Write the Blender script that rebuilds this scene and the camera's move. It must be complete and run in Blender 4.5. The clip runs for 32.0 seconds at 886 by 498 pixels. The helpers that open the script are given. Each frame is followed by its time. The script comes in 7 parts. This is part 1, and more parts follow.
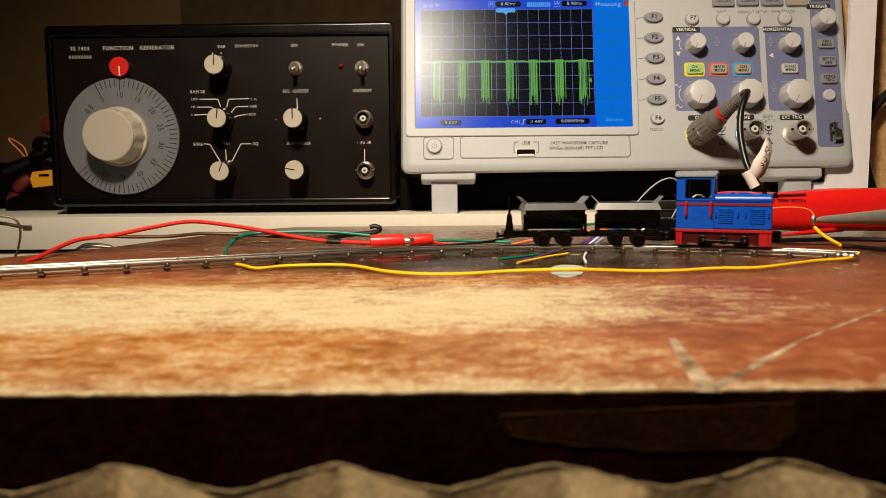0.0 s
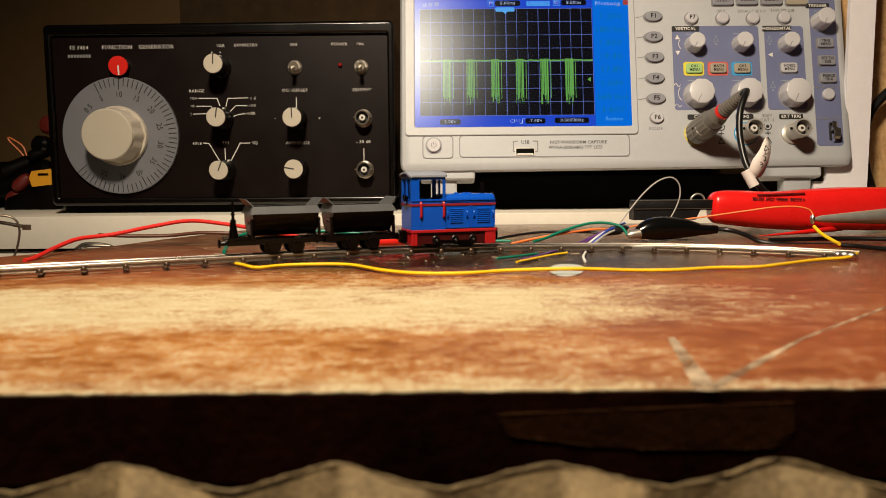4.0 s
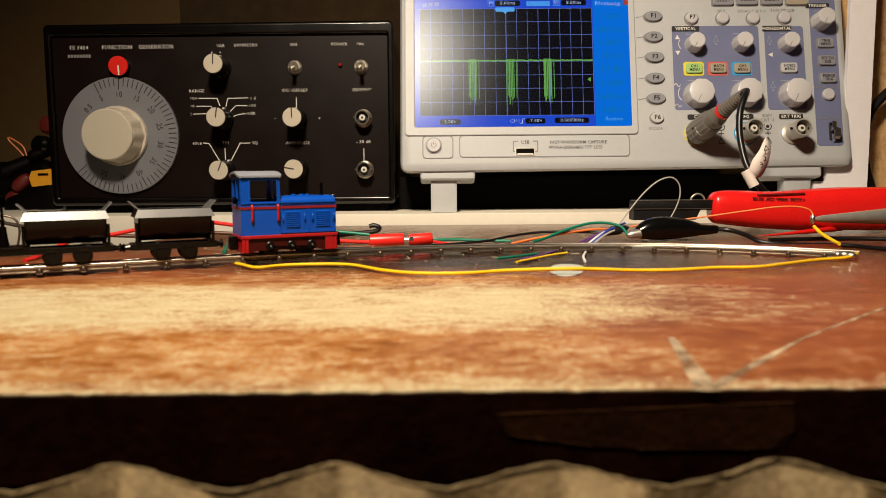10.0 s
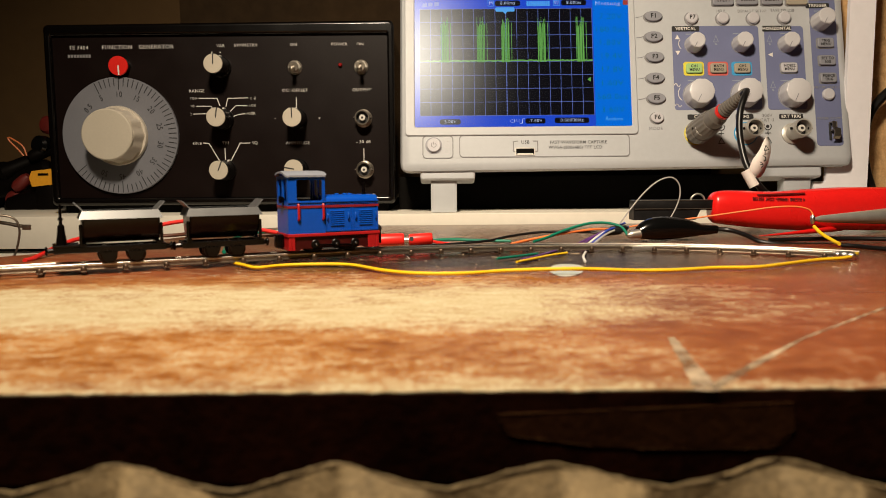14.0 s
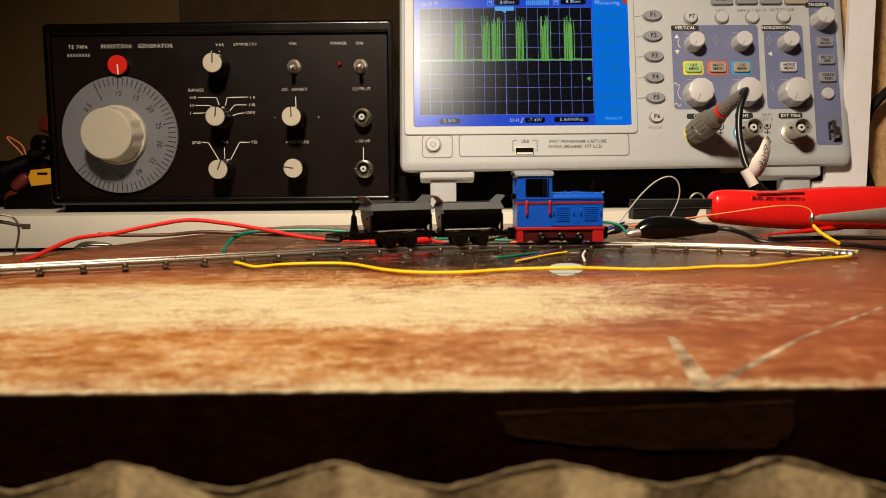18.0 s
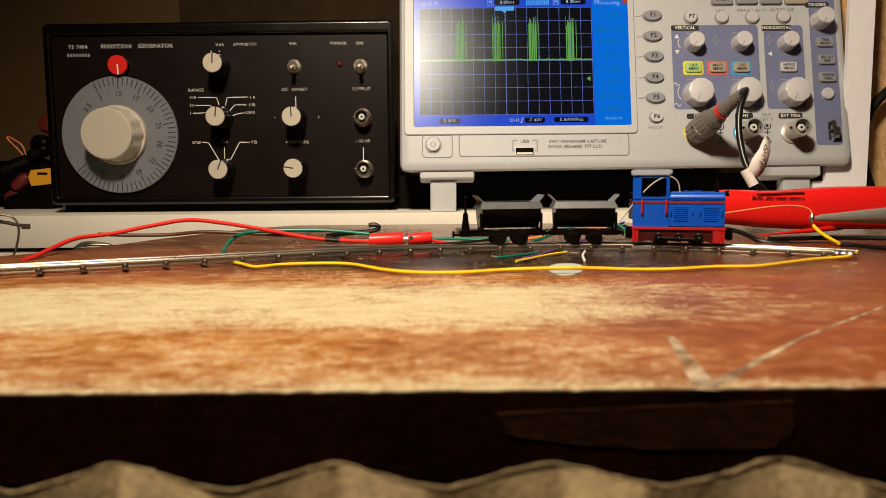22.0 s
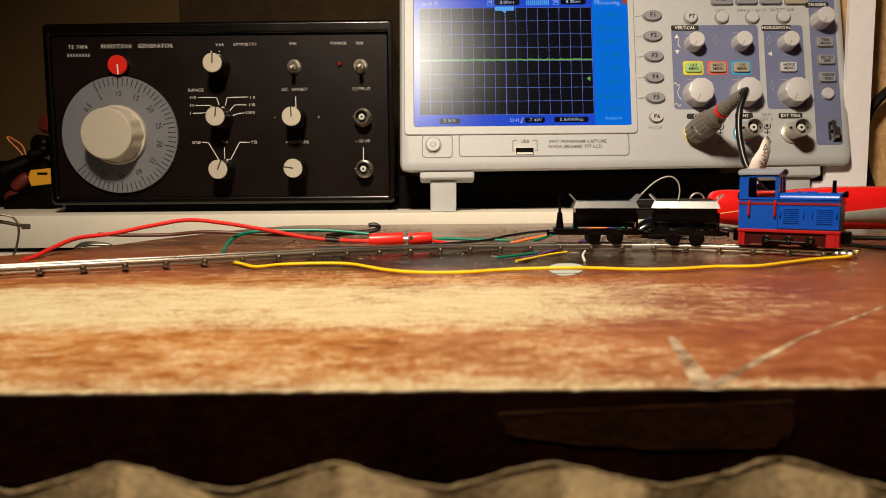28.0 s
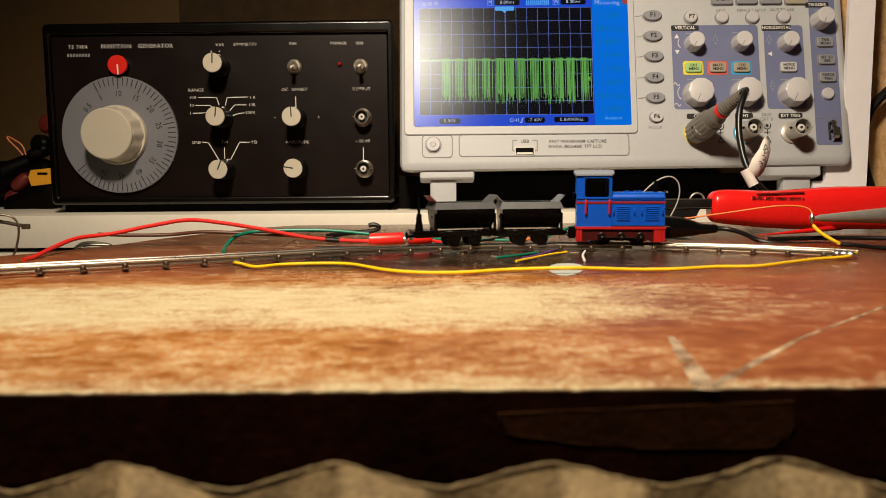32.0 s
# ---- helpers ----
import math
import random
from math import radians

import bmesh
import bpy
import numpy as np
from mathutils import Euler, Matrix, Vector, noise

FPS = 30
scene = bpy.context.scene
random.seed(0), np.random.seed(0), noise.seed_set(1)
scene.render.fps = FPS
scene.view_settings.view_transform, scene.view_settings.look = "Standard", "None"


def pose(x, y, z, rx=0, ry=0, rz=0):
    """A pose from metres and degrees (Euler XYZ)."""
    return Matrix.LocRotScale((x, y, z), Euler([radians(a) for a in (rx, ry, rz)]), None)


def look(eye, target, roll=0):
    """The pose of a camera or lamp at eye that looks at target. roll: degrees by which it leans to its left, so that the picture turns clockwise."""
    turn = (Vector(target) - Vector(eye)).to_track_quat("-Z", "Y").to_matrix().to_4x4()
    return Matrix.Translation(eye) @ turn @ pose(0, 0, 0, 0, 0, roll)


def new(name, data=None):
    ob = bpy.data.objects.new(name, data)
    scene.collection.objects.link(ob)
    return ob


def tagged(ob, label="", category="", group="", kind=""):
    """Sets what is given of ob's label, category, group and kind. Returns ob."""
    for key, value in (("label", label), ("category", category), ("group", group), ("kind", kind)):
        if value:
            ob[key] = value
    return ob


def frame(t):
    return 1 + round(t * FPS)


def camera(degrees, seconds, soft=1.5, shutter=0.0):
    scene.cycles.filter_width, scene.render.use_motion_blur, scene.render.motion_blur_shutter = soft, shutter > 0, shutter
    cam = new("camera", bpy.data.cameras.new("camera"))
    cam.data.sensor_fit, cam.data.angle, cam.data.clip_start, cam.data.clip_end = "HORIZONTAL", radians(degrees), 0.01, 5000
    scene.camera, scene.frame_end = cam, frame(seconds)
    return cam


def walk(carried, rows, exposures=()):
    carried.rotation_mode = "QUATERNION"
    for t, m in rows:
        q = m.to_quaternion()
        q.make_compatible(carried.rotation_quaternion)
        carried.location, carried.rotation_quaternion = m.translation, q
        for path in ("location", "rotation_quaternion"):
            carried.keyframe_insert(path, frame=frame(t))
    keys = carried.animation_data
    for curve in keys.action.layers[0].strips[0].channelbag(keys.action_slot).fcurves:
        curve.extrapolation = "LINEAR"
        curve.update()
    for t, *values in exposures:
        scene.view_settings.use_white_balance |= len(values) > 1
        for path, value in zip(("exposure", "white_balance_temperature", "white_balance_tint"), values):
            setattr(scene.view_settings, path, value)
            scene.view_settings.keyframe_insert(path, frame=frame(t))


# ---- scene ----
# ---------------------------------------------------------------- camera
cam = camera(60.0, 32.0, soft=0.75, shutter=0.4)
cam.data.dof.use_dof = True
cam.data.dof.focus_distance = 0.48
cam.data.dof.aperture_fstop = 22.0
EYE_Z = 0.039
PITCH, ROLL = 5.80, -0.45


def aim(yaw, pitch):
    """The camera's standing place, turned by a few hundredths of a degree."""
    return pose(0, 0, EYE_Z, 90 - PITCH + pitch, 0, yaw) @ pose(0, 0, 0, 0, 0, ROLL)


walk(cam, [(0.0, aim(0.03, 0.06)), (1.9, aim(0.03, 0.06)), (3.3, aim(-0.02, 0.0)), (14.5, aim(-0.02, 0.0)),
           (16.6, aim(-0.03, -0.01)), (18.2, aim(-0.06, -0.06)), (32.0, aim(-0.06, -0.06))],
     exposures=[(0.0, 0.0), (32.0, 0.0)])

# ---------------------------------------------------------------- light
world = bpy.data.worlds.new("room_dusk")
scene.world = world
world.use_nodes = True
world.node_tree.nodes["Background"].inputs[0].default_value = (1.0, 0.8, 0.6, 1)
world.node_tree.nodes["Background"].inputs[1].default_value = 0.0015

lamp_data = bpy.data.lights.new("desk_lamp_light", "AREA")
lamp_data.shape, lamp_data.size = "DISK", 0.09
lamp_data.energy, lamp_data.color = 2.7, (1.0, 0.83, 0.62)
lamp = new("desk_lamp_light", lamp_data)
lamp.matrix_world = look((-0.08, 0.05, 0.465), (0.05, 0.425, 0.03))
lamp_data.spread = radians(110)


# ---------------------------------------------------------------- materials
def material(name, colour, rough=0.5, metal=0.0, vary=0.15, scale=60.0, bump=0.0, bump_scale=400.0, coat=0.0, glow=0.0, spec=0.5):
    """A principled surface with colour variation at two scales and fine relief."""
    m = bpy.data.materials.new(name)
    m.use_nodes = True
    nt = m.node_tree
    b = nt.nodes["Principled BSDF"]
    b.inputs["Roughness"].default_value = rough
    b.inputs["Metallic"].default_value = metal
    b.inputs["Coat Weight"].default_value = coat
    b.inputs["Specular IOR Level"].default_value = spec
    tc = nt.nodes.new("ShaderNodeTexCoord")
    if vary:
        n1 = nt.nodes.new("ShaderNodeTexNoise")
        n1.inputs["Scale"].default_value = scale
        n1.inputs["Detail"].default_value = 6
        n2 = nt.nodes.new("ShaderNodeTexNoise")
        n2.inputs["Scale"].default_value = scale * 9
        n2.inputs["Detail"].default_value = 3
        for n in (n1, n2):
            nt.links.new(tc.outputs["Object"], n.inputs["Vector"])
        add = nt.nodes.new("ShaderNodeMath")
        add.operation = "ADD"
        nt.links.new(n1.outputs["Fac"], add.inputs[0])
        nt.links.new(n2.outputs["Fac"], add.inputs[1])
        ramp = nt.nodes.new("ShaderNodeMapRange")
        ramp.inputs["From Min"].default_value, ramp.inputs["From Max"].default_value = 0.6, 1.4
        nt.links.new(add.outputs[0], ramp.inputs["Value"])
        mix = nt.nodes.new("ShaderNodeMix")
        mix.data_type = "RGBA"
        mix.inputs[6].default_value = (*[c * (1 - vary) for c in colour], 1)
        mix.inputs[7].default_value = (*[min(1, c * (1 + vary)) for c in colour], 1)
        nt.links.new(ramp.outputs[0], mix.inputs[0])
        nt.links.new(mix.outputs[2], b.inputs["Base Color"])
        rr = nt.nodes.new("ShaderNodeMapRange")
        rr.inputs["To Min"].default_value = max(0.02, rough * 0.8)
        rr.inputs["To Max"].default_value = min(1.0, rough * 1.2)
        nt.links.new(n1.outputs["Fac"], rr.inputs["Value"])
        nt.links.new(rr.outputs[0], b.inputs["Roughness"])
    else:
        b.inputs["Base Color"].default_value = (*colour, 1)
    if bump:
        nb = nt.nodes.new("ShaderNodeTexNoise")
        nb.inputs["Scale"].default_value = bump_scale
        nb.inputs["Detail"].default_value = 4
        nt.links.new(tc.outputs["Object"], nb.inputs["Vector"])
        bp = nt.nodes.new("ShaderNodeBump")
        bp.inputs["Strength"].default_value = bump
        bp.inputs["Distance"].default_value = 0.0008
        nt.links.new(nb.outputs["Fac"], bp.inputs["Height"])
        nt.links.new(bp.outputs[0], b.inputs["Normal"])
    if glow:
        b.inputs["Emission Color"].default_value = (*colour, 1)
        b.inputs["Emission Strength"].default_value = glow
    return m


def worn_wood(name):
    """Red-brown varnish, rubbed through to pale wood in streaks along x."""
    m = bpy.data.materials.new(name)
    m.use_nodes = True
    nt = m.node_tree
    b = nt.nodes["Principled BSDF"]
    link = nt.links.new

    def node(kind, **inputs):
        n = nt.nodes.new(kind)
        for k, v in inputs.items():
            n.inputs[k.replace("_", " ")].default_value = v
        return n

    def maths(op, a, c, clamp=False):
        n = nt.nodes.new("ShaderNodeMath")
        n.operation, n.use_clamp = op, clamp
        for i, v in enumerate((a, c)):
            if isinstance(v, (int, float)):
                n.inputs[i].default_value = v
            else:
                link(v, n.inputs[i])
        return n.outputs[0]

    def noise_at(scale, stretch, detail=6.0, rough=0.6, turn=0.0):
        mp = node("ShaderNodeMapping", Scale=stretch)
        mp.inputs["Rotation"].default_value = (0, 0, radians(turn))
        link(tc.outputs["Object"], mp.inputs["Vector"])
        n = node("ShaderNodeTexNoise", Scale=scale, Detail=detail, Roughness=rough)
        link(mp.outputs[0], n.inputs["Vector"])
        return n.outputs["Fac"]

    def band(centre, half, along):
        """1 at the centre, falling to 0 at the half width."""
        d = maths("ABSOLUTE", maths("SUBTRACT", along, centre), 0.0)
        return maths("SUBTRACT", 1.0, maths("DIVIDE", d, half), True)

    tc = nt.nodes.new("ShaderNodeTexCoord")
    sep = nt.nodes.new("ShaderNodeSeparateXYZ")
    link(tc.outputs["Object"], sep.inputs[0])
    x, y = sep.outputs[0], sep.outputs[1]
    streak = noise_at(170.0, (0.8, 1.0, 1.0), 9.0, 0.72)
    fine = noise_at(700.0, (1.0, 0.62, 1.0), 6.0, 0.75)
    broad = noise_at(34.0, (0.7, 1.0, 1.0), 5.0)
    # where elbows have rubbed: a broad patch in the middle and the front rim
    fade = maths("SUBTRACT", 1.0, maths("MULTIPLY", maths("SUBTRACT", x, 0.02, True), 6.0, True), True)
    patch = maths("MULTIPLY", maths("MULTIPLY", band(0.226, 0.046, y), 1.8, True), fade)
    rim = maths("SUBTRACT", 1.0, maths("DIVIDE", maths("SUBTRACT", y, 0.1325), 0.011), True)
    wear = maths("ADD", maths("MULTIPLY", patch, 0.50), maths("MULTIPLY", rim, 0.29))
    wear = maths("ADD", wear, maths("MULTIPLY", maths("SUBTRACT", streak, 0.5), 1.3))
    wear = maths("ADD", wear, maths("MULTIPLY", maths("SUBTRACT", fine, 0.5), 1.15))
    wear = maths("ADD", wear, maths("MULTIPLY", maths("SUBTRACT", broad, 0.5), 0.95))
    far = maths("MULTIPLY", maths("SUBTRACT", y, 0.272, True), 8.0)
    wear = maths("SUBTRACT", wear, maths("MINIMUM", far, 0.36))
    wear = maths("ADD", wear, maths("MULTIPLY", maths("SUBTRACT", 0.20, y, True), 2.2))
    wear = maths("SUBTRACT", wear, maths("MULTIPLY", maths("SUBTRACT", x, 0.015, True), 3.2))
    scratch = noise_at(700.0, (0.05, 1.0, 1.0), 3.0, 0.6)
    wear = maths("ADD", wear, maths("MULTIPLY", maths("SUBTRACT", scratch, 0.66, True), 1.8))
    for turn, size in ((24.0, 520.0), (-38.0, 640.0), (68.0, 580.0)):
        line = noise_at(size, (0.045, 1.0, 1.0), 2.0, 0.5, turn)
        wear = maths("ADD", wear, maths("MULTIPLY", maths("SUBTRACT", line, 0.68, True), 2.4))
    # fine pale scratches on the dark varnish at the back
    back = maths("MULTIPLY", maths("SUBTRACT", y, 0.262, True), 30.0, True)
    for turn, size in ((3.0, 900.0), (-14.0, 760.0), (31.0, 820.0)):
        line = noise_at(size, (0.035, 1.0, 1.0), 3.0, 0.55, turn)
        wear = maths("ADD", wear, maths("MULTIPLY", maths("MULTIPLY", maths("SUBTRACT", line, 0.605, True), 9.0), back))
    mask = node("ShaderNodeMapRange")
    mask.interpolation_type = "SMOOTHSTEP"
    mask.inputs["From Min"].default_value, mask.inputs["From Max"].default_value = -0.08, 0.54
    link(wear, mask.inputs["Value"])
    varnish = node("ShaderNodeValToRGB")
    varnish.color_ramp.elements[0].position, varnish.color_ramp.elements[0].color = 0.35, (0.18, 0.055, 0.013, 1)
    varnish.color_ramp.elements[1].position, varnish.color_ramp.elements[1].color = 0.65, (0.53, 0.225, 0.046, 1)
    link(maths("ADD", maths("MULTIPLY", broad, 0.5), maths("MULTIPLY", streak, 0.5)), varnish.inputs[0])
    bare = node("ShaderNodeValToRGB")
    bare.color_ramp.elements[0].position, bare.color_ramp.elements[0].color = 0.36, (0.39, 0.290, 0.145, 1)
    bare.color_ramp.elements[1].position, bare.color_ramp.elements[1].color = 0.62, (0.575, 0.51, 0.345, 1)
    link(maths("ADD", maths("MULTIPLY", fine, 0.45), maths("MULTIPLY", noise_at(240.0, (0.35, 1.0, 1.0), 8.0, 0.7), 0.55)), bare.inputs[0])
    mix = nt.nodes.new("ShaderNodeMix")
    mix.data_type = "RGBA"
    # a dark spill under the curve, its dark reflection included; varnish darker towards the back
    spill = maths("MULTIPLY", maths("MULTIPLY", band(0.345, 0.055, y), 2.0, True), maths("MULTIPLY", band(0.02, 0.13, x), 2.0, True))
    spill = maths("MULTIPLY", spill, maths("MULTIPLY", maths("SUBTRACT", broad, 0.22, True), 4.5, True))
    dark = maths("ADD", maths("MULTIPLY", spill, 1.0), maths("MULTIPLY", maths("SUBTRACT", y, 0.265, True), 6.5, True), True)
    # darker towards the east too: the lamp's falloff put into the varnish colour
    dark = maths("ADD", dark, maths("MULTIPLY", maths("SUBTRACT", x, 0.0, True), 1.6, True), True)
    # redder varnish towards the east end
    red = node("ShaderNodeValToRGB")
    red.color_ramp.elements[0].position, red.color_ramp.elements[0].color = 0.36, (0.15, 0.030, 0.009, 1)
    red.color_ramp.elements[1].position, red.color_ramp.elements[1].color = 0.66, (0.36, 0.100, 0.030, 1)
    link(maths("ADD", maths("MULTIPLY", broad, 0.5), maths("MULTIPLY", streak, 0.5)), red.inputs[0])
    east = nt.nodes.new("ShaderNodeMix")
    east.data_type = "RGBA"
    link(varnish.outputs[0], east.inputs[6])
    link(red.outputs[0], east.inputs[7])
    reach = maths("MAXIMUM", maths("MULTIPLY", maths("ADD", x, 0.02, True), 9.0, True), maths("MULTIPLY", maths("SUBTRACT", y, 0.262, True), 30.0, True))
    link(reach, east.inputs[0])
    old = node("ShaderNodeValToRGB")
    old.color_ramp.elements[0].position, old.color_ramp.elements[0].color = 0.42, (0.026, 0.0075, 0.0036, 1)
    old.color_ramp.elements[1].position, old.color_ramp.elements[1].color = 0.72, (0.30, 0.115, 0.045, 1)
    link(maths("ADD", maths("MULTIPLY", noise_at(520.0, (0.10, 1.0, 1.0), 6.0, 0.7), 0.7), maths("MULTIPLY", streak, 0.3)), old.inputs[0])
    deepened = nt.nodes.new("ShaderNodeMix")
    deepened.data_type = "RGBA"
    link(old.outputs[0], deepened.inputs[7])
    link(maths("MULTIPLY", dark, 0.95), deepened.inputs[0])
    link(east.outputs[2], deepened.inputs[6])
    link(maths("MULTIPLY", mask.outputs[0], maths("SUBTRACT", 1.0, maths("MULTIPLY", spill, 0.7))), mix.inputs[0])
    tar = nt.nodes.new("ShaderNodeMix")
    tar.data_type = "RGBA"
    tar.inputs[7].default_value = (0.012, 0.0055, 0.004, 1)
    link(maths("MULTIPLY", spill, 0.95), tar.inputs[0])
    link(deepened.outputs[2], tar.inputs[6])
    link(tar.outputs[2], mix.inputs[6])
    link(bare.outputs[0], mix.inputs[7])
    link(mix.outputs[2], b.inputs["Base Color"])
    rough = node("ShaderNodeMapRange", To_Min=0.17, To_Max=0.55)
    link(mask.outputs[0], rough.inputs["Value"])
    front = maths("MULTIPLY", maths("SUBTRACT", 0.31, y, True), 4.0, True)
    west = maths("MULTIPLY", maths("SUBTRACT", -0.02, x, True), 5.0, True)
    front = maths("ADD", maths("MULTIPLY", front, 0.35), maths("MULTIPLY", west, 0.32))
    link(maths("ADD", rough.outputs[0], front, True), b.inputs["Roughness"])
    b.inputs["Specular IOR Level"].default_value = 0.11
    bump = node("ShaderNodeBump", Strength=0.5, Distance=0.0004)
    link(maths("ADD", fine, maths("MULTIPLY", mask.outputs[0], -0.6)), bump.inputs["Height"])
    link(bump.outputs[0], b.inputs["Normal"])
    return m


WOOD = worn_wood("worn_varnished_wood")
# edge colours near black: the table front's shade is darkened into them
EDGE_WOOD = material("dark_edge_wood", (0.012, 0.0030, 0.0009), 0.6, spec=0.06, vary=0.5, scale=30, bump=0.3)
EDGE_VARNISH = material("shaded_edge_varnish", (0.012, 0.0026, 0.0007), 0.5, spec=0.10, vary=0.75, scale=38, bump=0.3)
TORN_WOOD = material("torn_veneer", (0.055, 0.024, 0.008), 0.8, spec=0.06, vary=0.6, scale=160, bump=0.4)
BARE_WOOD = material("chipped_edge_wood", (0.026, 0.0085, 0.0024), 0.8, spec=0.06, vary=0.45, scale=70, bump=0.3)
WHITE_LAMINATE = material("cream_laminate", (0.78, 0.73, 0.63), 0.42, vary=0.04, scale=20, bump=0.05)
BOARD_WHITE = material("white_board_paint", (0.90, 0.885, 0.93), 0.5, vary=0.04, scale=20)
WALL = material("cream_wall_paint", (0.29, 0.245, 0.17), 0.9, vary=0.08, scale=8, bump=0.2, bump_scale=90)
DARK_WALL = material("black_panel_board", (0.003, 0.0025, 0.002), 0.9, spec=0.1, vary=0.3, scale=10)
WALL_BROWN = material("brown_wall_paint", (0.145, 0.082, 0.028), 0.9, vary=0.10, scale=8, bump=0.2, bump_scale=90)
# darker copy of the wall's brown, for its shaded stretch
WALL_SHADE_BROWN = material("shaded_wall_brown", (0.048, 0.029, 0.014), 0.8, spec=0.1, vary=0.3, scale=10)


def chipboard(name):
    """Pressed wood flakes: pale and tan chips with scattered dark ones."""
    m = material(name, (0.62, 0.40, 0.20), 0.85, vary=0.25, scale=60, bump=0.5, bump_scale=300)
    nt = m.node_tree
    b = nt.nodes["Principled BSDF"]
    old = b.inputs["Base Color"].links[0].from_socket
    tc, mp, cell, warp, ramp, mix = [nt.nodes.new(k) for k in ("ShaderNodeTexCoord", "ShaderNodeMapping", "ShaderNodeTexVoronoi", "ShaderNodeTexNoise", "ShaderNodeValToRGB", "ShaderNodeMix")]
    mp.inputs["Scale"].default_value = (1.0, 1.0, 0.55)
    cell.inputs["Scale"].default_value = 330
    warp.inputs["Scale"].default_value, warp.inputs["Detail"].default_value = 210, 5
    nt.links.new(tc.outputs["Object"], mp.inputs["Vector"])
    nt.links.new(mp.outputs[0], cell.inputs["Vector"])
    nt.links.new(mp.outputs[0], warp.inputs["Vector"])
    add = nt.nodes.new("ShaderNodeMath")
    add.operation = "MULTIPLY_ADD"
    add.inputs[1].default_value = 0.55
    nt.links.new(cell.outputs["Color"], add.inputs[0])
    nt.links.new(warp.outputs["Fac"], add.inputs[2])
    e = ramp.color_ramp.elements
    e[0].position, e[0].color = 0.36, (0.16, 0.08, 0.04, 1)
    e[1].position, e[1].color = 0.50, (0.82, 0.74, 0.62, 1)
    top = e.new(0.95)
    top.color = (1.0, 0.97, 0.9, 1)
    nt.links.new(add.outputs[0], ramp.inputs[0])
    mix.data_type, mix.blend_type = "RGBA", "MULTIPLY"
    mix.inputs[0].default_value = 1.0
    nt.links.new(old, mix.inputs[6])
    nt.links.new(ramp.outputs[0], mix.inputs[7])
    nt.links.new(mix.outputs[2], b.inputs["Base Color"])
    return m


CHIPBOARD = chipboard("raw_chipboard")
BLACK_PANEL = material("black_anodised_panel", (0.0052, 0.0021, 0.0016), 0.40, spec=0.19, vary=0.18, scale=40, bump=0.05, bump_scale=900)
BLACK_RIM = material("black_moulded_rim", (0.0016, 0.0011, 0.0010), 0.21, spec=0.60, vary=0.2, scale=50)
KNOB_BLACK = material("black_knob_plastic", (0.0035, 0.003, 0.003), 0.28, spec=0.5, vary=0.1)
KNOB_CAP = material("cream_knob_cap", (0.50, 0.455, 0.37), 0.5, vary=0.04)
DIAL_GREY = material("blue_grey_dial", (0.165, 0.17, 0.195), 0.45, vary=0.05)
CREAM_KNOB = material("cream_knob", (0.55, 0.50, 0.42), 0.35, vary=0.03)
PRINT_WHITE = material("white_print", (0.72, 0.70, 0.66), 0.6, vary=0.0)
PRINT_BLACK = material("black_print", (0.015, 0.015, 0.016), 0.6, vary=0.0)
PRINT_GREY = material("grey_print", (0.22, 0.22, 0.23), 0.6, vary=0.0)
RED_PLASTIC = material("red_plastic", (0.70, 0.018, 0.012), 0.35, vary=0.05)
CHROME = material("nickel_plate", (0.60, 0.56, 0.50), 0.34, metal=0.85, vary=0.1, scale=200)
DARK_METAL = material("dark_metal", (0.035, 0.030, 0.026), 0.4, metal=1.0, vary=0.2, scale=200)
CASE = material("warm_white_case", (0.470, 0.490, 0.515), 0.45, vary=0.04, scale=30, bump=0.12, bump_scale=1500)
CASE_BLUE = material("slate_blue_field", (0.150, 0.170, 0.305), 0.55, vary=0.03)
SCOPE_KNOB = material("white_scope_knob", (0.58, 0.575, 0.60), 0.32, vary=0.03)
BUTTON_GREY = material("grey_button", (0.25, 0.255, 0.29), 0.5, vary=0.03)
BUTTON_WHITE = material("white_button", (0.51, 0.505, 0.54), 0.5, vary=0.03)
LOCO_BLUE = material("blue_model_paint", (0.0012, 0.060, 0.40), 0.30, spec=0.40, vary=0.08, scale=120)
LOCO_RED = material("red_model_paint", (0.34, 0.009, 0.010), 0.4, spec=0.3, vary=0.1, scale=120)
ROOF_GREY = material("grey_roof_paint", (0.20, 0.215, 0.255), 0.5, vary=0.08, scale=150)
SKIP_BLACK = material("black_skip_plastic", (0.0016, 0.0010, 0.0009), 0.24, spec=0.25, vary=0.15, scale=150)
SKIP_GREY = material("grey_skip_plastic", (0.068, 0.070, 0.073), 0.33, spec=0.85, vary=0.12, scale=150)
RAIL_DARK = material("rail_dark_metal", (0.20, 0.165, 0.13), 0.34, metal=0.85, vary=0.3, scale=200)
RAIL = material("nickel_silver_rail", (0.68, 0.62, 0.54), 0.30, metal=1.0, vary=0.2, scale=60)
NICKEL = material("satin_nickel", (0.52, 0.50, 0.46), 0.4, metal=0.5, vary=0.1, scale=200)
TARNISH = material("tarnished_nickel", (0.26, 0.23, 0.19), 0.3, metal=0.9, vary=0.2, scale=200)
SLEEPER = material("rusty_steel_sleeper", (0.085, 0.055, 0.035), 0.36, metal=0.6, vary=0.35, scale=300)


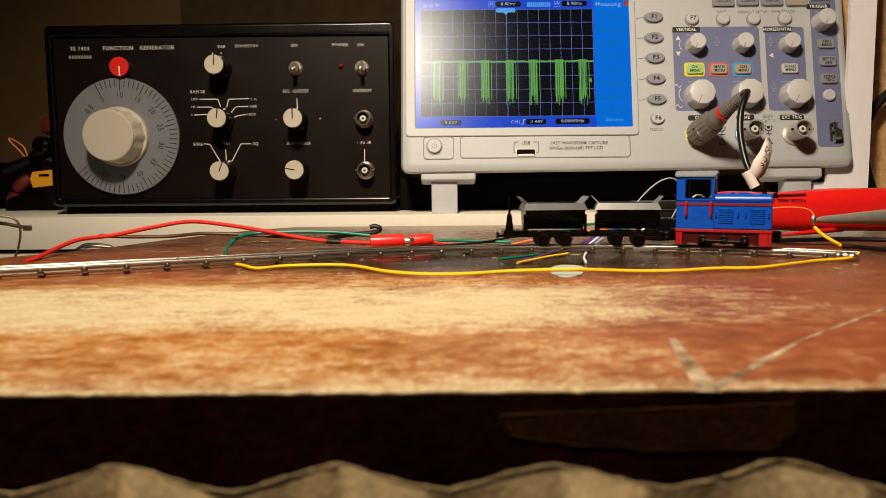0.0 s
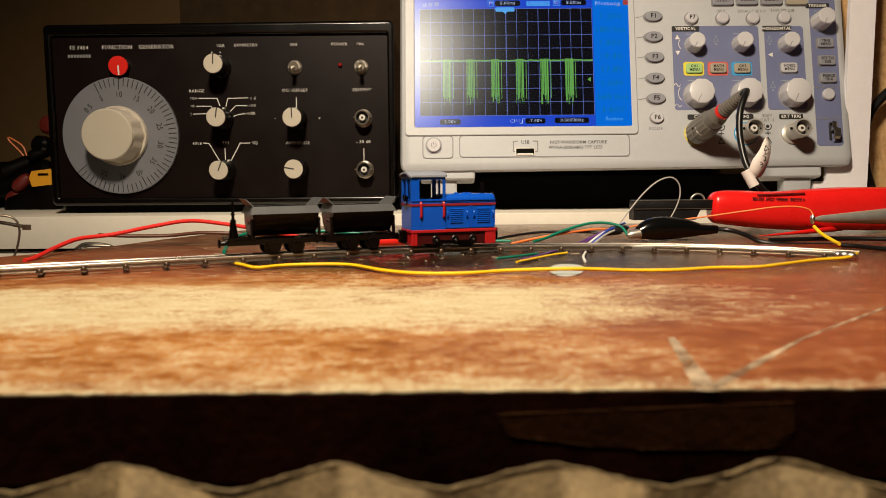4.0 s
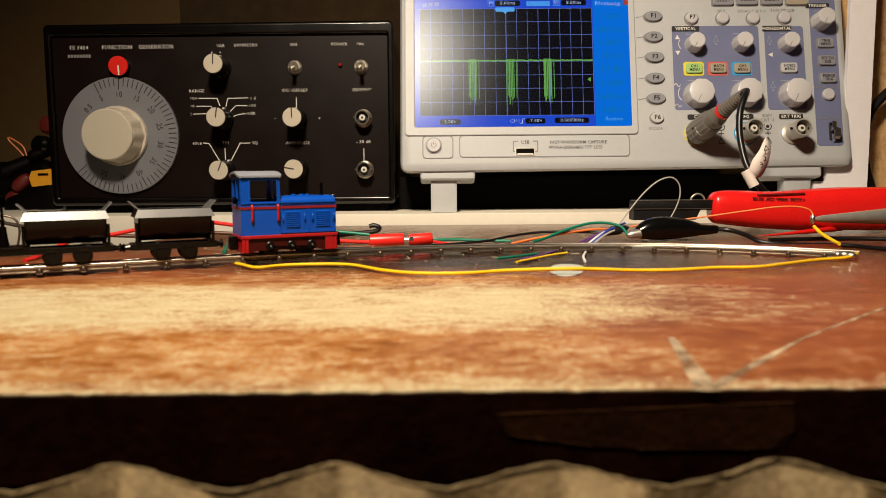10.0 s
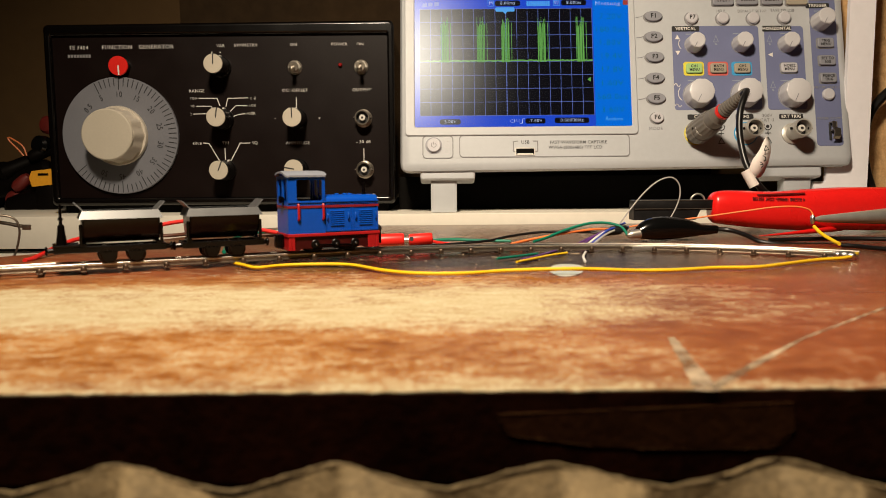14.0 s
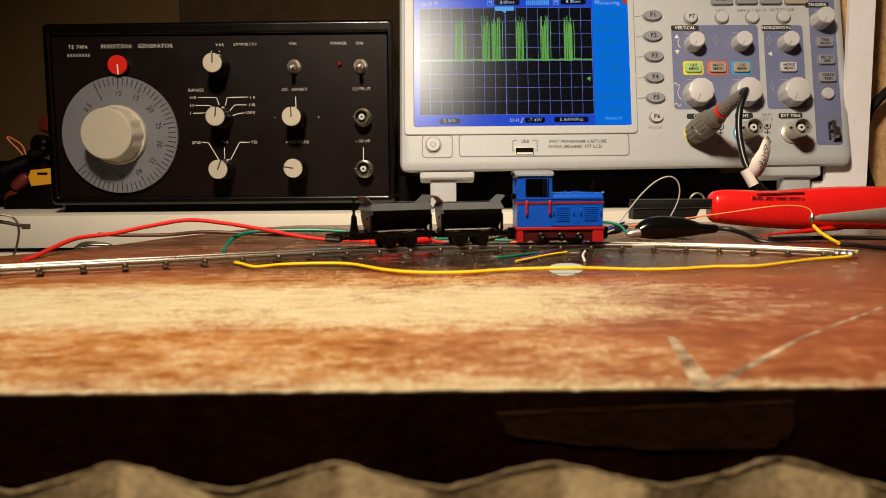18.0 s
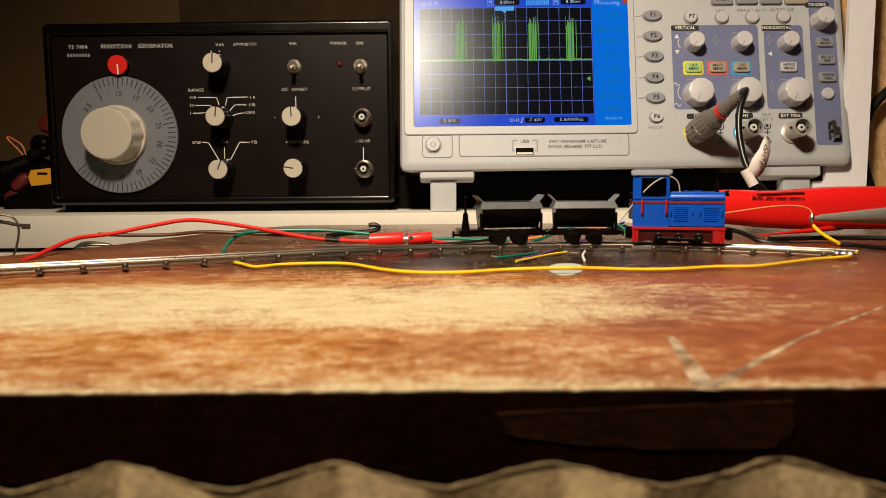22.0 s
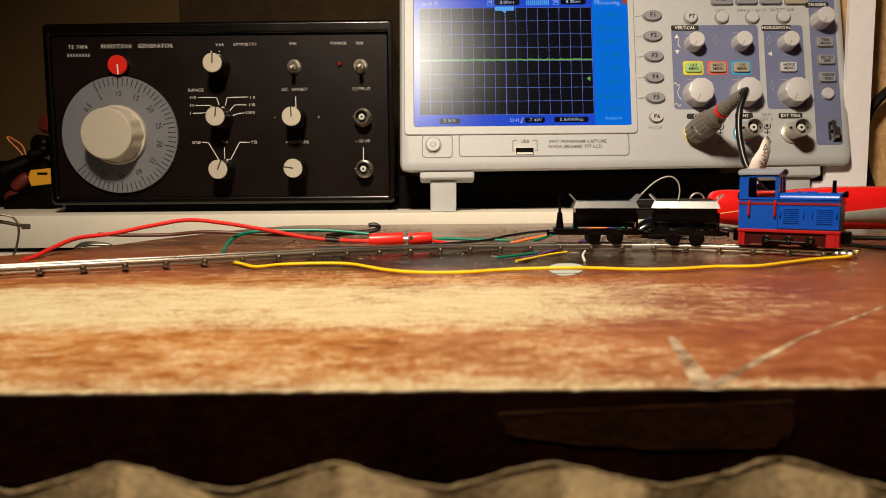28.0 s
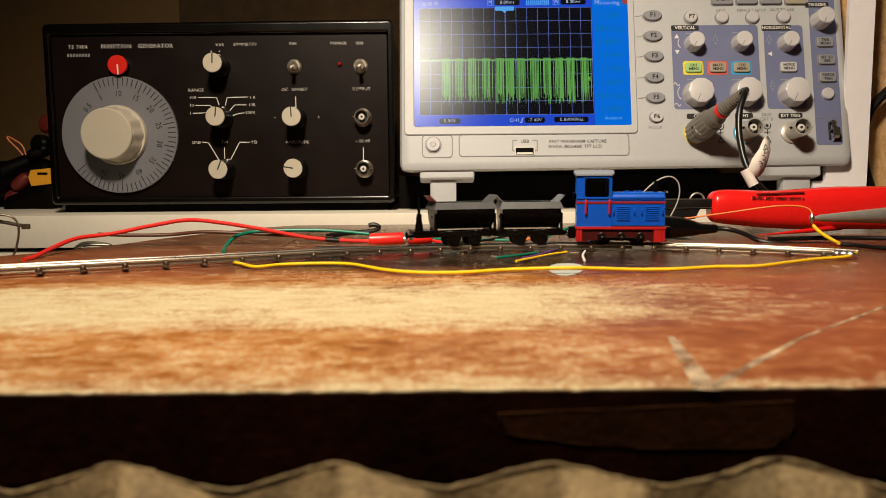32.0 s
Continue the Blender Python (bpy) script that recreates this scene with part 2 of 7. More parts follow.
# ---------------------------------------------------------------- mesh helpers
def box(bm, x0, x1, y0, y1, z0, z1, bevel=0.0, segments=2):
    g = bmesh.ops.create_cube(bm, size=1.0)
    vs = g["verts"]
    for v in vs:
        v.co = ((x0 + x1) / 2 + v.co.x * (x1 - x0), (y0 + y1) / 2 + v.co.y * (y1 - y0), (z0 + z1) / 2 + v.co.z * (z1 - z0))
    if bevel:
        es = list({e for v in vs for e in v.link_edges})
        bmesh.ops.bevel(bm, geom=es, offset=bevel, segments=segments, profile=0.6, affect="EDGES", clamp_overlap=True)
    return bm


def rod(bm, a, b, r0, r1=None, seg=16, caps=True):
    """A tapered round bar from a to b."""
    a, b = Vector(a), Vector(b)
    d = b - a
    m = Matrix.Translation((a + b) / 2) @ d.to_track_quat("Z", "Y").to_matrix().to_4x4()
    bmesh.ops.create_cone(bm, cap_ends=caps, segments=seg, radius1=r0, radius2=r0 if r1 is None else r1, depth=d.length, matrix=m)
    return bm


def lathe(bm, a, axis, profile, seg=24, ribs=0, rib=0.0):
    """Turns a profile of (along, radius) about the axis through a; ribs flute it."""
    a, q = Vector(a), Vector(axis).normalized().to_track_quat("Z", "Y")
    rings = []
    for along, r in profile:
        ring = []
        for i in range(seg):
            t = 2 * math.pi * i / seg
            rr = r * (1 + rib * math.cos(ribs * t)) if ribs else r
            ring.append(bm.verts.new(a + q @ Vector((rr * math.cos(t), rr * math.sin(t), along))))
        rings.append(ring)
    for r0, r1 in zip(rings, rings[1:]):
        for i in range(seg):
            bm.faces.new((r0[i], r0[(i + 1) % seg], r1[(i + 1) % seg], r1[i]))
    bm.faces.new(list(reversed(rings[0])))
    bm.faces.new(rings[-1])
    return bm


def smooth_line(points, steps=6):
    """A Catmull-Rom line through the points."""
    ps = [Vector(p) for p in points]
    ps = [2 * ps[0] - ps[1]] + ps + [2 * ps[-1] - ps[-2]]
    out = []
    for i in range(1, len(ps) - 2):
        p0, p1, p2, p3 = ps[i - 1:i + 3]
        for k in range(steps):
            t = k / steps
            out.append(0.5 * ((2 * p1) + (p2 - p0) * t + (2 * p0 - 5 * p1 + 4 * p2 - p3) * t * t + (3 * p1 - p0 - 3 * p2 + p3) * t ** 3))
    out.append(ps[-2])
    return out


def tube(bm, points, r, seg=8, steps=6, taper=None):
    """A round wire along a smooth line; taper gives the radius from 0 to 1."""
    line = smooth_line(points, steps)
    rings, side = [], None
    for i, p in enumerate(line):
        d = (line[min(i + 1, len(line) - 1)] - line[max(i - 1, 0)]).normalized()
        if side is None:
            side = d.cross(Vector((0, 0, 1)))
            if side.length < 0.1:
                side = d.cross(Vector((0, 1, 0)))
        side = (side - d * side.dot(d)).normalized()
        top = side.cross(d)
        rr = r * taper(i / (len(line) - 1)) if taper else r
        rings.append([bm.verts.new(p + rr * (side * math.cos(2 * math.pi * k / seg) + top * math.sin(2 * math.pi * k / seg))) for k in range(seg)])
    for r0, r1 in zip(rings, rings[1:]):
        for k in range(seg):
            bm.faces.new((r0[k], r0[(k + 1) % seg], r1[(k + 1) % seg], r1[k]))
    bm.faces.new(list(reversed(rings[0])))
    bm.faces.new(rings[-1])
    return bm


def slab(bm, outline, d0, d1, plane="xz"):
    """A flat outline given thickness: plane xz (depth along y) or xy (depth along z)."""
    def at(p, d):
        return (p[0], d, p[1]) if plane == "xz" else ((p[0], p[1], d) if plane == "xy" else (d, p[0], p[1]))
    a = [bm.verts.new(at(p, d0)) for p in outline]
    b = [bm.verts.new(at(p, d1)) for p in outline]
    n = len(outline)
    bm.faces.new(list(reversed(a)))
    bm.faces.new(b)
    for i in range(n):
        bm.faces.new((a[i], a[(i + 1) % n], b[(i + 1) % n], b[i]))
    return bm


def rounded(x0, x1, z0, z1, r, n=5):
    """A rectangle with round corners, as an outline."""
    out = []
    for cx, cz, a0 in ((x1 - r, z0 + r, -90), (x1 - r, z1 - r, 0), (x0 + r, z1 - r, 90), (x0 + r, z0 + r, 180)):
        for k in range(n + 1):
            a = radians(a0 + 90 * k / n)
            out.append((cx + r * math.cos(a), cz + r * math.sin(a)))
    return out


def ring_plate(bm, outer, inner, d0, d1):
    """A plate with an opening; both outlines have as many points."""
    n = len(outer)
    vs = [[bm.verts.new((p[0], d, p[1])) for p in o] for o in (outer, inner) for d in (d0, d1)]
    o0, o1, i0, i1 = vs
    for k in range(n):
        j = (k + 1) % n
        bm.faces.new((o0[k], o0[j], o1[j], o1[k]))
        bm.faces.new((i0[j], i0[k], i1[k], i1[j]))
        bm.faces.new((o0[j], o0[k], i0[k], i0[j]))
        bm.faces.new((o1[k], o1[j], i1[j], i1[k]))
    return bm


def mesh_of(name, bm, mat, smooth=True):
    bmesh.ops.recalc_face_normals(bm, faces=bm.faces)
    me = bpy.data.meshes.new(name)
    bm.to_mesh(me)
    bm.free()
    me.materials.append(mat)
    if smooth and len(me.polygons):
        me.polygons.foreach_set("use_smooth", [True] * len(me.polygons))
        me.set_sharp_from_angle(angle=radians(32))
    return me


def part(name, bm, mat, parent, label="", smooth=True):
    ob = new(name, mesh_of(name, bm, mat, smooth))
    ob.parent = parent
    if label:
        tagged(ob, label)
    return ob


def thing(name, label, category, at=None, group="", kind=""):
    ob = new(name)
    ob.empty_display_size = 0.01
    if at is not None:
        ob.matrix_world = at
    return tagged(ob, label, category, group, kind)


def single(name, bm, mat, label, category, kind="", group="", smooth=True):
    return tagged(new(name, mesh_of(name, bm, mat, smooth)), label, category, group, kind)


def lettering(body, size, mat, parent, m, align="CENTER", width=1.0, name="lettering", thick=0.00008, bold=0.0):
    """Words in the built-in font, turned into a thin raised mesh under a part or thing; m: pose of the text plane."""
    cu = bpy.data.curves.new(name, "FONT")
    cu.body, cu.size, cu.align_x, cu.align_y = body, size, align, "CENTER"
    cu.extrude, cu.offset = thick, bold
    cu.space_character = 1.1
    cu.resolution_u = 2
    tmp = bpy.data.objects.new(name, cu)
    scene.collection.objects.link(tmp)
    me = bpy.data.meshes.new_from_object(tmp.evaluated_get(bpy.context.evaluated_depsgraph_get()))
    bpy.data.objects.remove(tmp)
    me.materials.clear()
    me.materials.append(mat)
    me.transform(m @ Matrix.Diagonal((width, 1, 1, 1)))
    ob = new(name, me)
    ob.parent = parent
    return ob


UPRIGHT = pose(0, 0, 0, 90)     # text plane facing the camera (towards -y)


# ---------------------------------------------------------------- the room
def room():
    bm = bmesh.new()
    box(bm, -2.2, 2.2, -2.2, 0.93, -0.80, -0.75)
    single("floor", bm, EDGE_WOOD, "dark wooden floor of the room", "floor", "structure")
    bm = bmesh.new()
    box(bm, -2.2, 2.2, -2.2, 1.0, 1.75, 1.80)
    single("ceiling", bm, WALL, "plain cream painted ceiling", "ceiling", "structure")
    bm = bmesh.new()
    box(bm, -2.2, 2.2, 0.95, 1.05, -0.75, 1.75)
    single("wall_north", bm, WALL_BROWN, "brown painted wall behind the bench", "wall", "structure")
    bm = bmesh.new()
    box(bm, -2.3, 2.3, -2.3, -2.2, -0.75, 1.75)
    single("wall_south", bm, WALL, "plain cream painted wall", "wall", "structure")
    for nm, a, b in (("wall_west", -2.3, -2.2), ("wall_east", 2.2, 2.3)):
        bm = bmesh.new()
        box(bm, a, b, -2.2, 0.95, -0.75, 1.75)
        single(nm, bm, WALL, "plain cream painted wall", "wall", "structure")
    # added sheet: the wall's darkening behind the instruments, as a darker colour
    bm = bmesh.new()
    box(bm, -0.285, 0.30, 0.86, 0.87, 0.0082, 0.334)
    single("wall_panel", bm, WALL_SHADE_BROWN, "dark brown sheet standing in for the wall's shaded part", "panel", "structure")
    # added black strip that fills the dark gap below the oscilloscope
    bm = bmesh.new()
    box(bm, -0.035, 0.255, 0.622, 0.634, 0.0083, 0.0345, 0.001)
    single("trim", bm, DARK_WALL, "black strip added to fill the dark gap under the oscilloscope", "strip", "structure")
    bm = bmesh.new()
    slab(bm, [(0.2775, 0.0083), (0.3175, 0.0083), (0.3185, 0.34), (0.2990, 0.34), (0.2990, 0.0395), (0.2868, 0.0395), (0.2868, 0.029), (0.2775, 0.029)], 0.575, 0.579)
    single("white_board", bm, BOARD_WHITE, "plain white board standing beside the oscilloscope", "board", "structure")
    bm = bmesh.new()
    box(bm, 0.3085, 0.9, 0.609, 0.625, 0.0083, 0.34, 0.0008)
    single("chipboard_wall", bm, CHIPBOARD, "raw brown chipboard side of the bench", "chipboard", "structure")
    # unseen board, added to keep lamp light off the upper wall
    bm = bmesh.new()
    box(bm, -0.9, 0.30, 0.68, 0.94, 0.335, 0.353, 0.001)
    single("shelf_board", bm, EDGE_WOOD, "unseen dark board above the bench, added to shade the wall", "shelf", "structure")


def desk():
    d = thing("desk", "cream laminated desk with a square front edge", "desk", pose(0, 0.56, 0))
    bm = bmesh.new()
    box(bm, -1.2, 1.2, 0.0, 0.388, -0.0155, 0.0082, 0.0008)
    part("desktop", bm, WHITE_LAMINATE, d)
    bm = bmesh.new()
    box(bm, -1.2, 1.2, 0.004, 0.02, -0.15, -0.0175, 0.001)
    part("drawer_front", bm, WHITE_LAMINATE, d)
    bm = bmesh.new()
    box(bm, -1.2, 1.2, 0.02, 0.37, -0.75, -0.02)
    part("carcass", bm, WHITE_LAMINATE, d)
    return d


def table():
    t = thing("wooden_table", "old red-brown varnished wooden table, worn pale", "table", pose(0, 0, 0))
    outline = [(-0.62, 0.1325), (0.75, 0.1325), (0.75, 0.5565), (-0.105, 0.5565), (-0.128, 0.534), (-0.150, 0.490), (-0.165, 0.455),
               (-0.178, 0.415), (-0.192, 0.385), (-0.215, 0.358), (-0.30, 0.335), (-0.62, 0.31)]
    bm = bmesh.new()
    rng = random.Random(8)
    n = 1500
    ragged = [(-0.62 + 1.37 * i / n, 0.1334 + 0.0009 * noise.noise((i * 0.30, 0, 0)) + 0.0006 * noise.noise((i * 0.11, 5, 0)) + rng.uniform(-0.00015, 0.00015)) for i in range(n + 1)]
    slab(bm, ragged + outline[2:], -0.00025, 0.0, "xy")
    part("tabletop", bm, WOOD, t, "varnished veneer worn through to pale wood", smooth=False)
    # front board's shade sits in its dark varnish colour
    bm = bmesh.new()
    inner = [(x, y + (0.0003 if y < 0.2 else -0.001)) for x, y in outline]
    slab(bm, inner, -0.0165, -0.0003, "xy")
    part("core_board", bm, EDGE_VARNISH, t, "red-brown varnished board edge, darkened to hold its shade", smooth=False)
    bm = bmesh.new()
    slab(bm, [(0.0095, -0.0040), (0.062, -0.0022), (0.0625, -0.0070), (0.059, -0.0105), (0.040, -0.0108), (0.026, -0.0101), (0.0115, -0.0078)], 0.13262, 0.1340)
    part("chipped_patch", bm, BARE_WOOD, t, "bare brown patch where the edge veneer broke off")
    for pts, w in (([(0.0098, -0.0041), (0.030, -0.0034), (0.045, -0.0029), (0.0622, -0.0023)], 0.00010), ([(0.0096, -0.0042), (0.0112, -0.0076), (0.018, -0.0088), (0.026, -0.0100)], 0.00009), ([(0.034, -0.0106), (0.048, -0.0107), (0.059, -0.0104), (0.0624, -0.0070)], 0.00006)):
        bm = bmesh.new()
        tube(bm, [(x, 0.1326, z) for x, z in pts], w, 6, 8, lambda f: 0.55 + 0.45 * math.sin(23 * f) * math.sin(9 * f + 1))
        part("torn_rim", bm, TORN_WOOD, t, "ragged pale rim of the broken veneer")
    for a, b, w0, w1 in (((0.053, 0.1755), (0.0467, 0.1323), 0.0008, 0.0022), ((0.047, 0.133), (0.0824, 0.1732), 0.0012, 0.0005), ((0.0824, 0.1732), (0.1253, 0.2134), 0.0004, 0.0005)):
        bm = bmesh.new()
        a, b = Vector(a), Vector(b)
        d = (b - a).normalized()
        n = Vector((-d.y, d.x))
        near, back = [], []
        for i in range(25):
            f = i / 24
            w = (w0 + (w1 - w0) * f) * (1 + rng.uniform(-0.15, 0.15))
            near.append(tuple(a + (b - a) * f - n * w))
            back.append(tuple(a + (b - a) * f + n * w))
        slab(bm, near + list(reversed(back)), 0.0, 0.00010, "xy")
        part("glue_streak", bm, GLUE, t, "pale dried glue streak", smooth=False)
    # added dark board in place of the shade below the edge
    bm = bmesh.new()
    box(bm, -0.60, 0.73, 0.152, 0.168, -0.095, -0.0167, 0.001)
    part("apron", bm, EDGE_WOOD, t, "dark board added for the shade under the table edge")
    for x, y in ((-0.5, 0.19), (0.68, 0.19), (-0.45, 0.28), (0.68, 0.52)):
        bm = bmesh.new()
        box(bm, x - 0.02, x + 0.02, y - 0.02, y + 0.02, -0.75, -0.0166, 0.002)
        part("leg", bm, EDGE_WOOD, t)
    return t


GLUE = material("dried_glue", (0.72, 0.56, 0.38), 0.5, vary=0.3, scale=200)
gt = GLUE.node_tree
gn, gm, gc = gt.nodes.new("ShaderNodeTexNoise"), gt.nodes.new("ShaderNodeMapRange"), gt.nodes.new("ShaderNodeTexCoord")
gn.inputs["Scale"].default_value, gn.inputs["Detail"].default_value = 130, 6
gm.inputs["From Min"].default_value, gm.inputs["From Max"].default_value = 0.30, 0.80
gt.links.new(gc.outputs["Object"], gn.inputs["Vector"])
gt.links.new(gn.outputs["Fac"], gm.inputs["Value"])
gt.links.new(gm.outputs[0], gt.nodes["Principled BSDF"].inputs["Alpha"])
CLOTH = material("beige_cloth", (0.25, 0.18, 0.090), 0.9, vary=0.5, scale=110, bump=0.5, bump_scale=900)
HEM = material("pale_beige_hem", (0.26, 0.19, 0.098), 0.9, vary=0.5, scale=150, bump=0.5, bump_scale=900)


def pleated_cloth():
    """Wavy hem of a cushion cover just below the camera's sight: folds with a piped edge and creased facets."""
    c = thing("cushion_cover", "pleated beige cloth cover with a piped hem", "cloth", pose(0, 0, 0))

    def crest(x):
        ph = ((x - 0.0007) / 0.0308) % 1.0
        tri = 1 - abs(2 * ph - 1)
        soft = tri * tri * (3 - 2 * tri)
        return 0.0038 * (0.6 * tri + 0.4 * soft) + 0.0007 * noise.noise((x * 70, 0, 0)) + 0.0003 * noise.noise((x * 260, 4, 0)), ph

    nx = 260
    xs = [-0.10 + 0.20 * i / nx for i in range(nx + 1)]
    bm = bmesh.new()
    tube(bm, [(x, 0.1045, -0.0058 + crest(x)[0] + 0.00015 * noise.noise((x * 500, 2, 0))) for x in xs], 0.00026, 8, 2, lambda f: 0.85 + 0.9 * noise.noise((f * 70, 3, 1)) + 0.5 * noise.noise((f * 260, 8, 1)))
    part("hem", bm, HEM, c, "pale piped hem")
    bm = bmesh.new()
    rows = [0.0, 0.0012, 0.003, 0.006, 0.012, 0.03]
    grid = []
    for x in xs:
        z, ph = crest(x)
        lean = 0.04 + 1.5 * max(0.0, min(1.0, (ph - 0.50) / 0.05)) * max(0.0, min(1.0, (0.93 - ph) / 0.05)) * (0.55 + 0.45 * noise.noise((math.floor((x - 0.0007) / 0.0308) * 3.7, 1, 0)))
        fold = 0.0014 * (1 - abs(2 * ph - 1)) + 0.0015 * noise.noise((x * 120, 9, 0))
        grid.append([bm.verts.new((x, 0.1048 - d * lean - fold * min(1.0, d / 0.005), -0.0061 - 0.0007 * max(0.0, min(1.0, 0.5 + 2.2 * noise.noise((x * 55, 6, 2)))) + z - d)) for d in rows])
    for a, b in zip(grid, grid[1:]):
        for k in range(len(rows) - 1):
            bm.faces.new((a[k], b[k], b[k + 1], a[k + 1]))
    ob = part("folds", bm, CLOTH, c, "creased beige folds", smooth=False)
    s = ob.modifiers.new("thick", "SOLIDIFY")
    s.thickness = 0.0005
    bm = bmesh.new()
    box(bm, -0.20, 0.20, -0.26, 0.085, -0.075, -0.028, 0.012, 3)
    part("cushion", bm, CLOTH, c, "beige seat cushion")
    bm = bmesh.new()
    box(bm, -0.17, 0.17, -0.23, 0.07, -0.75, -0.0755, 0.004)
    part("seat_box", bm, EDGE_WOOD, c, "dark wooden seat box")
    return c


# ---------------------------------------------------------------- track
APEX, R_WEST, R_EAST, A_WEST = Vector((0.0620, 0.3708)), 0.205, 0.168, -radians(24)
S_LEFT, S_RIGHT = -0.34, 0.1260


def on_track(s, side=0.0):
    """Place and heading at s metres from the farthest point; a tight curve to the east, a wide one to the west that ends in a straight."""
    r = R_EAST if s > 0 else R_WEST
    a = max(s / r, A_WEST)
    t, n = Vector((math.cos(a), -math.sin(a))), Vector((math.sin(a), math.cos(a)))
    p = APEX - Vector((0, r)) + n * (r + side)
    if s < 0:
        p += t * min(0.0, s - r * A_WEST)
    return p.x, p.y, -math.degrees(a)


def lift(s):
    """The table's back corner stands slightly higher towards the west."""
    f = max(0.0, min(1.0, (-0.01 - s) / 0.12))
    return 0.0010 * f * f * (3 - 2 * f)


def track():
    t = thing("model_railway_track", "narrow-gauge model track with nickel rails on spaced steel sleepers", "model track", pose(0, 0, 0))
    head = [(0.0005, 0.0024), (0.0006, 0.0025)] + [(0.0002 + 0.0004 * math.cos(radians(q)), 0.0030 + 0.0004 * math.sin(radians(q))) for q in range(0, 91, 15)]
    head += [(-0.0002 + 0.0004 * math.cos(radians(q)), 0.0030 + 0.0004 * math.sin(radians(q))) for q in range(90, 181, 15)] + [(-0.0006, 0.0025), (-0.0005, 0.0024)]
    foot = [(-0.0011, 0.0008), (0.0011, 0.0008), (0.0011, 0.0011), (0.0004, 0.0014), (0.0004, 0.00239), (-0.0004, 0.00239), (-0.0004, 0.0014), (-0.0011, 0.0011)]
    for side in (-0.0045, 0.0045):
        rail = None
        # foot gets a darker metal than the head, imitating its dark reflections
        for nm, prof, mat, lb in (("rail", head, RAIL, "shiny nickel rail head"), ("rail_foot", foot, RAIL_DARK, "rail foot darkened for the dark it reflects")):
            bm = bmesh.new()
            rings = []
            n = 110
            for i in range(n + 1):
                s = S_LEFT + (S_RIGHT - S_LEFT) * i / n
                ring = []
                for o, z in prof:
                    x, y, _ = on_track(s, side + o)
                    ring.append(bm.verts.new((x, y, z + lift(s))))
                rings.append(ring)
            m = len(prof)
            for a, b in zip(rings, rings[1:]):
                for k in range(m):
                    bm.faces.new((a[k], a[(k + 1) % m], b[(k + 1) % m], b[k]))
            bm.faces.new(rings[0])
            bm.faces.new(list(reversed(rings[-1])))
            ob = part(nm, bm, mat, rail or t, lb)
            rail = rail or ob
    bm = bmesh.new()
    box(bm, -0.0012, 0.0012, -0.0079, 0.0079, 0.0001, 0.0008, 0.0002, 1)
    for y in (-0.0068, 0.0068):
        lathe(bm, (0, y, 0.0005), (0, 0, 1), [(0, 0.0010), (0.0009, 0.0012), (0.0016, 0.0011), (0.0022, 0.0006)], 10)
    me = mesh_of("sleeper", bm, SLEEPER)
    s = S_RIGHT - 0.0108
    while s > S_LEFT:
        x, y, a = on_track(s)
        ob = new("sleeper", me)
        ob.parent = t
        ob.matrix_basis = pose(x, y, lift(s), 0, 0, a)
        s -= 0.0151
    return t


# ---------------------------------------------------------------- function generator
def stroke(name, points, width, y, mat, parent):
    """A printed line on an upright panel at depth y."""
    bm = bmesh.new()
    for a, b in zip(points, points[1:]):
        a, b = Vector(a), Vector(b)
        d = (b - a).normalized()
        n = Vector((-d.y, d.x)) * width / 2
        a, b = a - d * width * 0.4, b + d * width * 0.4
        slab(bm, [tuple(a - n), tuple(b - n), tuple(b + n), tuple(a + n)], y, y - 0.00012)
    return part(name, bm, mat, parent, smooth=False)


def pointer_knob(parent, c, r, y0, depth, angle, name="knob"):
    """Black knob with a cream cap and an engraved pointer line; angle clockwise from the top."""
    bm = bmesh.new()
    lathe(bm, (c[0], y0, c[1]), (0, -1, 0), [(0, r * 1.08), (depth * 0.12, r * 1.08), (depth * 0.16, r * 1.0), (depth * 0.93, r * 0.98), (depth * 0.96, r * 0.92)], 48, 24, 0.012)
    k = part(name, bm, KNOB_BLACK, parent, "black fluted knob with cream cap")
    bm = bmesh.new()
    lathe(bm, (c[0], y0 - depth * 0.95, c[1]), (0, -1, 0), [(0, r * 0.97), (depth * 0.03, r * 0.97), (depth * 0.05, r * 0.93)], 40)
    part("cap", bm, KNOB_CAP, k, "cream cap")
    a = radians(angle)
    d = Vector((math.sin(a), math.cos(a)))
    p0, p1 = Vector(c), Vector(c) + d * r * 0.94
    stroke("pointer", [tuple(p0), tuple(p1)], 0.0009, y0 - depth * 1.001, PRINT_BLACK, k)
    bm = bmesh.new()
    q = Vector(c) + d * r * 1.08
    lathe(bm, (q.x, y0 - 0.001, q.y), (0, -1, 0), [(0, 0.0009), (0.004, 0.0007)], 8)
    part("index_mark", bm, PRINT_WHITE, k)
    return k


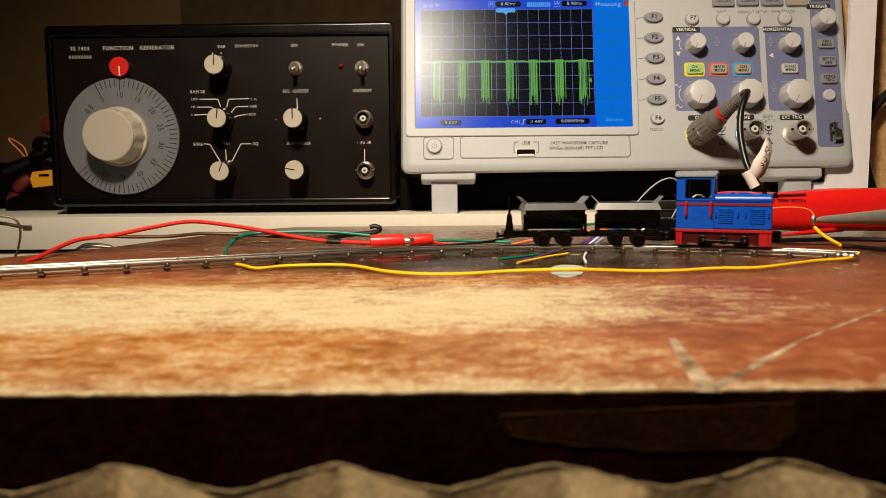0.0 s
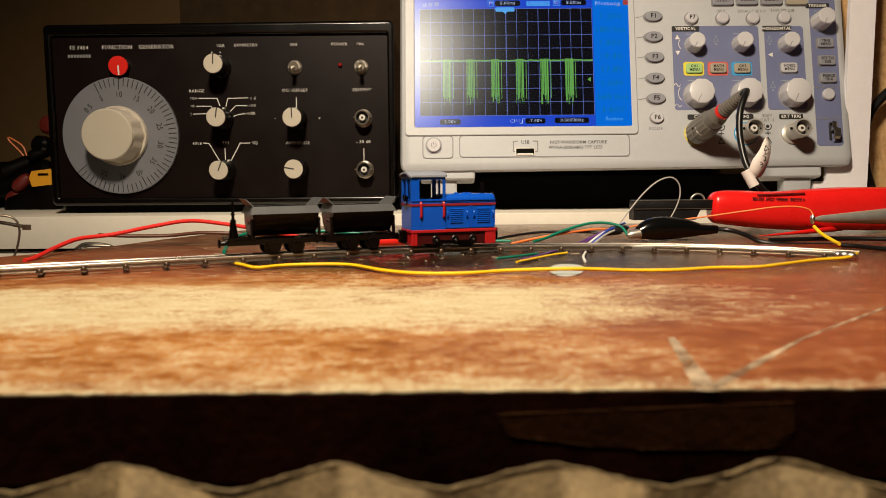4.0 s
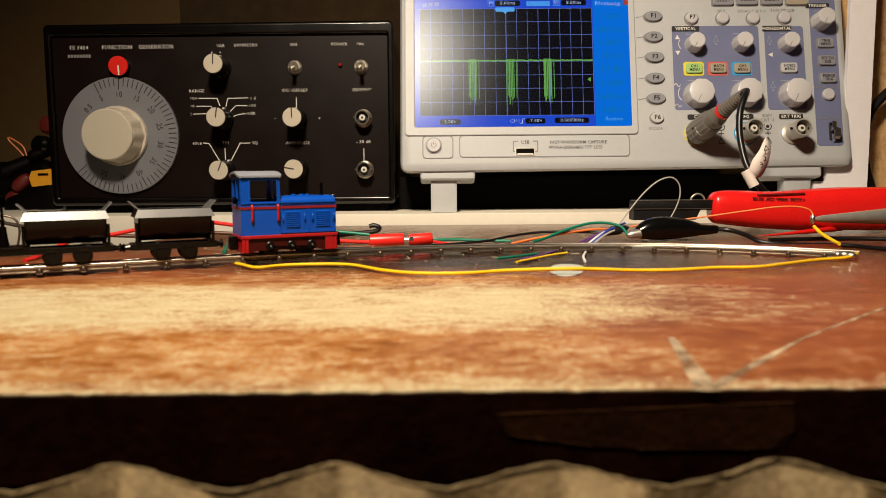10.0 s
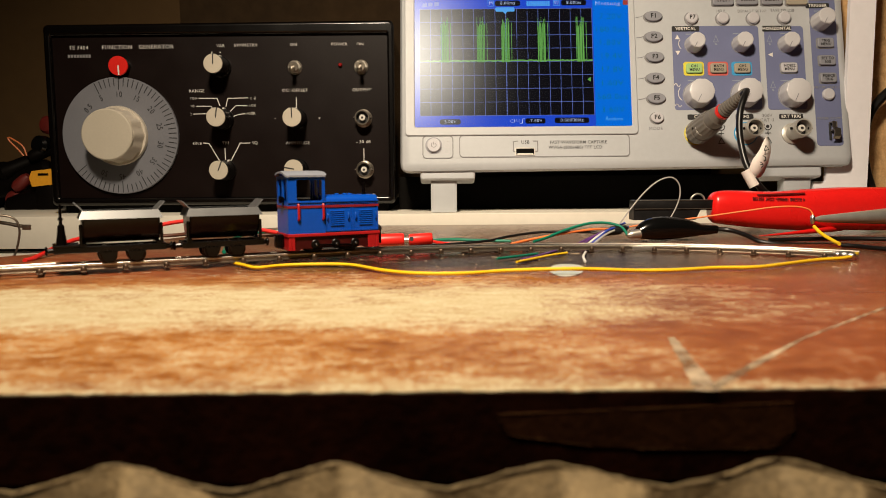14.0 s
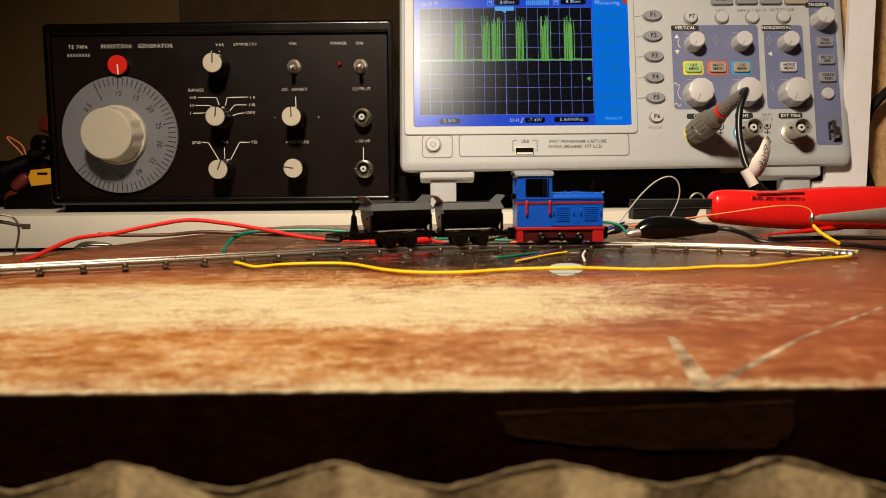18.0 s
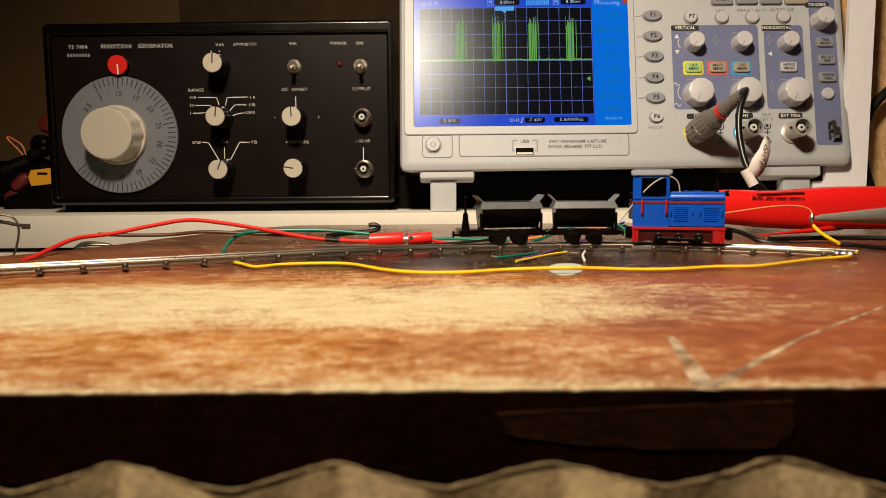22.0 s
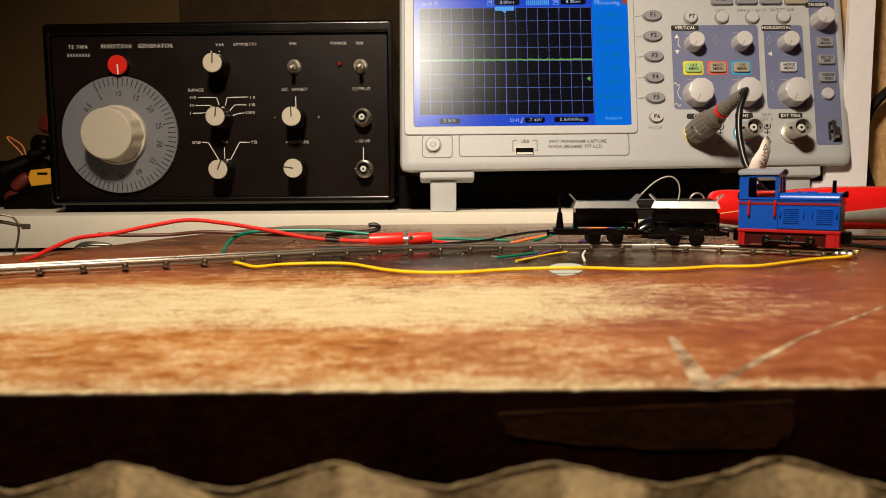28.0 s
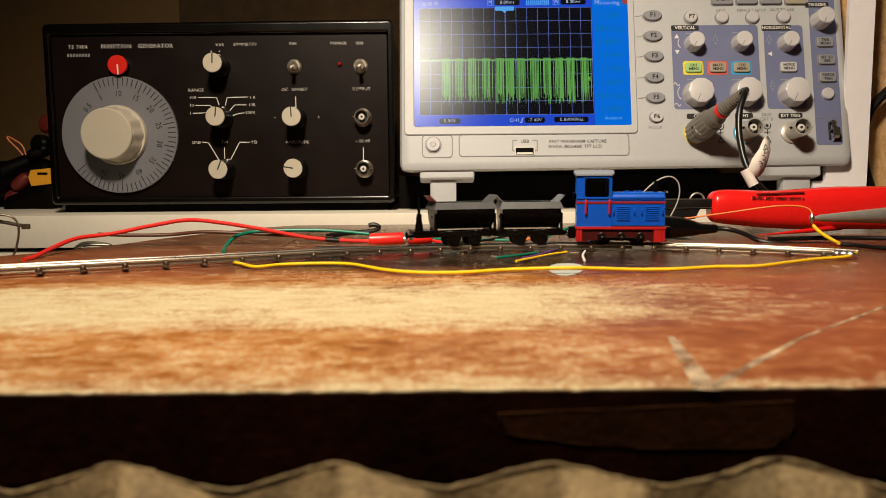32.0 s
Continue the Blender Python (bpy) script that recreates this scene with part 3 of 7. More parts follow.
def bnc_socket(parent, c, y0, r=0.0048, depth=0.011, mat=None):
    bm = bmesh.new()
    lathe(bm, (c[0], y0, c[1]), (0, -1, 0), [(0, r * 1.45), (0.0012, r * 1.45), (0.0016, r * 1.30), (0.0020, r * 1.02), (depth * 0.6, r), (depth * 0.63, r * 1.17), (depth * 0.97, r * 1.20), (depth, r * 1.15), (depth, r * 0.98),
                                               (depth * 0.55, r * 0.95), (depth * 0.54, r * 0.30)], 32)
    s = part("bnc_socket", bm, mat or NICKEL, parent, "nickel bayonet socket")
    bm = bmesh.new()
    rod(bm, (c[0], y0 - depth * 0.5, c[1]), (c[0], y0 - depth * 0.57, c[1]), r * 0.93, seg=24)
    part("socket_floor", bm, PRINT_BLACK, s, "dark socket floor")
    bm = bmesh.new()
    lathe(bm, (c[0], y0 - depth * 0.5, c[1]), (0, -1, 0), [(0, r * 0.50), (depth * 0.34, r * 0.48), (depth * 0.36, r * 0.42), (depth * 0.36, r * 0.24)], 20)
    part("insulator", bm, INSULATOR, s)
    bm = bmesh.new()
    rod(bm, (c[0], y0 - depth * 0.8, c[1]), (c[0], y0 - depth * 0.868, c[1]), r * 0.19, seg=10)
    part("pin_hole", bm, PRINT_BLACK, s)
    for k in (-1, 1):
        bm = bmesh.new()
        rod(bm, (c[0] + k * r * 0.9, y0 - depth * 0.8, c[1]), (c[0] + k * r * 1.45, y0 - depth * 0.8, c[1]), 0.0009, seg=8)
        part("bayonet_lug", bm, DARK_METAL, s)
    return s


def toggle_switch(parent, c, y0):
    bm = bmesh.new()
    lathe(bm, (c[0], y0, c[1]), (0, -1, 0), [(0, 0.0056), (0.0005, 0.0056), (0.0008, 0.0052)], 28)
    s = part("toggle_switch", bm, TARNISH, parent, "nickel toggle switch with hexagon nut")
    bm = bmesh.new()
    lathe(bm, (c[0], y0 - 0.0007, c[1]), (0, -1, 0), [(0, 0.0049), (0.0018, 0.0049), (0.0021, 0.0046), (0.0021, 0.0036)], 6)
    part("nut", bm, CHROME, s, "hexagon nut", smooth=False)
    bm = bmesh.new()
    lathe(bm, (c[0], y0 - 0.0026, c[1]), (0, -1, 0), [(0, 0.0036), (0.0034, 0.0036), (0.0037, 0.0033), (0.0037, 0.0020), (0.0030, 0.0018)], 24)
    part("bushing", bm, TARNISH, s, "threaded bushing")
    bm = bmesh.new()
    lathe(bm, (c[0], y0 - 0.004, c[1]), (0.0, -1, -0.30), [(0, 0.0011), (0.006, 0.0013), (0.0098, 0.0018), (0.0112, 0.0017), (0.0118, 0.0008)], 16)
    part("lever", bm, TARNISH, s, "short ball-ended lever")
    return s


def generator():
    """Bench function generator in a black case, dial on its face."""
    x0, x1, z0, z1 = (-0.3035, 0.0861)[0], (-0.0371, 0.084)[0], (-0.1692, 0.0149)[1], (-0.1686, 0.1506)[1]
    g = thing("function_generator", "black bench function generator with a big grey dial", "function generator", pose(0.0007, 0, -0.0006))
    bm = bmesh.new()
    box(bm, x0 + 0.002, x1 - 0.002, 0.602, 0.84, z0 + 0.002, z1 - 0.002, 0.002)
    part("case", bm, BLACK_RIM, g, "black sheet-metal case")
    px0, px1, pz0, pz1 = (-0.2979, 0.086)[0], (-0.0419, 0.084)[0], (-0.169, 0.021)[1], (-0.1645, 0.1442)[1]
    bm = bmesh.new()
    ring_plate(bm, rounded(x0, x1, z0, z1, 0.0035), rounded(px0, px1, pz0, pz1, 0.0015), 0.612, 0.5965)
    rim = part("front_rim", bm, BLACK_RIM, g, "raised black moulded rim")
    for v in rim.data.vertices:
        if v.co.z > 0.147:
            v.co.z += 0.0018 + 0.0016 * (v.co.x - x0) / (x1 - x0)
    m = rim.modifiers.new("round", "BEVEL")
    m.width, m.segments, m.limit_method = 0.0022, 4, "ANGLE"
    bm = bmesh.new()
    box(bm, px0 - 0.001, px1 + 0.001, 0.600, 0.604, pz0 - 0.001, pz1 + 0.001)
    panel = part("front_panel", bm, BLACK_PANEL, g, "black anodised front panel with white print")
    for x in (x0 + 0.012, x1 - 0.020):
        for y in (0.612, 0.80):
            bm = bmesh.new()
            lathe(bm, (x, y, 0.0083), (0, 0, 1), [(0, 0.007), (z0 - 0.0075, 0.008)], 16)
            part("foot", bm, DARK_WALL, g, "black rubber foot")
    # added black block: the shade between case and desk made solid
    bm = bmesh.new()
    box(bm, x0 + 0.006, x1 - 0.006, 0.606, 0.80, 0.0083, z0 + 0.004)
    part("base_skirt", bm, DARK_WALL, g, "black block added for the shade under the case")
    F = 0.600
    # dial
    dc = (-0.2482, 0.0686)
    R = 0.0446
    bm = bmesh.new()
    lathe(bm, (dc[0], F - 0.0005, dc[1]), (0, -1, 0), [(0, R), (0.0025, R), (0.0030, R - 0.0005)], 72)
    dial = part("dial", bm, DIAL_GREY, g, "blue-grey graduated dial disc")
    step = 25.5
    for i in range(-5, 46):
        a = radians(1.0 + step * i / 5)
        big = i % 5 == 0
        d = Vector((math.sin(a), math.cos(a)))
        c = Vector(dc)
        stroke("tick", [tuple(c + d * (R - (0.0095 if big else 0.0068))), tuple(c + d * (R - 0.0012))], 0.0006, F - 0.0036, PRINT_BLACK, dial)
    for i, s in enumerate(("0.5", "5", "10", "15", "20", "25", "30", "35", "40", "45", "50")):
        a = 1.0 + step * (i - 2)
        if i == 0:
            a += 2
        d = Vector((math.sin(radians(a)), math.cos(radians(a))))
        p = Vector(dc) + d * 0.0312
        lettering(s, 0.0062, PRINT_BLACK, dial, pose(p.x, F - 0.0037, p.y, 90) @ pose(0, 0, 0, 0, 0, -a), width=0.82, bold=-0.00003)
    kc = (-0.2491, 0.0685)
    bm = bmesh.new()
    lathe(bm, (kc[0], F - 0.0036, kc[1]), (0, -1, 0), [(0, 0.0225), (0.002, 0.0228), (0.004, 0.0222)], 72)
    big = part("main_knob", bm, CREAM_KNOB, g, "large cream tuning knob with fluted skirt")
    bm = bmesh.new()
    lathe(bm, (kc[0], F - 0.0076, kc[1]), (0, -1, 0), [(0, 0.0208), (0.0145, 0.0192), (0.0152, 0.0190), (0.0160, 0.0182)], 180, 12, 0.022)
    part("fluted_grip", bm, GRIP_TAN, big, "shiny tan fluted grip")
    bm = bmesh.new()
    lathe(bm, (kc[0], F - 0.0242, kc[1]), (0, -1, 0), [(0, 0.0192), (0.0010, 0.0190), (0.0016, 0.0182)], 64)
    part("cap", bm, KNOB_CAP, big, "plain cream cap")
    rc = (-0.246, 0.121)
    bm = bmesh.new()
    lathe(bm, (rc[0], F, rc[1]), (0, -1, 0), [(0.0055, 0.0074), (0.0066, 0.0074), (0.0072, 0.0070)], 32)
    cur = part("cursor", bm, RED_PLASTIC, g, "round red dial cursor with a white line")
    bm = bmesh.new()
    lathe(bm, (rc[0], F, rc[1]), (0, -1, 0), [(0, 0.0070), (0.0054, 0.0070)], 32)
    part("cursor_base", bm, KNOB_BLACK, cur)
    stroke("cursor_line", [(rc[0] + 0.0004, rc[1] - 0.0002), (rc[0] + 0.0006, rc[1] - 0.0066)], 0.0011, F - 0.0073, PRINT_WHITE, cur)
    # small knobs
    for c, a in (((-0.1696, 0.1201), 2), ((-0.169, 0.0809), 8), ((-0.1123, 0.0804), -2), ((-0.1684, 0.0416), 22), ((-0.1121, 0.042), -80)):
        pointer_knob(g, c, 0.0073, F, 0.022, a)
    for c in ((-0.113, 0.1196), (-0.0622, 0.1196)):
        toggle_switch(g, c, F)
    for c in ((-0.0612, 0.0806), (-0.0606, 0.0412)):
        bnc_socket(g, c, F, mat=TARNISH)
    lc = (-0.0782, 0.1211)
    bm = bmesh.new()
    lathe(bm, (lc[0], F, lc[1]), (0, -1, 0), [(0, 0.0017), (0.0015, 0.0016), (0.0026, 0.0009)], 14)
    part("power_led", bm, LED_RED, g, "small dark red power lamp")
    # white print
    P = F - 0.0001
    for s, c, size, wd in (("TE 7404", (-0.2781, 0.1354), 0.0047, 0.95), ("FUNCTION", (-0.2487, 0.1356), 0.0047, 1.0), ("GENERATOR", (-0.2188, 0.1358), 0.0047, 1.0), ("VAR", (-0.1695, 0.1362), 0.0034, 1.05),
                       ("SYMMETRY", (-0.1501, 0.1365), 0.0034, 1.1), ("ON", (-0.1138, 0.1367), 0.0034, 1.1), ("POWER", (-0.0787, 0.1368), 0.0034, 1.1), ("ON", (-0.0627, 0.1367), 0.0034, 1.1),
                       ("RANGE", (-0.1891, 0.1023), 0.0036, 1.05), ("100", (-0.1919, 0.0968), 0.0034, 1.05), ("10", (-0.193, 0.0908), 0.0034, 1.05), ("1", (-0.1941, 0.0848), 0.0034, 1.05),
                       ("1 K", (-0.1458, 0.0964), 0.0034, 1.05), ("10K", (-0.1464, 0.0909), 0.0034, 1.05), ("100K", (-0.1479, 0.0849), 0.0034, 1.05), ("DC  OFFSET", (-0.1134, 0.1022), 0.0036, 1.05),
                       ("OUTPUT", (-0.0621, 0.1022), 0.0036, 1.05), ("SINE", (-0.1902, 0.0623), 0.0036, 1.05), ("TRI", (-0.1683, 0.0625), 0.0036, 1.05), ("SQ", (-0.1456, 0.0624), 0.0036, 1.05),
                       ("AMPLITUDE", (-0.1123, 0.0621), 0.0036, 1.0), ("- 30 dB", (-0.0615, 0.0626), 0.0036, 1.05), ("+", (-0.0952, 0.081), 0.0044, 1.0), ("-", (-0.1292, 0.0813), 0.0044, 1.2)):
        lettering(s, size * 0.93, PRINT_WHITE, panel, pose(c[0], P, c[1], 90), width=wd * 0.98, bold=-0.00004)
    bm = bmesh.new()
    a, b = (-0.2866, 0.1304), (-0.2686, 0.1281)
    for k in range(8):
        w = (b[0] - a[0]) / 8
        box(bm, a[0] + k * w, a[0] + k * w + w * 0.72, P - 0.0001, P + 0.00005, b[1], a[1])
    part("maker_bars", bm, PRINT_GREY, panel, smooth=False)
    for pts in ([(-0.1875, 0.0968), (-0.1736, 0.0967), (-0.1717, 0.0911)], [(-0.1895, 0.0908), (-0.1786, 0.0907), (-0.1766, 0.0881)], [(-0.192, 0.0848), (-0.1823, 0.0851)], [(-0.1497, 0.0969), (-0.1654, 0.0966), (-0.1669, 0.0906)],
                [(-0.1507, 0.0909), (-0.1595, 0.091), (-0.164, 0.0863)], [(-0.1527, 0.0849), (-0.158, 0.0841), (-0.1615, 0.0828)], [(-0.1127, 0.0966), (-0.1125, 0.0889)], [(-0.1854, 0.0627), (-0.181, 0.0622), (-0.1728, 0.0478)],
                [(-0.1689, 0.0582), (-0.1688, 0.0495)], [(-0.1495, 0.0624), (-0.157, 0.0624), (-0.1644, 0.049), (-0.1701, 0.0491)], [(-0.0612, 0.0574), (-0.0613, 0.0482)], [(-0.1762, 0.1316), (-0.1763, 0.1291)], [(-0.1701, 0.1316), (-0.1697, 0.1312)]):
        stroke("print_line", pts, 0.0006, P, PRINT_WHITE, panel)
    return g


GRIP_TAN = material("tan_fluted_grip", (0.56, 0.50, 0.41), 0.18, vary=0.05)
INSULATOR = material("white_insulator", (0.62, 0.60, 0.56), 0.5, vary=0.05)
PRINT_DIM = material("dim_print", (0.26, 0.29, 0.37), 0.6, vary=0.0)
LED_RED = material("dark_red_lamp", (0.25, 0.01, 0.01), 0.2, vary=0.0)


# ---------------------------------------------------------------- oscilloscope
def glow(name, colour, strength):
    """A lit part of the screen."""
    m = bpy.data.materials.new(name)
    m.use_nodes = True
    b = m.node_tree.nodes["Principled BSDF"]
    b.inputs["Base Color"].default_value = (0.002, 0.002, 0.0025, 1)
    b.inputs["Roughness"].default_value = 0.4
    b.inputs["Specular IOR Level"].default_value = 0.0
    b.inputs["Emission Color"].default_value = (*colour, 1)
    b.inputs["Emission Strength"].default_value = strength
    return m


SCR_BLACK = glow("screen_black", (0.003, 0.003, 0.005), 1.0)
SCR_BLUE = glow("screen_bar_blue", (0.012, 0.06, 0.55), 1.0)
SCR_SIDE = glow("screen_menu_blue", (0.0, 0.14, 0.66), 1.0)
SCR_GRID = glow("screen_grid_line", (0.12, 0.17, 0.48), 1.0)
SCR_GREEN = glow("screen_trace_green", (0.12, 0.34, 0.07), 1.0)
SCR_TEXT = glow("screen_value_green", (0.005, 0.16, 0.22), 1.0)
SCR_WHITE = glow("screen_white", (0.55, 0.62, 0.80), 1.0)
SCR_CYAN = glow("screen_light_blue", (0.08, 0.36, 0.80), 1.0)
SCR_RED = glow("screen_red", (0.35, 0.05, 0.03), 1.0)


def screen_glass_material():
    m = bpy.data.materials.new("screen_cover_glass")
    m.use_nodes = True
    nt = m.node_tree
    for n in list(nt.nodes):
        if n.bl_idname == "ShaderNodeBsdfPrincipled":
            nt.nodes.remove(n)
    out = [n for n in nt.nodes if n.bl_idname == "ShaderNodeOutputMaterial"][0]
    clear, gloss, mix = nt.nodes.new("ShaderNodeBsdfTransparent"), nt.nodes.new("ShaderNodeBsdfGlossy"), nt.nodes.new("ShaderNodeMixShader")
    gloss.distribution = "BECKMANN"
    gloss.inputs["Roughness"].default_value = 0.265
    gloss.inputs["Color"].default_value = (0.78, 0.86, 0.98, 1)
    mix.inputs[0].default_value = 0.0118
    nt.links.new(clear.outputs[0], mix.inputs[1])
    nt.links.new(gloss.outputs[0], mix.inputs[2])
    nt.links.new(mix.outputs[0], out.inputs[0])
    return m


GLASS = screen_glass_material()
BURSTS = []


def scope_knob(parent, c, r, depth, name="knob"):
    bm = bmesh.new()
    lathe(bm, (c[0], 0, c[1]), (0, -1, 0), [(0, r * 1.0), (depth * 0.10, r * 1.02), (depth * 0.86, r * 0.95), (depth * 0.96, r * 0.91), (depth, r * 0.82)], 60, 10, 0.020)
    k = part(name, bm, SCOPE_KNOB, parent, "white fluted rotary knob")
    bm = bmesh.new()
    lathe(bm, (c[0], 0, c[1]), (0, -1, 0), [(-0.0003, r * 1.10), (0.0005, r * 1.10)], 32)
    part("knob_well", bm, BUTTON_GREY, k)
    stroke("pointer", [(c[0] - r * 0.10, c[1] - r * 0.30), (c[0] - r * 0.34, c[1] - r * 0.78)], 0.0005, -depth - 0.00005, BUTTON_GREY, k)
    return k


def key_button(parent, c, w, h, mat, text="", ring=None, text_mat=None, lines=1):
    bm = bmesh.new()
    slab(bm, rounded(c[0] - w / 2, c[0] + w / 2, c[1] - h / 2, c[1] + h / 2, min(w, h) * 0.22), 0.0, -0.0022)
    b = part("key", bm, mat, parent, "small rectangular key")
    mod = b.modifiers.new("round", "BEVEL")
    mod.width, mod.segments, mod.limit_method = 0.0005, 2, "ANGLE"
    bm = bmesh.new()
    e = 0.0016 if ring else 0.0007
    slab(bm, rounded(c[0] - w / 2 - e, c[0] + w / 2 + e, c[1] - h / 2 - e, c[1] + h / 2 + e, min(w, h) * 0.26), 0.0, -0.0004)
    part("surround", bm, ring or PRINT_GREY, b)
    if text:
        rows = text.split("|")
        for i, s in enumerate(rows):
            lettering(s, 0.0029, text_mat or PRINT_BLACK, b, pose(c[0], -0.0023, c[1] + 0.0027 * ((len(rows) - 1) / 2 - i), 90), width=0.9, bold=0.00006)
    return b


def tag_plate(parent, a, b, text):
    """A black name tab with white letters."""
    bm = bmesh.new()
    slab(bm, rounded(a[0], b[0], b[1], a[1], 0.001), 0.0, -0.0003)
    t = part("name_tab", bm, PRINT_BLACK, parent)
    lettering(text, 0.0033, PRINT_WHITE, t, pose((a[0] + b[0]) / 2, -0.0004, (a[1] + b[1]) / 2, 90), width=0.95, bold=0.00006)
    return t


def oscilloscope():
    s = thing("oscilloscope", "cream digital oscilloscope leaning back, blue screen lit", "oscilloscope", pose(0, 0.565, 0.0405, -12))
    u0, u1 = (-0.0309, 0.0639)[0], (0.3028, 0.0612)[0]
    TOP = 0.160
    # shell with the screen's opening
    bm = bmesh.new()
    box(bm, u0, u1, 0.0, 0.066, 0.0, TOP, 0.008, 4)
    for v in bm.verts:
        if v.co.z < 0.02:
            v.co.z += 0.24 * max(0.0, v.co.y) - 0.0034 + 0.0026 * (v.co.x - u0) / (u1 - u0)
    part("shell", bm, CASE, s, "warm white moulded case")
    bm = bmesh.new()
    box(bm, u0 + 0.012, u1 - 0.05, 0.064, 0.085, 0.034, TOP - 0.012, 0.006, 3)
    part("back_shell", bm, CASE, s)
    a, b = (-0.0197, 0.0312), (0.1402, 0.0316)
    su0, su1, sv0, sv1 = a[0], b[0], a[1], a[1] + 0.1035
    bm = bmesh.new()
    ring_plate(bm, rounded(su0 - 0.0075, su1 + 0.0045, sv0 - 0.0065, sv1 + 0.006, 0.003), rounded(su0, su1, sv0, sv1, 0.0012), 0.001, -0.0012)
    bz = part("bezel", bm, CASE, s, "raised screen surround")
    mod = bz.modifiers.new("round", "BEVEL")
    mod.width, mod.segments, mod.limit_method = 0.0008, 2, "ANGLE"
    # screen
    bm = bmesh.new()
    box(bm, su0 - 0.0005, su1 + 0.0005, -0.0004, 0.0005, sv0 - 0.0005, sv1 + 0.0005)
    scr = part("screen", bm, SCR_BLUE, s, "lit blue display with a green trace")
    k0, k1 = (-0.0159, 0.0397), (0.1128, 0.1216)
    gu0, gu1, gv0, gv1 = k0[0], k1[0], k0[1], k1[1]

    def patch(name, x0, x1, z0, z1, d, mat, r=0.0):
        bm = bmesh.new()
        slab(bm, rounded(x0, x1, z0, z1, r) if r else [(x0, z0), (x1, z0), (x1, z1), (x0, z1)], -0.0004 - d, -0.0004)
        return part(name, bm, mat, scr, smooth=False)

    patch("plot_field", gu0, gu1, gv0, gv1, 0.0001, SCR_BLACK)
    patch("menu_field", gu1 + 0.0008, su1, sv0, sv1 - 0.001, 0.0001, SCR_SIDE)
    for i in range(17):
        u = gu0 + (gu1 - gu0) * i / 16
        patch("grid_line", u - 0.00014, u + 0.00014, gv0, gv1, 0.00015, SCR_GRID)
    for i in range(9):
        v = gv0 + (gv1 - gv0) * i / 8
        patch("grid_line", gu0, gu1, v - 0.00014, v + 0.00014, 0.00016, SCR_GRID)
    um = gu0 + (gu1 - gu0) * 8 / 16
    for i in range(34):
        v = gv0 + (gv1 - gv0) * (i + 0.5) / 34
        patch("trigger_dash", um - 0.0004, um + 0.0004, v - 0.0006, v + 0.0006, 0.0002, SCR_GRID)
    base = (0.0477, 0.0814)[1]
    # base line: a slightly ragged green band
    bm = bmesh.new()
    rng = random.Random(3)
    n = 90
    for i in range(n):
        a0, a1 = gu0 + (gu1 - gu0) * i / n, gu0 + (gu1 - gu0) * (i + 1) / n
        j = rng.uniform(-0.00025, 0.00025)
        slab(bm, [(a0, base - 0.0005 + j), (a1, base - 0.0005 + j), (a1, base + 0.0005 + j), (a0, base + 0.0005 + j)], -0.0007, -0.0005)
    part("base_trace", bm, SCR_GREEN, scr, "green base line", smooth=False)
    # bursts of pulses, each a comb of thin bars
    for k in range(13):
        bm = bmesh.new()
        x = -0.0030
        while x < 0.0028:
            w = rng.choice((0.00022, 0.0003, 0.0005))
            ln = 0.034 * rng.uniform(0.74, 1.0)
            slab(bm, [(x, -ln), (x + w, -ln), (x + w, 0.0012), (x, 0.0012)], 0.0, 0.0002)
            x += w + rng.choice((0.0, 0.00006, 0.00035))
        slab(bm, [(0.0044, -0.029), (0.0048, -0.029), (0.0048, 0), (0.0044, 0)], 0.0, 0.0002)
        burst = part("pulse_burst", bm, SCR_GREEN, scr, "green burst of pulses", smooth=False)
        BURSTS.append(burst)
    # read-outs
    for t, c in (("7.20V", (0.1266, 0.1149)), ("180.0us", (0.1262, 0.1048)), ("1.80V", (0.1259, 0.0947)), ("19.4V", (0.1264, 0.0843)), ("17.8V", (0.1265, 0.0739)), ("1.60V", (0.1262, 0.0635)),
                 ("560.0us", (0.1263, 0.0532)), ("3.60V", (0.1264, 0.0433))):
        lettering(t, 0.0062, SCR_TEXT, scr, pose(c[0], -0.0007, c[1], 90), width=1.1, bold=-0.0001)
    c = (0.1248, 0.1251)
    lettering("Messung", 0.0046, SCR_WHITE, scr, pose(c[0], -0.0007, c[1], 90), width=1.1, bold=-0.0001)
    c = (0.127, 0.0364)
    lettering("Ändern", 0.0036, SCR_CYAN, scr, pose(c[0], -0.0007, c[1], 90), width=1.1)
    c = (0.1383, 0.1258)
    patch("close_mark", c[0] - 0.0018, c[0] + 0.0018, c[1] - 0.0018, c[1] + 0.0018, 0.0002, SCR_RED)
    for a, b, t in (((0.0405, 0.1279), (0.0595, 0.1238), "8.00ms"), ((0.0901, 0.128), (0.109, 0.1239), "8.00ms"), ((-0.0013, 0.0371), (0.014, 0.0331), "5.00V"), ((0.0616, 0.0374), (0.0765, 0.0334), "-7.40V"),
                    ((0.0833, 0.0377), (0.1086, 0.0336), "0.00000Hz")):
        p = patch("value_box", a[0], b[0], b[1], a[1], 0.0002, SCR_BLACK, 0.0015)
        lettering(t, 0.0034, SCR_WHITE, p, pose((a[0] + b[0]) / 2, -0.0008, (a[1] + b[1]) / 2, 90), width=1.05, bold=-0.00005)
    for c in ((0.0375, 0.1258), (0.0866, 0.1258)):
        patch("letter_box", c[0] - 0.0023, c[0] + 0.0023, c[1] - 0.0022, c[1] + 0.0022, 0.00012, SCR_CYAN)
        patch("letter_field", c[0] - 0.0020, c[0] + 0.0020, c[1] - 0.0019, c[1] + 0.0019, 0.00018, SCR_BLUE)
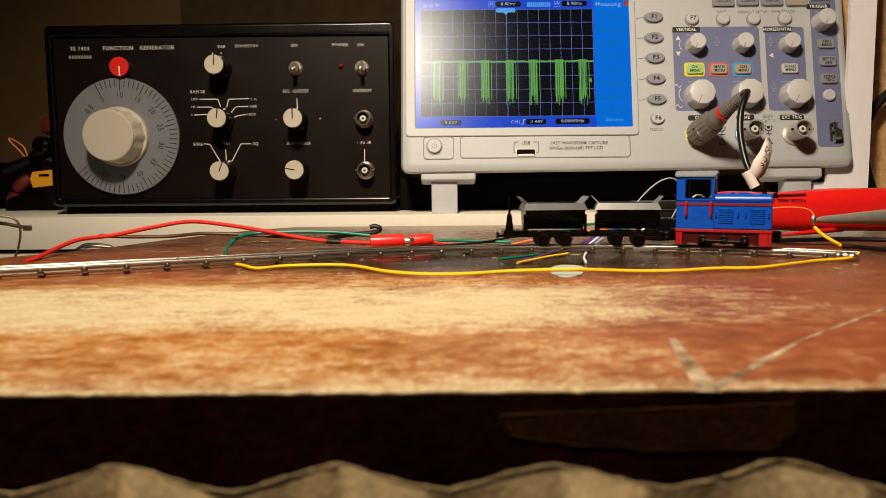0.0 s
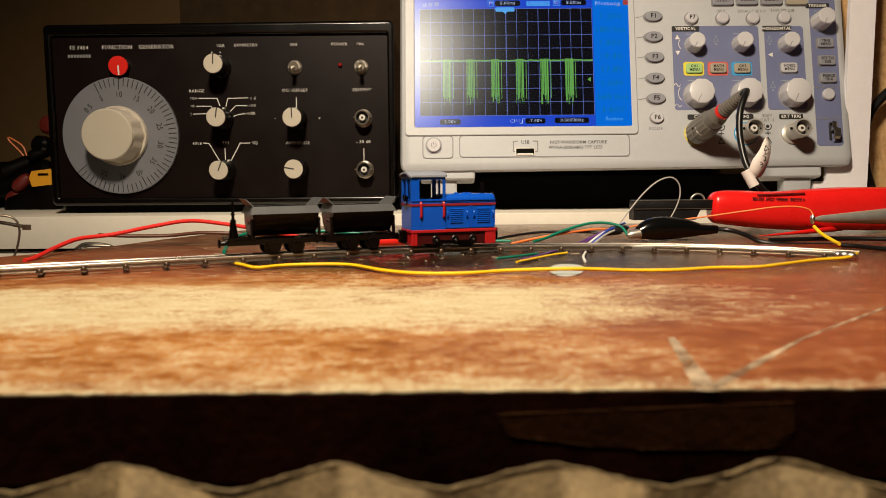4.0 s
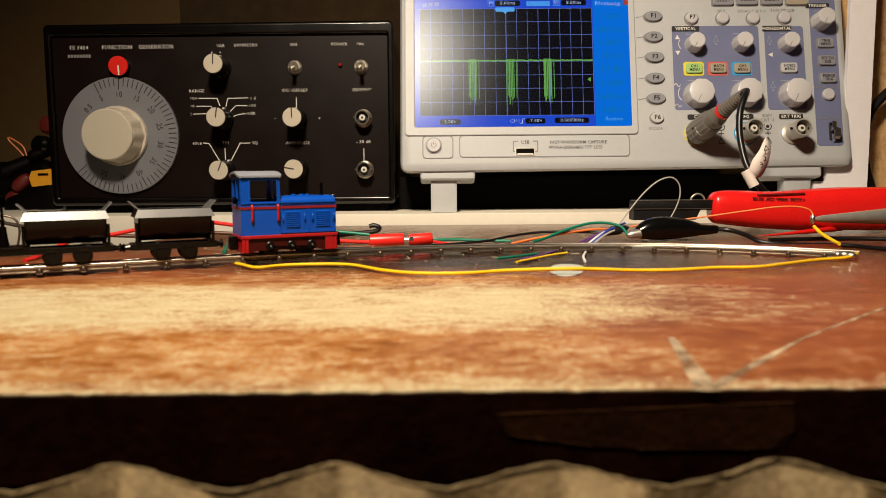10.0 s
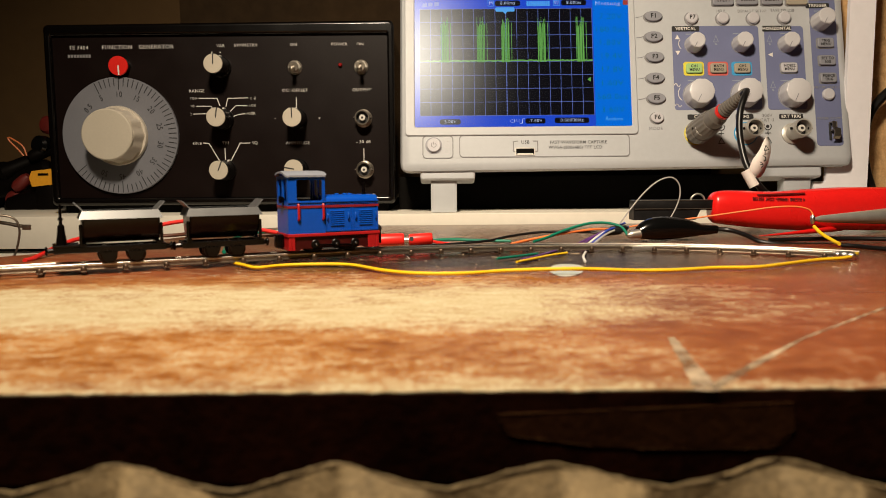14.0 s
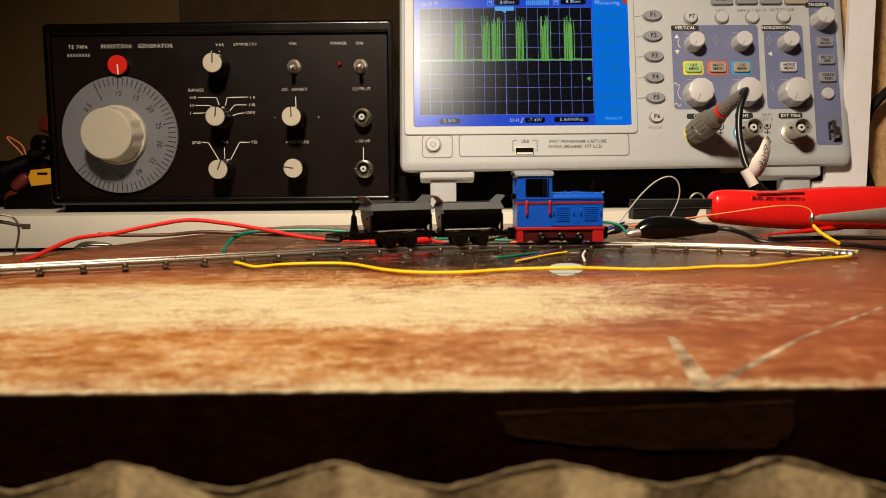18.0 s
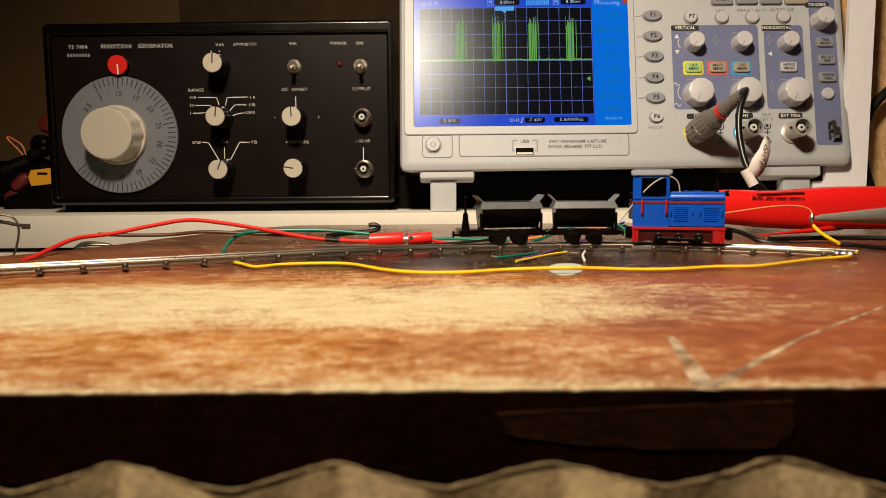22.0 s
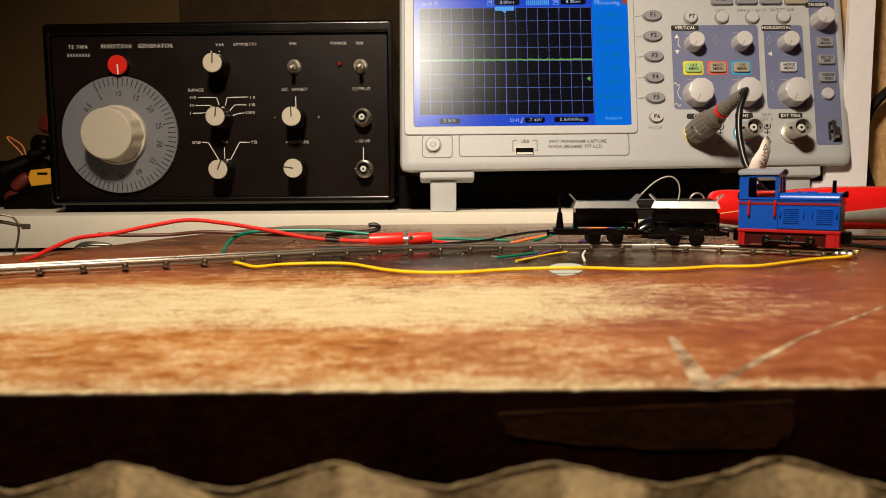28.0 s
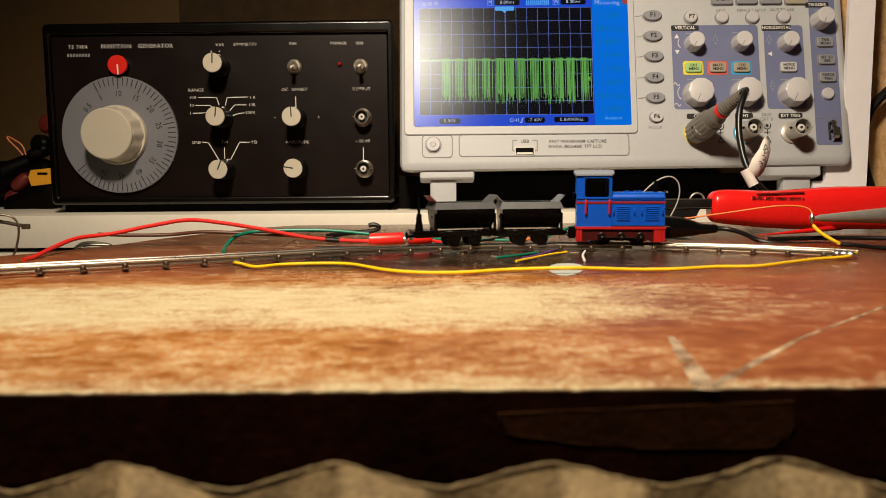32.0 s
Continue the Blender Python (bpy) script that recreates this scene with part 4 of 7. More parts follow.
    stroke("edge_mark", [(0.0581, 0.0336), (0.0594, 0.0337), (0.0598, 0.0369), (0.0610, 0.0370)], 0.0004, -0.0006, SCR_WHITE, scr)
    bm = bmesh.new()
    slab(bm, [(0.0462, 0.1195), (0.0480, 0.1175), (0.0498, 0.1195)], -0.0007, -0.0004)
    part("trigger_arrow", bm, SCR_CYAN, scr, smooth=False)
    for t, c in (("M", (0.0375, 0.1258)), ("W", (0.0866, 0.1258)), ("CH1", (0.0541, 0.0353))):
        lettering(t, 0.0037, SCR_WHITE, scr, pose(c[0], -0.0007, c[1], 90), bold=-0.00006)
    a, b = (0.0642, 0.1273), (0.0819, 0.1236)
    for i in range(12):
        w = (b[0] - a[0]) / 12
        patch("memory_bar", a[0] + i * w, a[0] + (i + 0.7) * w, b[1], a[1], 0.0002, SCR_CYAN)
    a, b = (0.0408, 0.1226), (0.0552, 0.1194)
    patch("trigger_flag", a[0], b[0], b[1], a[1], 0.0003, SCR_CYAN, 0.001)
    for cpx in ((-0.0121, 0.1248), (-0.0079, 0.1253), (-0.0032, 0.1257)):
        patch("status_icon", cpx[0] - 0.0016, cpx[0] + 0.0016, cpx[1] - 0.0014, cpx[1] + 0.0014, 0.0002, SCR_GRID)
    c = (0.1108, 0.0666)
    bm = bmesh.new()
    slab(bm, [(c[0], c[1] + 0.0018), (c[0] - 0.0026, c[1]), (c[0], c[1] - 0.0018)], -0.0008, -0.0005)
    part("level_mark", bm, SCR_GREEN, scr, smooth=False)
    bm = bmesh.new()
    box(bm, su0, su1, -0.0011, -0.0010, sv0, sv1)
    g = part("cover_glass", bm, GLASS, s, "matt cover over the display")
    g.visible_shadow = False
    # power and usb strip
    for a, b in (((-0.0143, 0.0252), (0.0084, 0.0077)), ((0.0127, 0.0254), (0.1381, 0.0083))):
        bm = bmesh.new()
        ring_plate(bm, rounded(a[0], b[0], b[1], a[1], 0.003), rounded(a[0] + 0.0007, b[0] - 0.0007, b[1] + 0.0007, a[1] - 0.0007, 0.0025), 0.001, -0.0004)
        part("strip_outline", bm, PRINT_GREY, s)
    c = (-0.006, 0.0175)
    bm = bmesh.new()
    lathe(bm, (c[0], 0.0, c[1]), (0, -1, 0), [(0, 0.0054), (0.0018, 0.0052), (0.0024, 0.0046)], 28)
    pb = part("power_button", bm, BUTTON_WHITE, s, "round power button")
    bm = bmesh.new()
    lathe(bm, (c[0], 0.0, c[1]), (0, -1, 0), [(0, 0.0062), (0.0006, 0.0062)], 28)
    part("button_ring", bm, BUTTON_GREY, pb)
    stroke("power_mark", [(c[0] + 0.0018 * math.sin(radians(t)), c[1] + 0.0018 * math.cos(radians(t))) for t in range(40, 321, 20)], 0.0004, -0.0025, PRINT_GREY, pb)
    stroke("power_mark", [(c[0], c[1] + 0.0002), (c[0], c[1] + 0.0022)], 0.0004, -0.0025, PRINT_GREY, pb)
    for cp in ((0.004, 0.0221), (0.0039, 0.0174), (0.0035, 0.0128)):
        bm = bmesh.new()
        ring_plate(bm, rounded(cp[0] - 0.0022, cp[0] + 0.0022, cp[1] - 0.0015, cp[1] + 0.0015, 0.0012), rounded(cp[0] - 0.0018, cp[0] + 0.0018, cp[1] - 0.0011, cp[1] + 0.0011, 0.0009), 0.0005, -0.0002)
        part("standby_icon", bm, BUTTON_WHITE, s)
    a, b = (0.0545, 0.0149), (0.0677, 0.0097)
    bm = bmesh.new()
    ring_plate(bm, rounded(a[0] - 0.0006, b[0] + 0.0006, b[1], a[1] + 0.0004, 0.0006), rounded(a[0], b[0], b[1] + 0.0005, a[1] - 0.0002, 0.0003), 0.001, -0.0006)
    usb = part("usb_port", bm, CHROME, s, "dark usb port")
    bm = bmesh.new()
    box(bm, a[0], b[0], -0.0003, 0.0, b[1], a[1])
    part("port_mouth", bm, DARK_WALL, usb)
    bm = bmesh.new()
    box(bm, a[0] + 0.0008, b[0] - 0.0008, -0.0006, 0.0, b[1] + 0.0004, b[1] + 0.0015)
    part("port_tongue", bm, PRINT_WHITE, usb)
    stroke("usb_line", [(0.0555, 0.0204), (0.0525, 0.02), (0.0524, 0.0128), (0.0545, 0.012)], 0.0007, -0.0002, PRINT_GREY, s)
    stroke("usb_line", [(0.0671, 0.0203), (0.0704, 0.0203), (0.0703, 0.0127), (0.0686, 0.0123)], 0.0007, -0.0002, PRINT_GREY, s)
    for t, c, z in (("USB", (0.0613, 0.0195), 0.0036), ("FAST WAVEFORM CAPTURE", (0.1003, 0.0192), 0.0033), ("WVGA (800x480) TFT LCD", (0.0981, 0.0154), 0.0033)):
        lettering(t, z, PRINT_DARK, s, pose(c[0], -0.0002, c[1], 90), width=0.94, bold=0.00004)
    # soft keys
    for i, c in enumerate(((0.1587, 0.1146), (0.1585, 0.0988), (0.1588, 0.0832), (0.1586, 0.0671), (0.1588, 0.0516), (0.1587, 0.037))):
        bm = bmesh.new()
        rx = 0.0066 if i < 5 else 0.0047
        o = [(c[0] + rx * math.cos(2 * math.pi * k / 28), c[1] + 0.0040 * math.sin(2 * math.pi * k / 28)) for k in range(28)]
        slab(bm, o, 0.0, -0.0022)
        b = part("soft_key", bm, BUTTON_GREY if i < 5 else BUTTON_WHITE, s, "oval soft key")
        mod = b.modifiers.new("round", "BEVEL")
        mod.width, mod.segments, mod.limit_method = 0.0006, 2, "ANGLE"
        bm = bmesh.new()
        slab(bm, [(c[0] + (p[0] - c[0]) * 1.12 - 0.0003, c[1] + (p[1] - c[1]) * 1.16 - 0.0003) for p in o], 0.0, -0.0003)
        part("key_well", bm, PRINT_GREY, b)
        lettering("F%d" % (i + 1), 0.0046, PRINT_BLACK, b, pose(c[0], -0.0023, c[1], 90), bold=0.00012)
        if i < 5:
            stroke("key_line", [(su1 + 0.0055, c[1] - 0.0004), (su1 + 0.009, c[1]), (c[0] - 0.007, c[1] + 0.001)], 0.0004, -0.0002, BUTTON_GREY, s)
    c = (0.1576, 0.029)
    lettering("MODE", 0.0034, BUTTON_GREY, s, pose(c[0], -0.0002, c[1], 90))
    for t, c in (("F7", (0.1874, 0.1131)), ("", (0.2106, 0.1129)), ("", (0.2334, 0.1127)), ("", (0.2567, 0.113))):
        bm = bmesh.new()
        lathe(bm, (c[0], 0, c[1]), (0, -1, 0), [(0, 0.0047), (0.0020, 0.0045), (0.0028, 0.0036)], 28)
        b = part("round_key", bm, BUTTON_WHITE, s, "round white key")
        bm = bmesh.new()
        lathe(bm, (c[0] - 0.0003, 0, c[1] - 0.0004), (0, -1, 0), [(0, 0.0053), (0.0004, 0.0053)], 28)
        part("key_well", bm, PRINT_GREY, b)
        if t:
            lettering(t, 0.0044, PRINT_BLACK, b, pose(c[0], -0.0029, c[1], 90), bold=0.0001)
    for t, c in (("HELP", (0.2096, 0.1186)), ("DEFAULT SETUP", (0.2329, 0.1184)), ("SAVE TO USB", (0.2558, 0.1187))):
        lettering(t, 0.0029, PRINT_GREY, s, pose(c[0], -0.0002, c[1], 90), width=0.95)
    for c, t in (((0.2112, 0.1261), "UTILITY"), ((0.2295, 0.1264), "CURSOR"), ((0.2477, 0.1263), "DISPLAY"), ((0.2663, 0.1261), "")):
        key_button(s, c, 0.0155, 0.007, BUTTON_GREY if t else BUTTON_TAN, t)
    key_button(s, (0.2838, 0.1305), 0.0150, 0.007, LIT_PALE)
    # slate blue fields
    for a, b in (((0.1723, 0.1071), (0.2369, 0.0428)), ((0.2412, 0.1065), (0.2703, 0.0426)), ((0.2758, 0.1358), (0.2952, 0.0151))):
        bm = bmesh.new()
        slab(bm, rounded(a[0], b[0], b[1], a[1], 0.0025), 0.001, -0.0002)
        part("printed_field", bm, CASE_BLUE, s, "slate blue printed field")
    for a, b, t in (((0.1723, 0.1071), (0.1929, 0.1029), "VERTICAL"), ((0.2399, 0.1069), (0.2616, 0.1024), "HORIZONTAL"), ((0.2734, 0.1243), (0.291, 0.1202), "TRIGGER"),
                    ((0.1813, 0.0394), (0.1974, 0.0355), "CH1"), ((0.2168, 0.0396), (0.2299, 0.0352), "CH2"), ((0.2489, 0.0393), (0.2665, 0.0353), "EXT TRIG")):
        tag_plate(s, a, b, t)
    for c, r, d in (((0.1879, 0.0925), 0.0063, 0.011), ((0.223, 0.0927), 0.0063, 0.011), ((0.2573, 0.0924), 0.0063, 0.011), ((0.283, 0.1094), 0.0068, 0.013),
                    ((0.1892, 0.0539), 0.0099, 0.012), ((0.2244, 0.0541), 0.0099, 0.012), ((0.2596, 0.0538), 0.0099, 0.012)):
        scope_knob(s, c, r, d)
    for c, t, mat, ring in (((0.1874, 0.0742), "CH1|MENU", LIT_GREEN, RING_YELLOW), ((0.2054, 0.0741), "MATH|MENU", BUTTON_TAN, RING_RED), ((0.2231, 0.074), "CH2|MENU", BUTTON_TAN, RING_BLUE),
                            ((0.2579, 0.0741), "HORIZ|MENU", BUTTON_WHITE, None)):
        key_button(s, c, 0.0120, 0.0074, mat, t, ring)
    for c, t in (((0.2859, 0.093), "TRIG|MENU"), ((0.2864, 0.0795), "SET TO|50%"), ((0.2864, 0.0661), "FORCE|TRIG")):
        key_button(s, c, 0.0120, 0.0072, BUTTON_GREY, t)
    c = (0.286, 0.0536)
    bm = bmesh.new()
    lathe(bm, (c[0], 0, c[1]), (0, -1, 0), [(0, 0.0046), (0.0018, 0.0044), (0.0026, 0.0036)], 24)
    part("round_key", bm, BUTTON_WHITE, s)
    for t, c, z in (("PROBE CHECK", (0.2855, 0.0592), 0.0027), ("PROBE COMP", (0.2857, 0.0356), 0.0027), ("300V", (0.24, 0.0381), 0.0034), ("CAT II", (0.2398, 0.0347), 0.0034)):
        lettering(t, z, PRINT_GREY, s, pose(c[0], -0.0003, c[1], 90))
    for c, r in (((0.1815, 0.0934), 0.0046), ((0.1816, 0.0553), 0.0064)):
        stroke("turn_mark", [(c[0] + r * math.cos(radians(q)), c[1] + r * math.sin(radians(q))) for q in range(140, 231, 10)], 0.0005, -0.0003, PRINT_WHITE, s)
    for c in ((0.1747, 0.0618), (0.1749, 0.0463)):
        stroke("wave_mark", [(c[0] - 0.0022 + 0.0044 * q / 8, c[1] + 0.0012 * math.sin(2 * math.pi * q / 8)) for q in range(9)], 0.0005, -0.0003, PRINT_WHITE, s)
    for c, w in (((0.1856, 0.1008), 0.010), ((0.221, 0.101), 0.010), ((0.256, 0.1007), 0.010), ((0.1862, 0.0652), 0.012), ((0.2193, 0.0649), 0.012), ((0.2549, 0.0646), 0.012), ((0.282, 0.118), 0.008)):
        stroke("caption_bar", [(c[0] - w * 0.28, c[1]), (c[0] + w * 0.28, c[1])], 0.0008, -0.0003, PRINT_DIM, s)
    for c, up in (((0.1762, 0.0987), 1), ((0.1761, 0.0865), -1)):
        bm = bmesh.new()
        slab(bm, [(c[0] - 0.0018, c[1] - 0.0016 * up), (c[0] + 0.0018, c[1] - 0.0016 * up), (c[0], c[1] + 0.0018 * up)], 0.0, -0.0003)
        part("arrow_mark", bm, PRINT_WHITE, s, smooth=False)
    bm = bmesh.new()
    c = (0.245, 0.0846)
    slab(bm, [(c[0] + 0.0016, c[1] - 0.0018), (c[0] + 0.0016, c[1] + 0.0018), (c[0] - 0.0018, c[1])], 0.0, -0.0003)
    part("arrow_mark", bm, PRINT_WHITE, s, smooth=False)
    for c in ((0.2048, 0.0967), (0.2448, 0.0964), (0.2455, 0.0612)):
        stroke("probe_mark", [(c[0] - 0.0018, c[1] - 0.0020), (c[0] + 0.0002, c[1] + 0.0030), (c[0] + 0.0018, c[1] - 0.0020), (c[0] - 0.0018, c[1] - 0.0020)], 0.0004, -0.0003, PRINT_DIM, s)
        stroke("probe_mark", [(c[0] - 0.0002, c[1] - 0.0034), (c[0] + 0.0002, c[1] - 0.0040)], 0.0012, -0.0003, PRINT_DIM, s)
    for c in ((0.2055, 0.0298), (0.24, 0.03)):
        stroke("earth_mark", [(c[0] + 0.0026 * math.cos(radians(t)), c[1] + 0.0026 * math.sin(radians(t))) for t in range(-210, 31, 24)], 0.0006, -0.0003, PRINT_BLACK, s)
        stroke("earth_mark", [(c[0], c[1] - 0.0028), (c[0], c[1] - 0.0062)], 0.0005, -0.0003, PRINT_BLACK, s)
        stroke("earth_mark", [(c[0] - 0.002, c[1] - 0.0050), (c[0] + 0.002, c[1] - 0.0050)], 0.0005, -0.0003, PRINT_BLACK, s)
        bm = bmesh.new()
        lathe(bm, (c[0], 0, c[1]), (0, -1, 0), [(0, 0.0012), (0.0003, 0.0012)], 12)
        part("earth_dot", bm, PRINT_BLACK, s)
        q = c[1] - 0.0105
        stroke("warning_mark", [(c[0] - 0.0022, q - 0.002), (c[0] + 0.0022, q - 0.002), (c[0], q + 0.0022), (c[0] - 0.0022, q - 0.002)], 0.0005, -0.0003, PRINT_BLACK, s)
    # sockets
    for c, ring in (((0.1869, 0.0249), RING_YELLOW), ((0.2235, 0.0246), RING_BLUE), ((0.2576, 0.0243), KNOB_BLACK)):
        bm = bmesh.new()
        rr = 0.0076 if ring is KNOB_BLACK else 0.0086
        lathe(bm, (c[0], 0, c[1]), (0, -1, 0), [(0, rr), (0.0006, rr)], 32)
        part("socket_ring", bm, ring, s)
        bnc_socket(s, c, 0.0, 0.0054, 0.019)
    a, b = (0.2847, 0.0326), (0.2906, 0.0198)
    w, q = b[0] - a[0], (a[1] + b[1]) / 2
    bm = bmesh.new()
    slab(bm, [(-0.0002, a[1]), (-0.0060, a[1] - 0.0004), (-0.0060, q + 0.0012), (-0.0052, q + 0.0012), (-0.0052, a[1] - 0.0014), (-0.0002, a[1] - 0.0010)], a[0] + 0.0004, a[0] + w * 0.40, "yz")
    box(bm, a[0] + w * 0.52, a[0] + w * 0.64, -0.0062, 0.0, a[1] - 0.0052, a[1] - 0.0006, 0.0003, 1)
    part("probe_hook", bm, TARNISH, s, "bent metal test-signal lug", smooth=False)
    bm = bmesh.new()
    slab(bm, [(-0.0002, q), (-0.0066, q + 0.0006), (-0.0074, q - 0.0012), (-0.0070, b[1] + 0.0010), (-0.0044, b[1] - 0.0006), (-0.0046, b[1] + 0.0006), (-0.0060, b[1] + 0.0016), (-0.0064, q - 0.0014), (-0.0058, q - 0.0005), (-0.0002, q - 0.0010)],
         a[0] + w * 0.12, a[0] + w * 0.92, "yz")
    part("probe_hook", bm, TARNISH, s, "bent metal test-signal lug", smooth=False)
    bm = bmesh.new()
    box(bm, a[0] + 0.0002, a[0] + w * 0.3, -0.0012, 0.0, b[1] - 0.0006, a[1] - 0.001, 0.0002, 1)
    part("lug_slot", bm, PRINT_BLACK, s)
    # stand
    for a, b in (((-0.0161, -0.001), (0.0243, -0.011)), ((0.2354, -0.0013), (0.28, -0.0101))):
        bm = bmesh.new()
        box(bm, a[0], b[0], 0.004, 0.022, -0.0070, 0.0040, 0.002, 3)
        part("stand_block", bm, CASE, s, "moulded stand block under the case")
    return s


PRINT_DARK = material("dark_grey_print", (0.045, 0.045, 0.048), 0.6, vary=0.0)
LIT_GREEN = material("lit_green_key", (0.36, 0.58, 0.22), 0.45, vary=0.03)
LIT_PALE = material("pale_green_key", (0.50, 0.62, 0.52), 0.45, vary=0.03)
RING_YELLOW = material("yellow_ring", (0.72, 0.62, 0.06), 0.5, vary=0.03)
RING_RED = material("red_ring", (0.60, 0.12, 0.10), 0.5, vary=0.03)
RING_BLUE = material("blue_ring", (0.05, 0.32, 0.62), 0.5, vary=0.03)
BUTTON_TAN = material("taupe_key", (0.36, 0.32, 0.25), 0.5, vary=0.03)


def stand_legs(scope):
    """Flat upright legs from the stand blocks to the desk."""
    for a, b in (((-0.0085, 0.572, 0.0278), (0.0109, 0.572, 0.0276)), ((0.2539, 0.572, 0.0299), (0.2741, 0.572, 0.0298))):
        bm = bmesh.new()
        box(bm, a[0], b[0], 0.572, 0.584, 0.0083, 0.0360, 0.0012)
        ob = part("stand_leg", bm, CASE, scope, "flat white fold-out leg")
        ob.matrix_parent_inverse = scope.matrix_world.inverted()


# ---------------------------------------------------------------- train
STRIPE_RED = material("dark_red_lining", (0.19, 0.010, 0.016), 0.4, spec=0.3, vary=0.15, scale=150)
FRAME_RED = material("dark_red_frame", (0.040, 0.0022, 0.002), 0.4, spec=0.3, vary=0.15, scale=150)
DARK_GLOSS = material("glossy_black_casting", (0.003, 0.0022, 0.002), 0.34, spec=0.22, vary=0.2, scale=200)
AXLES = []


def wheelset(parent, x, r, name="wheelset"):
    bm = bmesh.new()
    for k in (-1, 1):
        lathe(bm, (0, k * 0.0036, 0), (0, k, 0), [(0, r * 1.18), (0.0006, r * 1.18), (0.0008, r), (0.0020, r * 0.98), (0.0020, r * 0.7), (0.0015, r * 0.65), (0.0015, r * 0.25), (0.0026, r * 0.2)], 24)
    for k in range(4):
        a = math.pi / 2 * k
        rod(bm, (r * 0.45 * math.cos(a), -0.0054, r * 0.45 * math.sin(a)), (r * 0.45 * math.cos(a), -0.0058, r * 0.45 * math.sin(a)), r * 0.13, seg=8)
    rod(bm, (0, -0.004, 0), (0, 0.004, 0), 0.0008, seg=10)
    w = part(name, bm, DARK_METAL, parent, "dark metal wheel pair")
    w.location = (x, 0, 0.0034 + r)
    AXLES.append((w, x, r))
    return w


def refit(thing_ob, along, across, heights):
    """Brings the body's meshes to the true proportions: length and width by factors, heights by (from, to) pairs; wheel pairs stay."""
    for ob in thing_ob.children_recursive:
        if ob.type != "MESH" or ob.name.startswith("wheelset"):
            continue
        for v in ob.data.vertices:
            v.co.x *= along
            v.co.y *= across
            v.co.z = float(np.interp(v.co.z, [h[0] for h in heights], [h[1] for h in heights]))


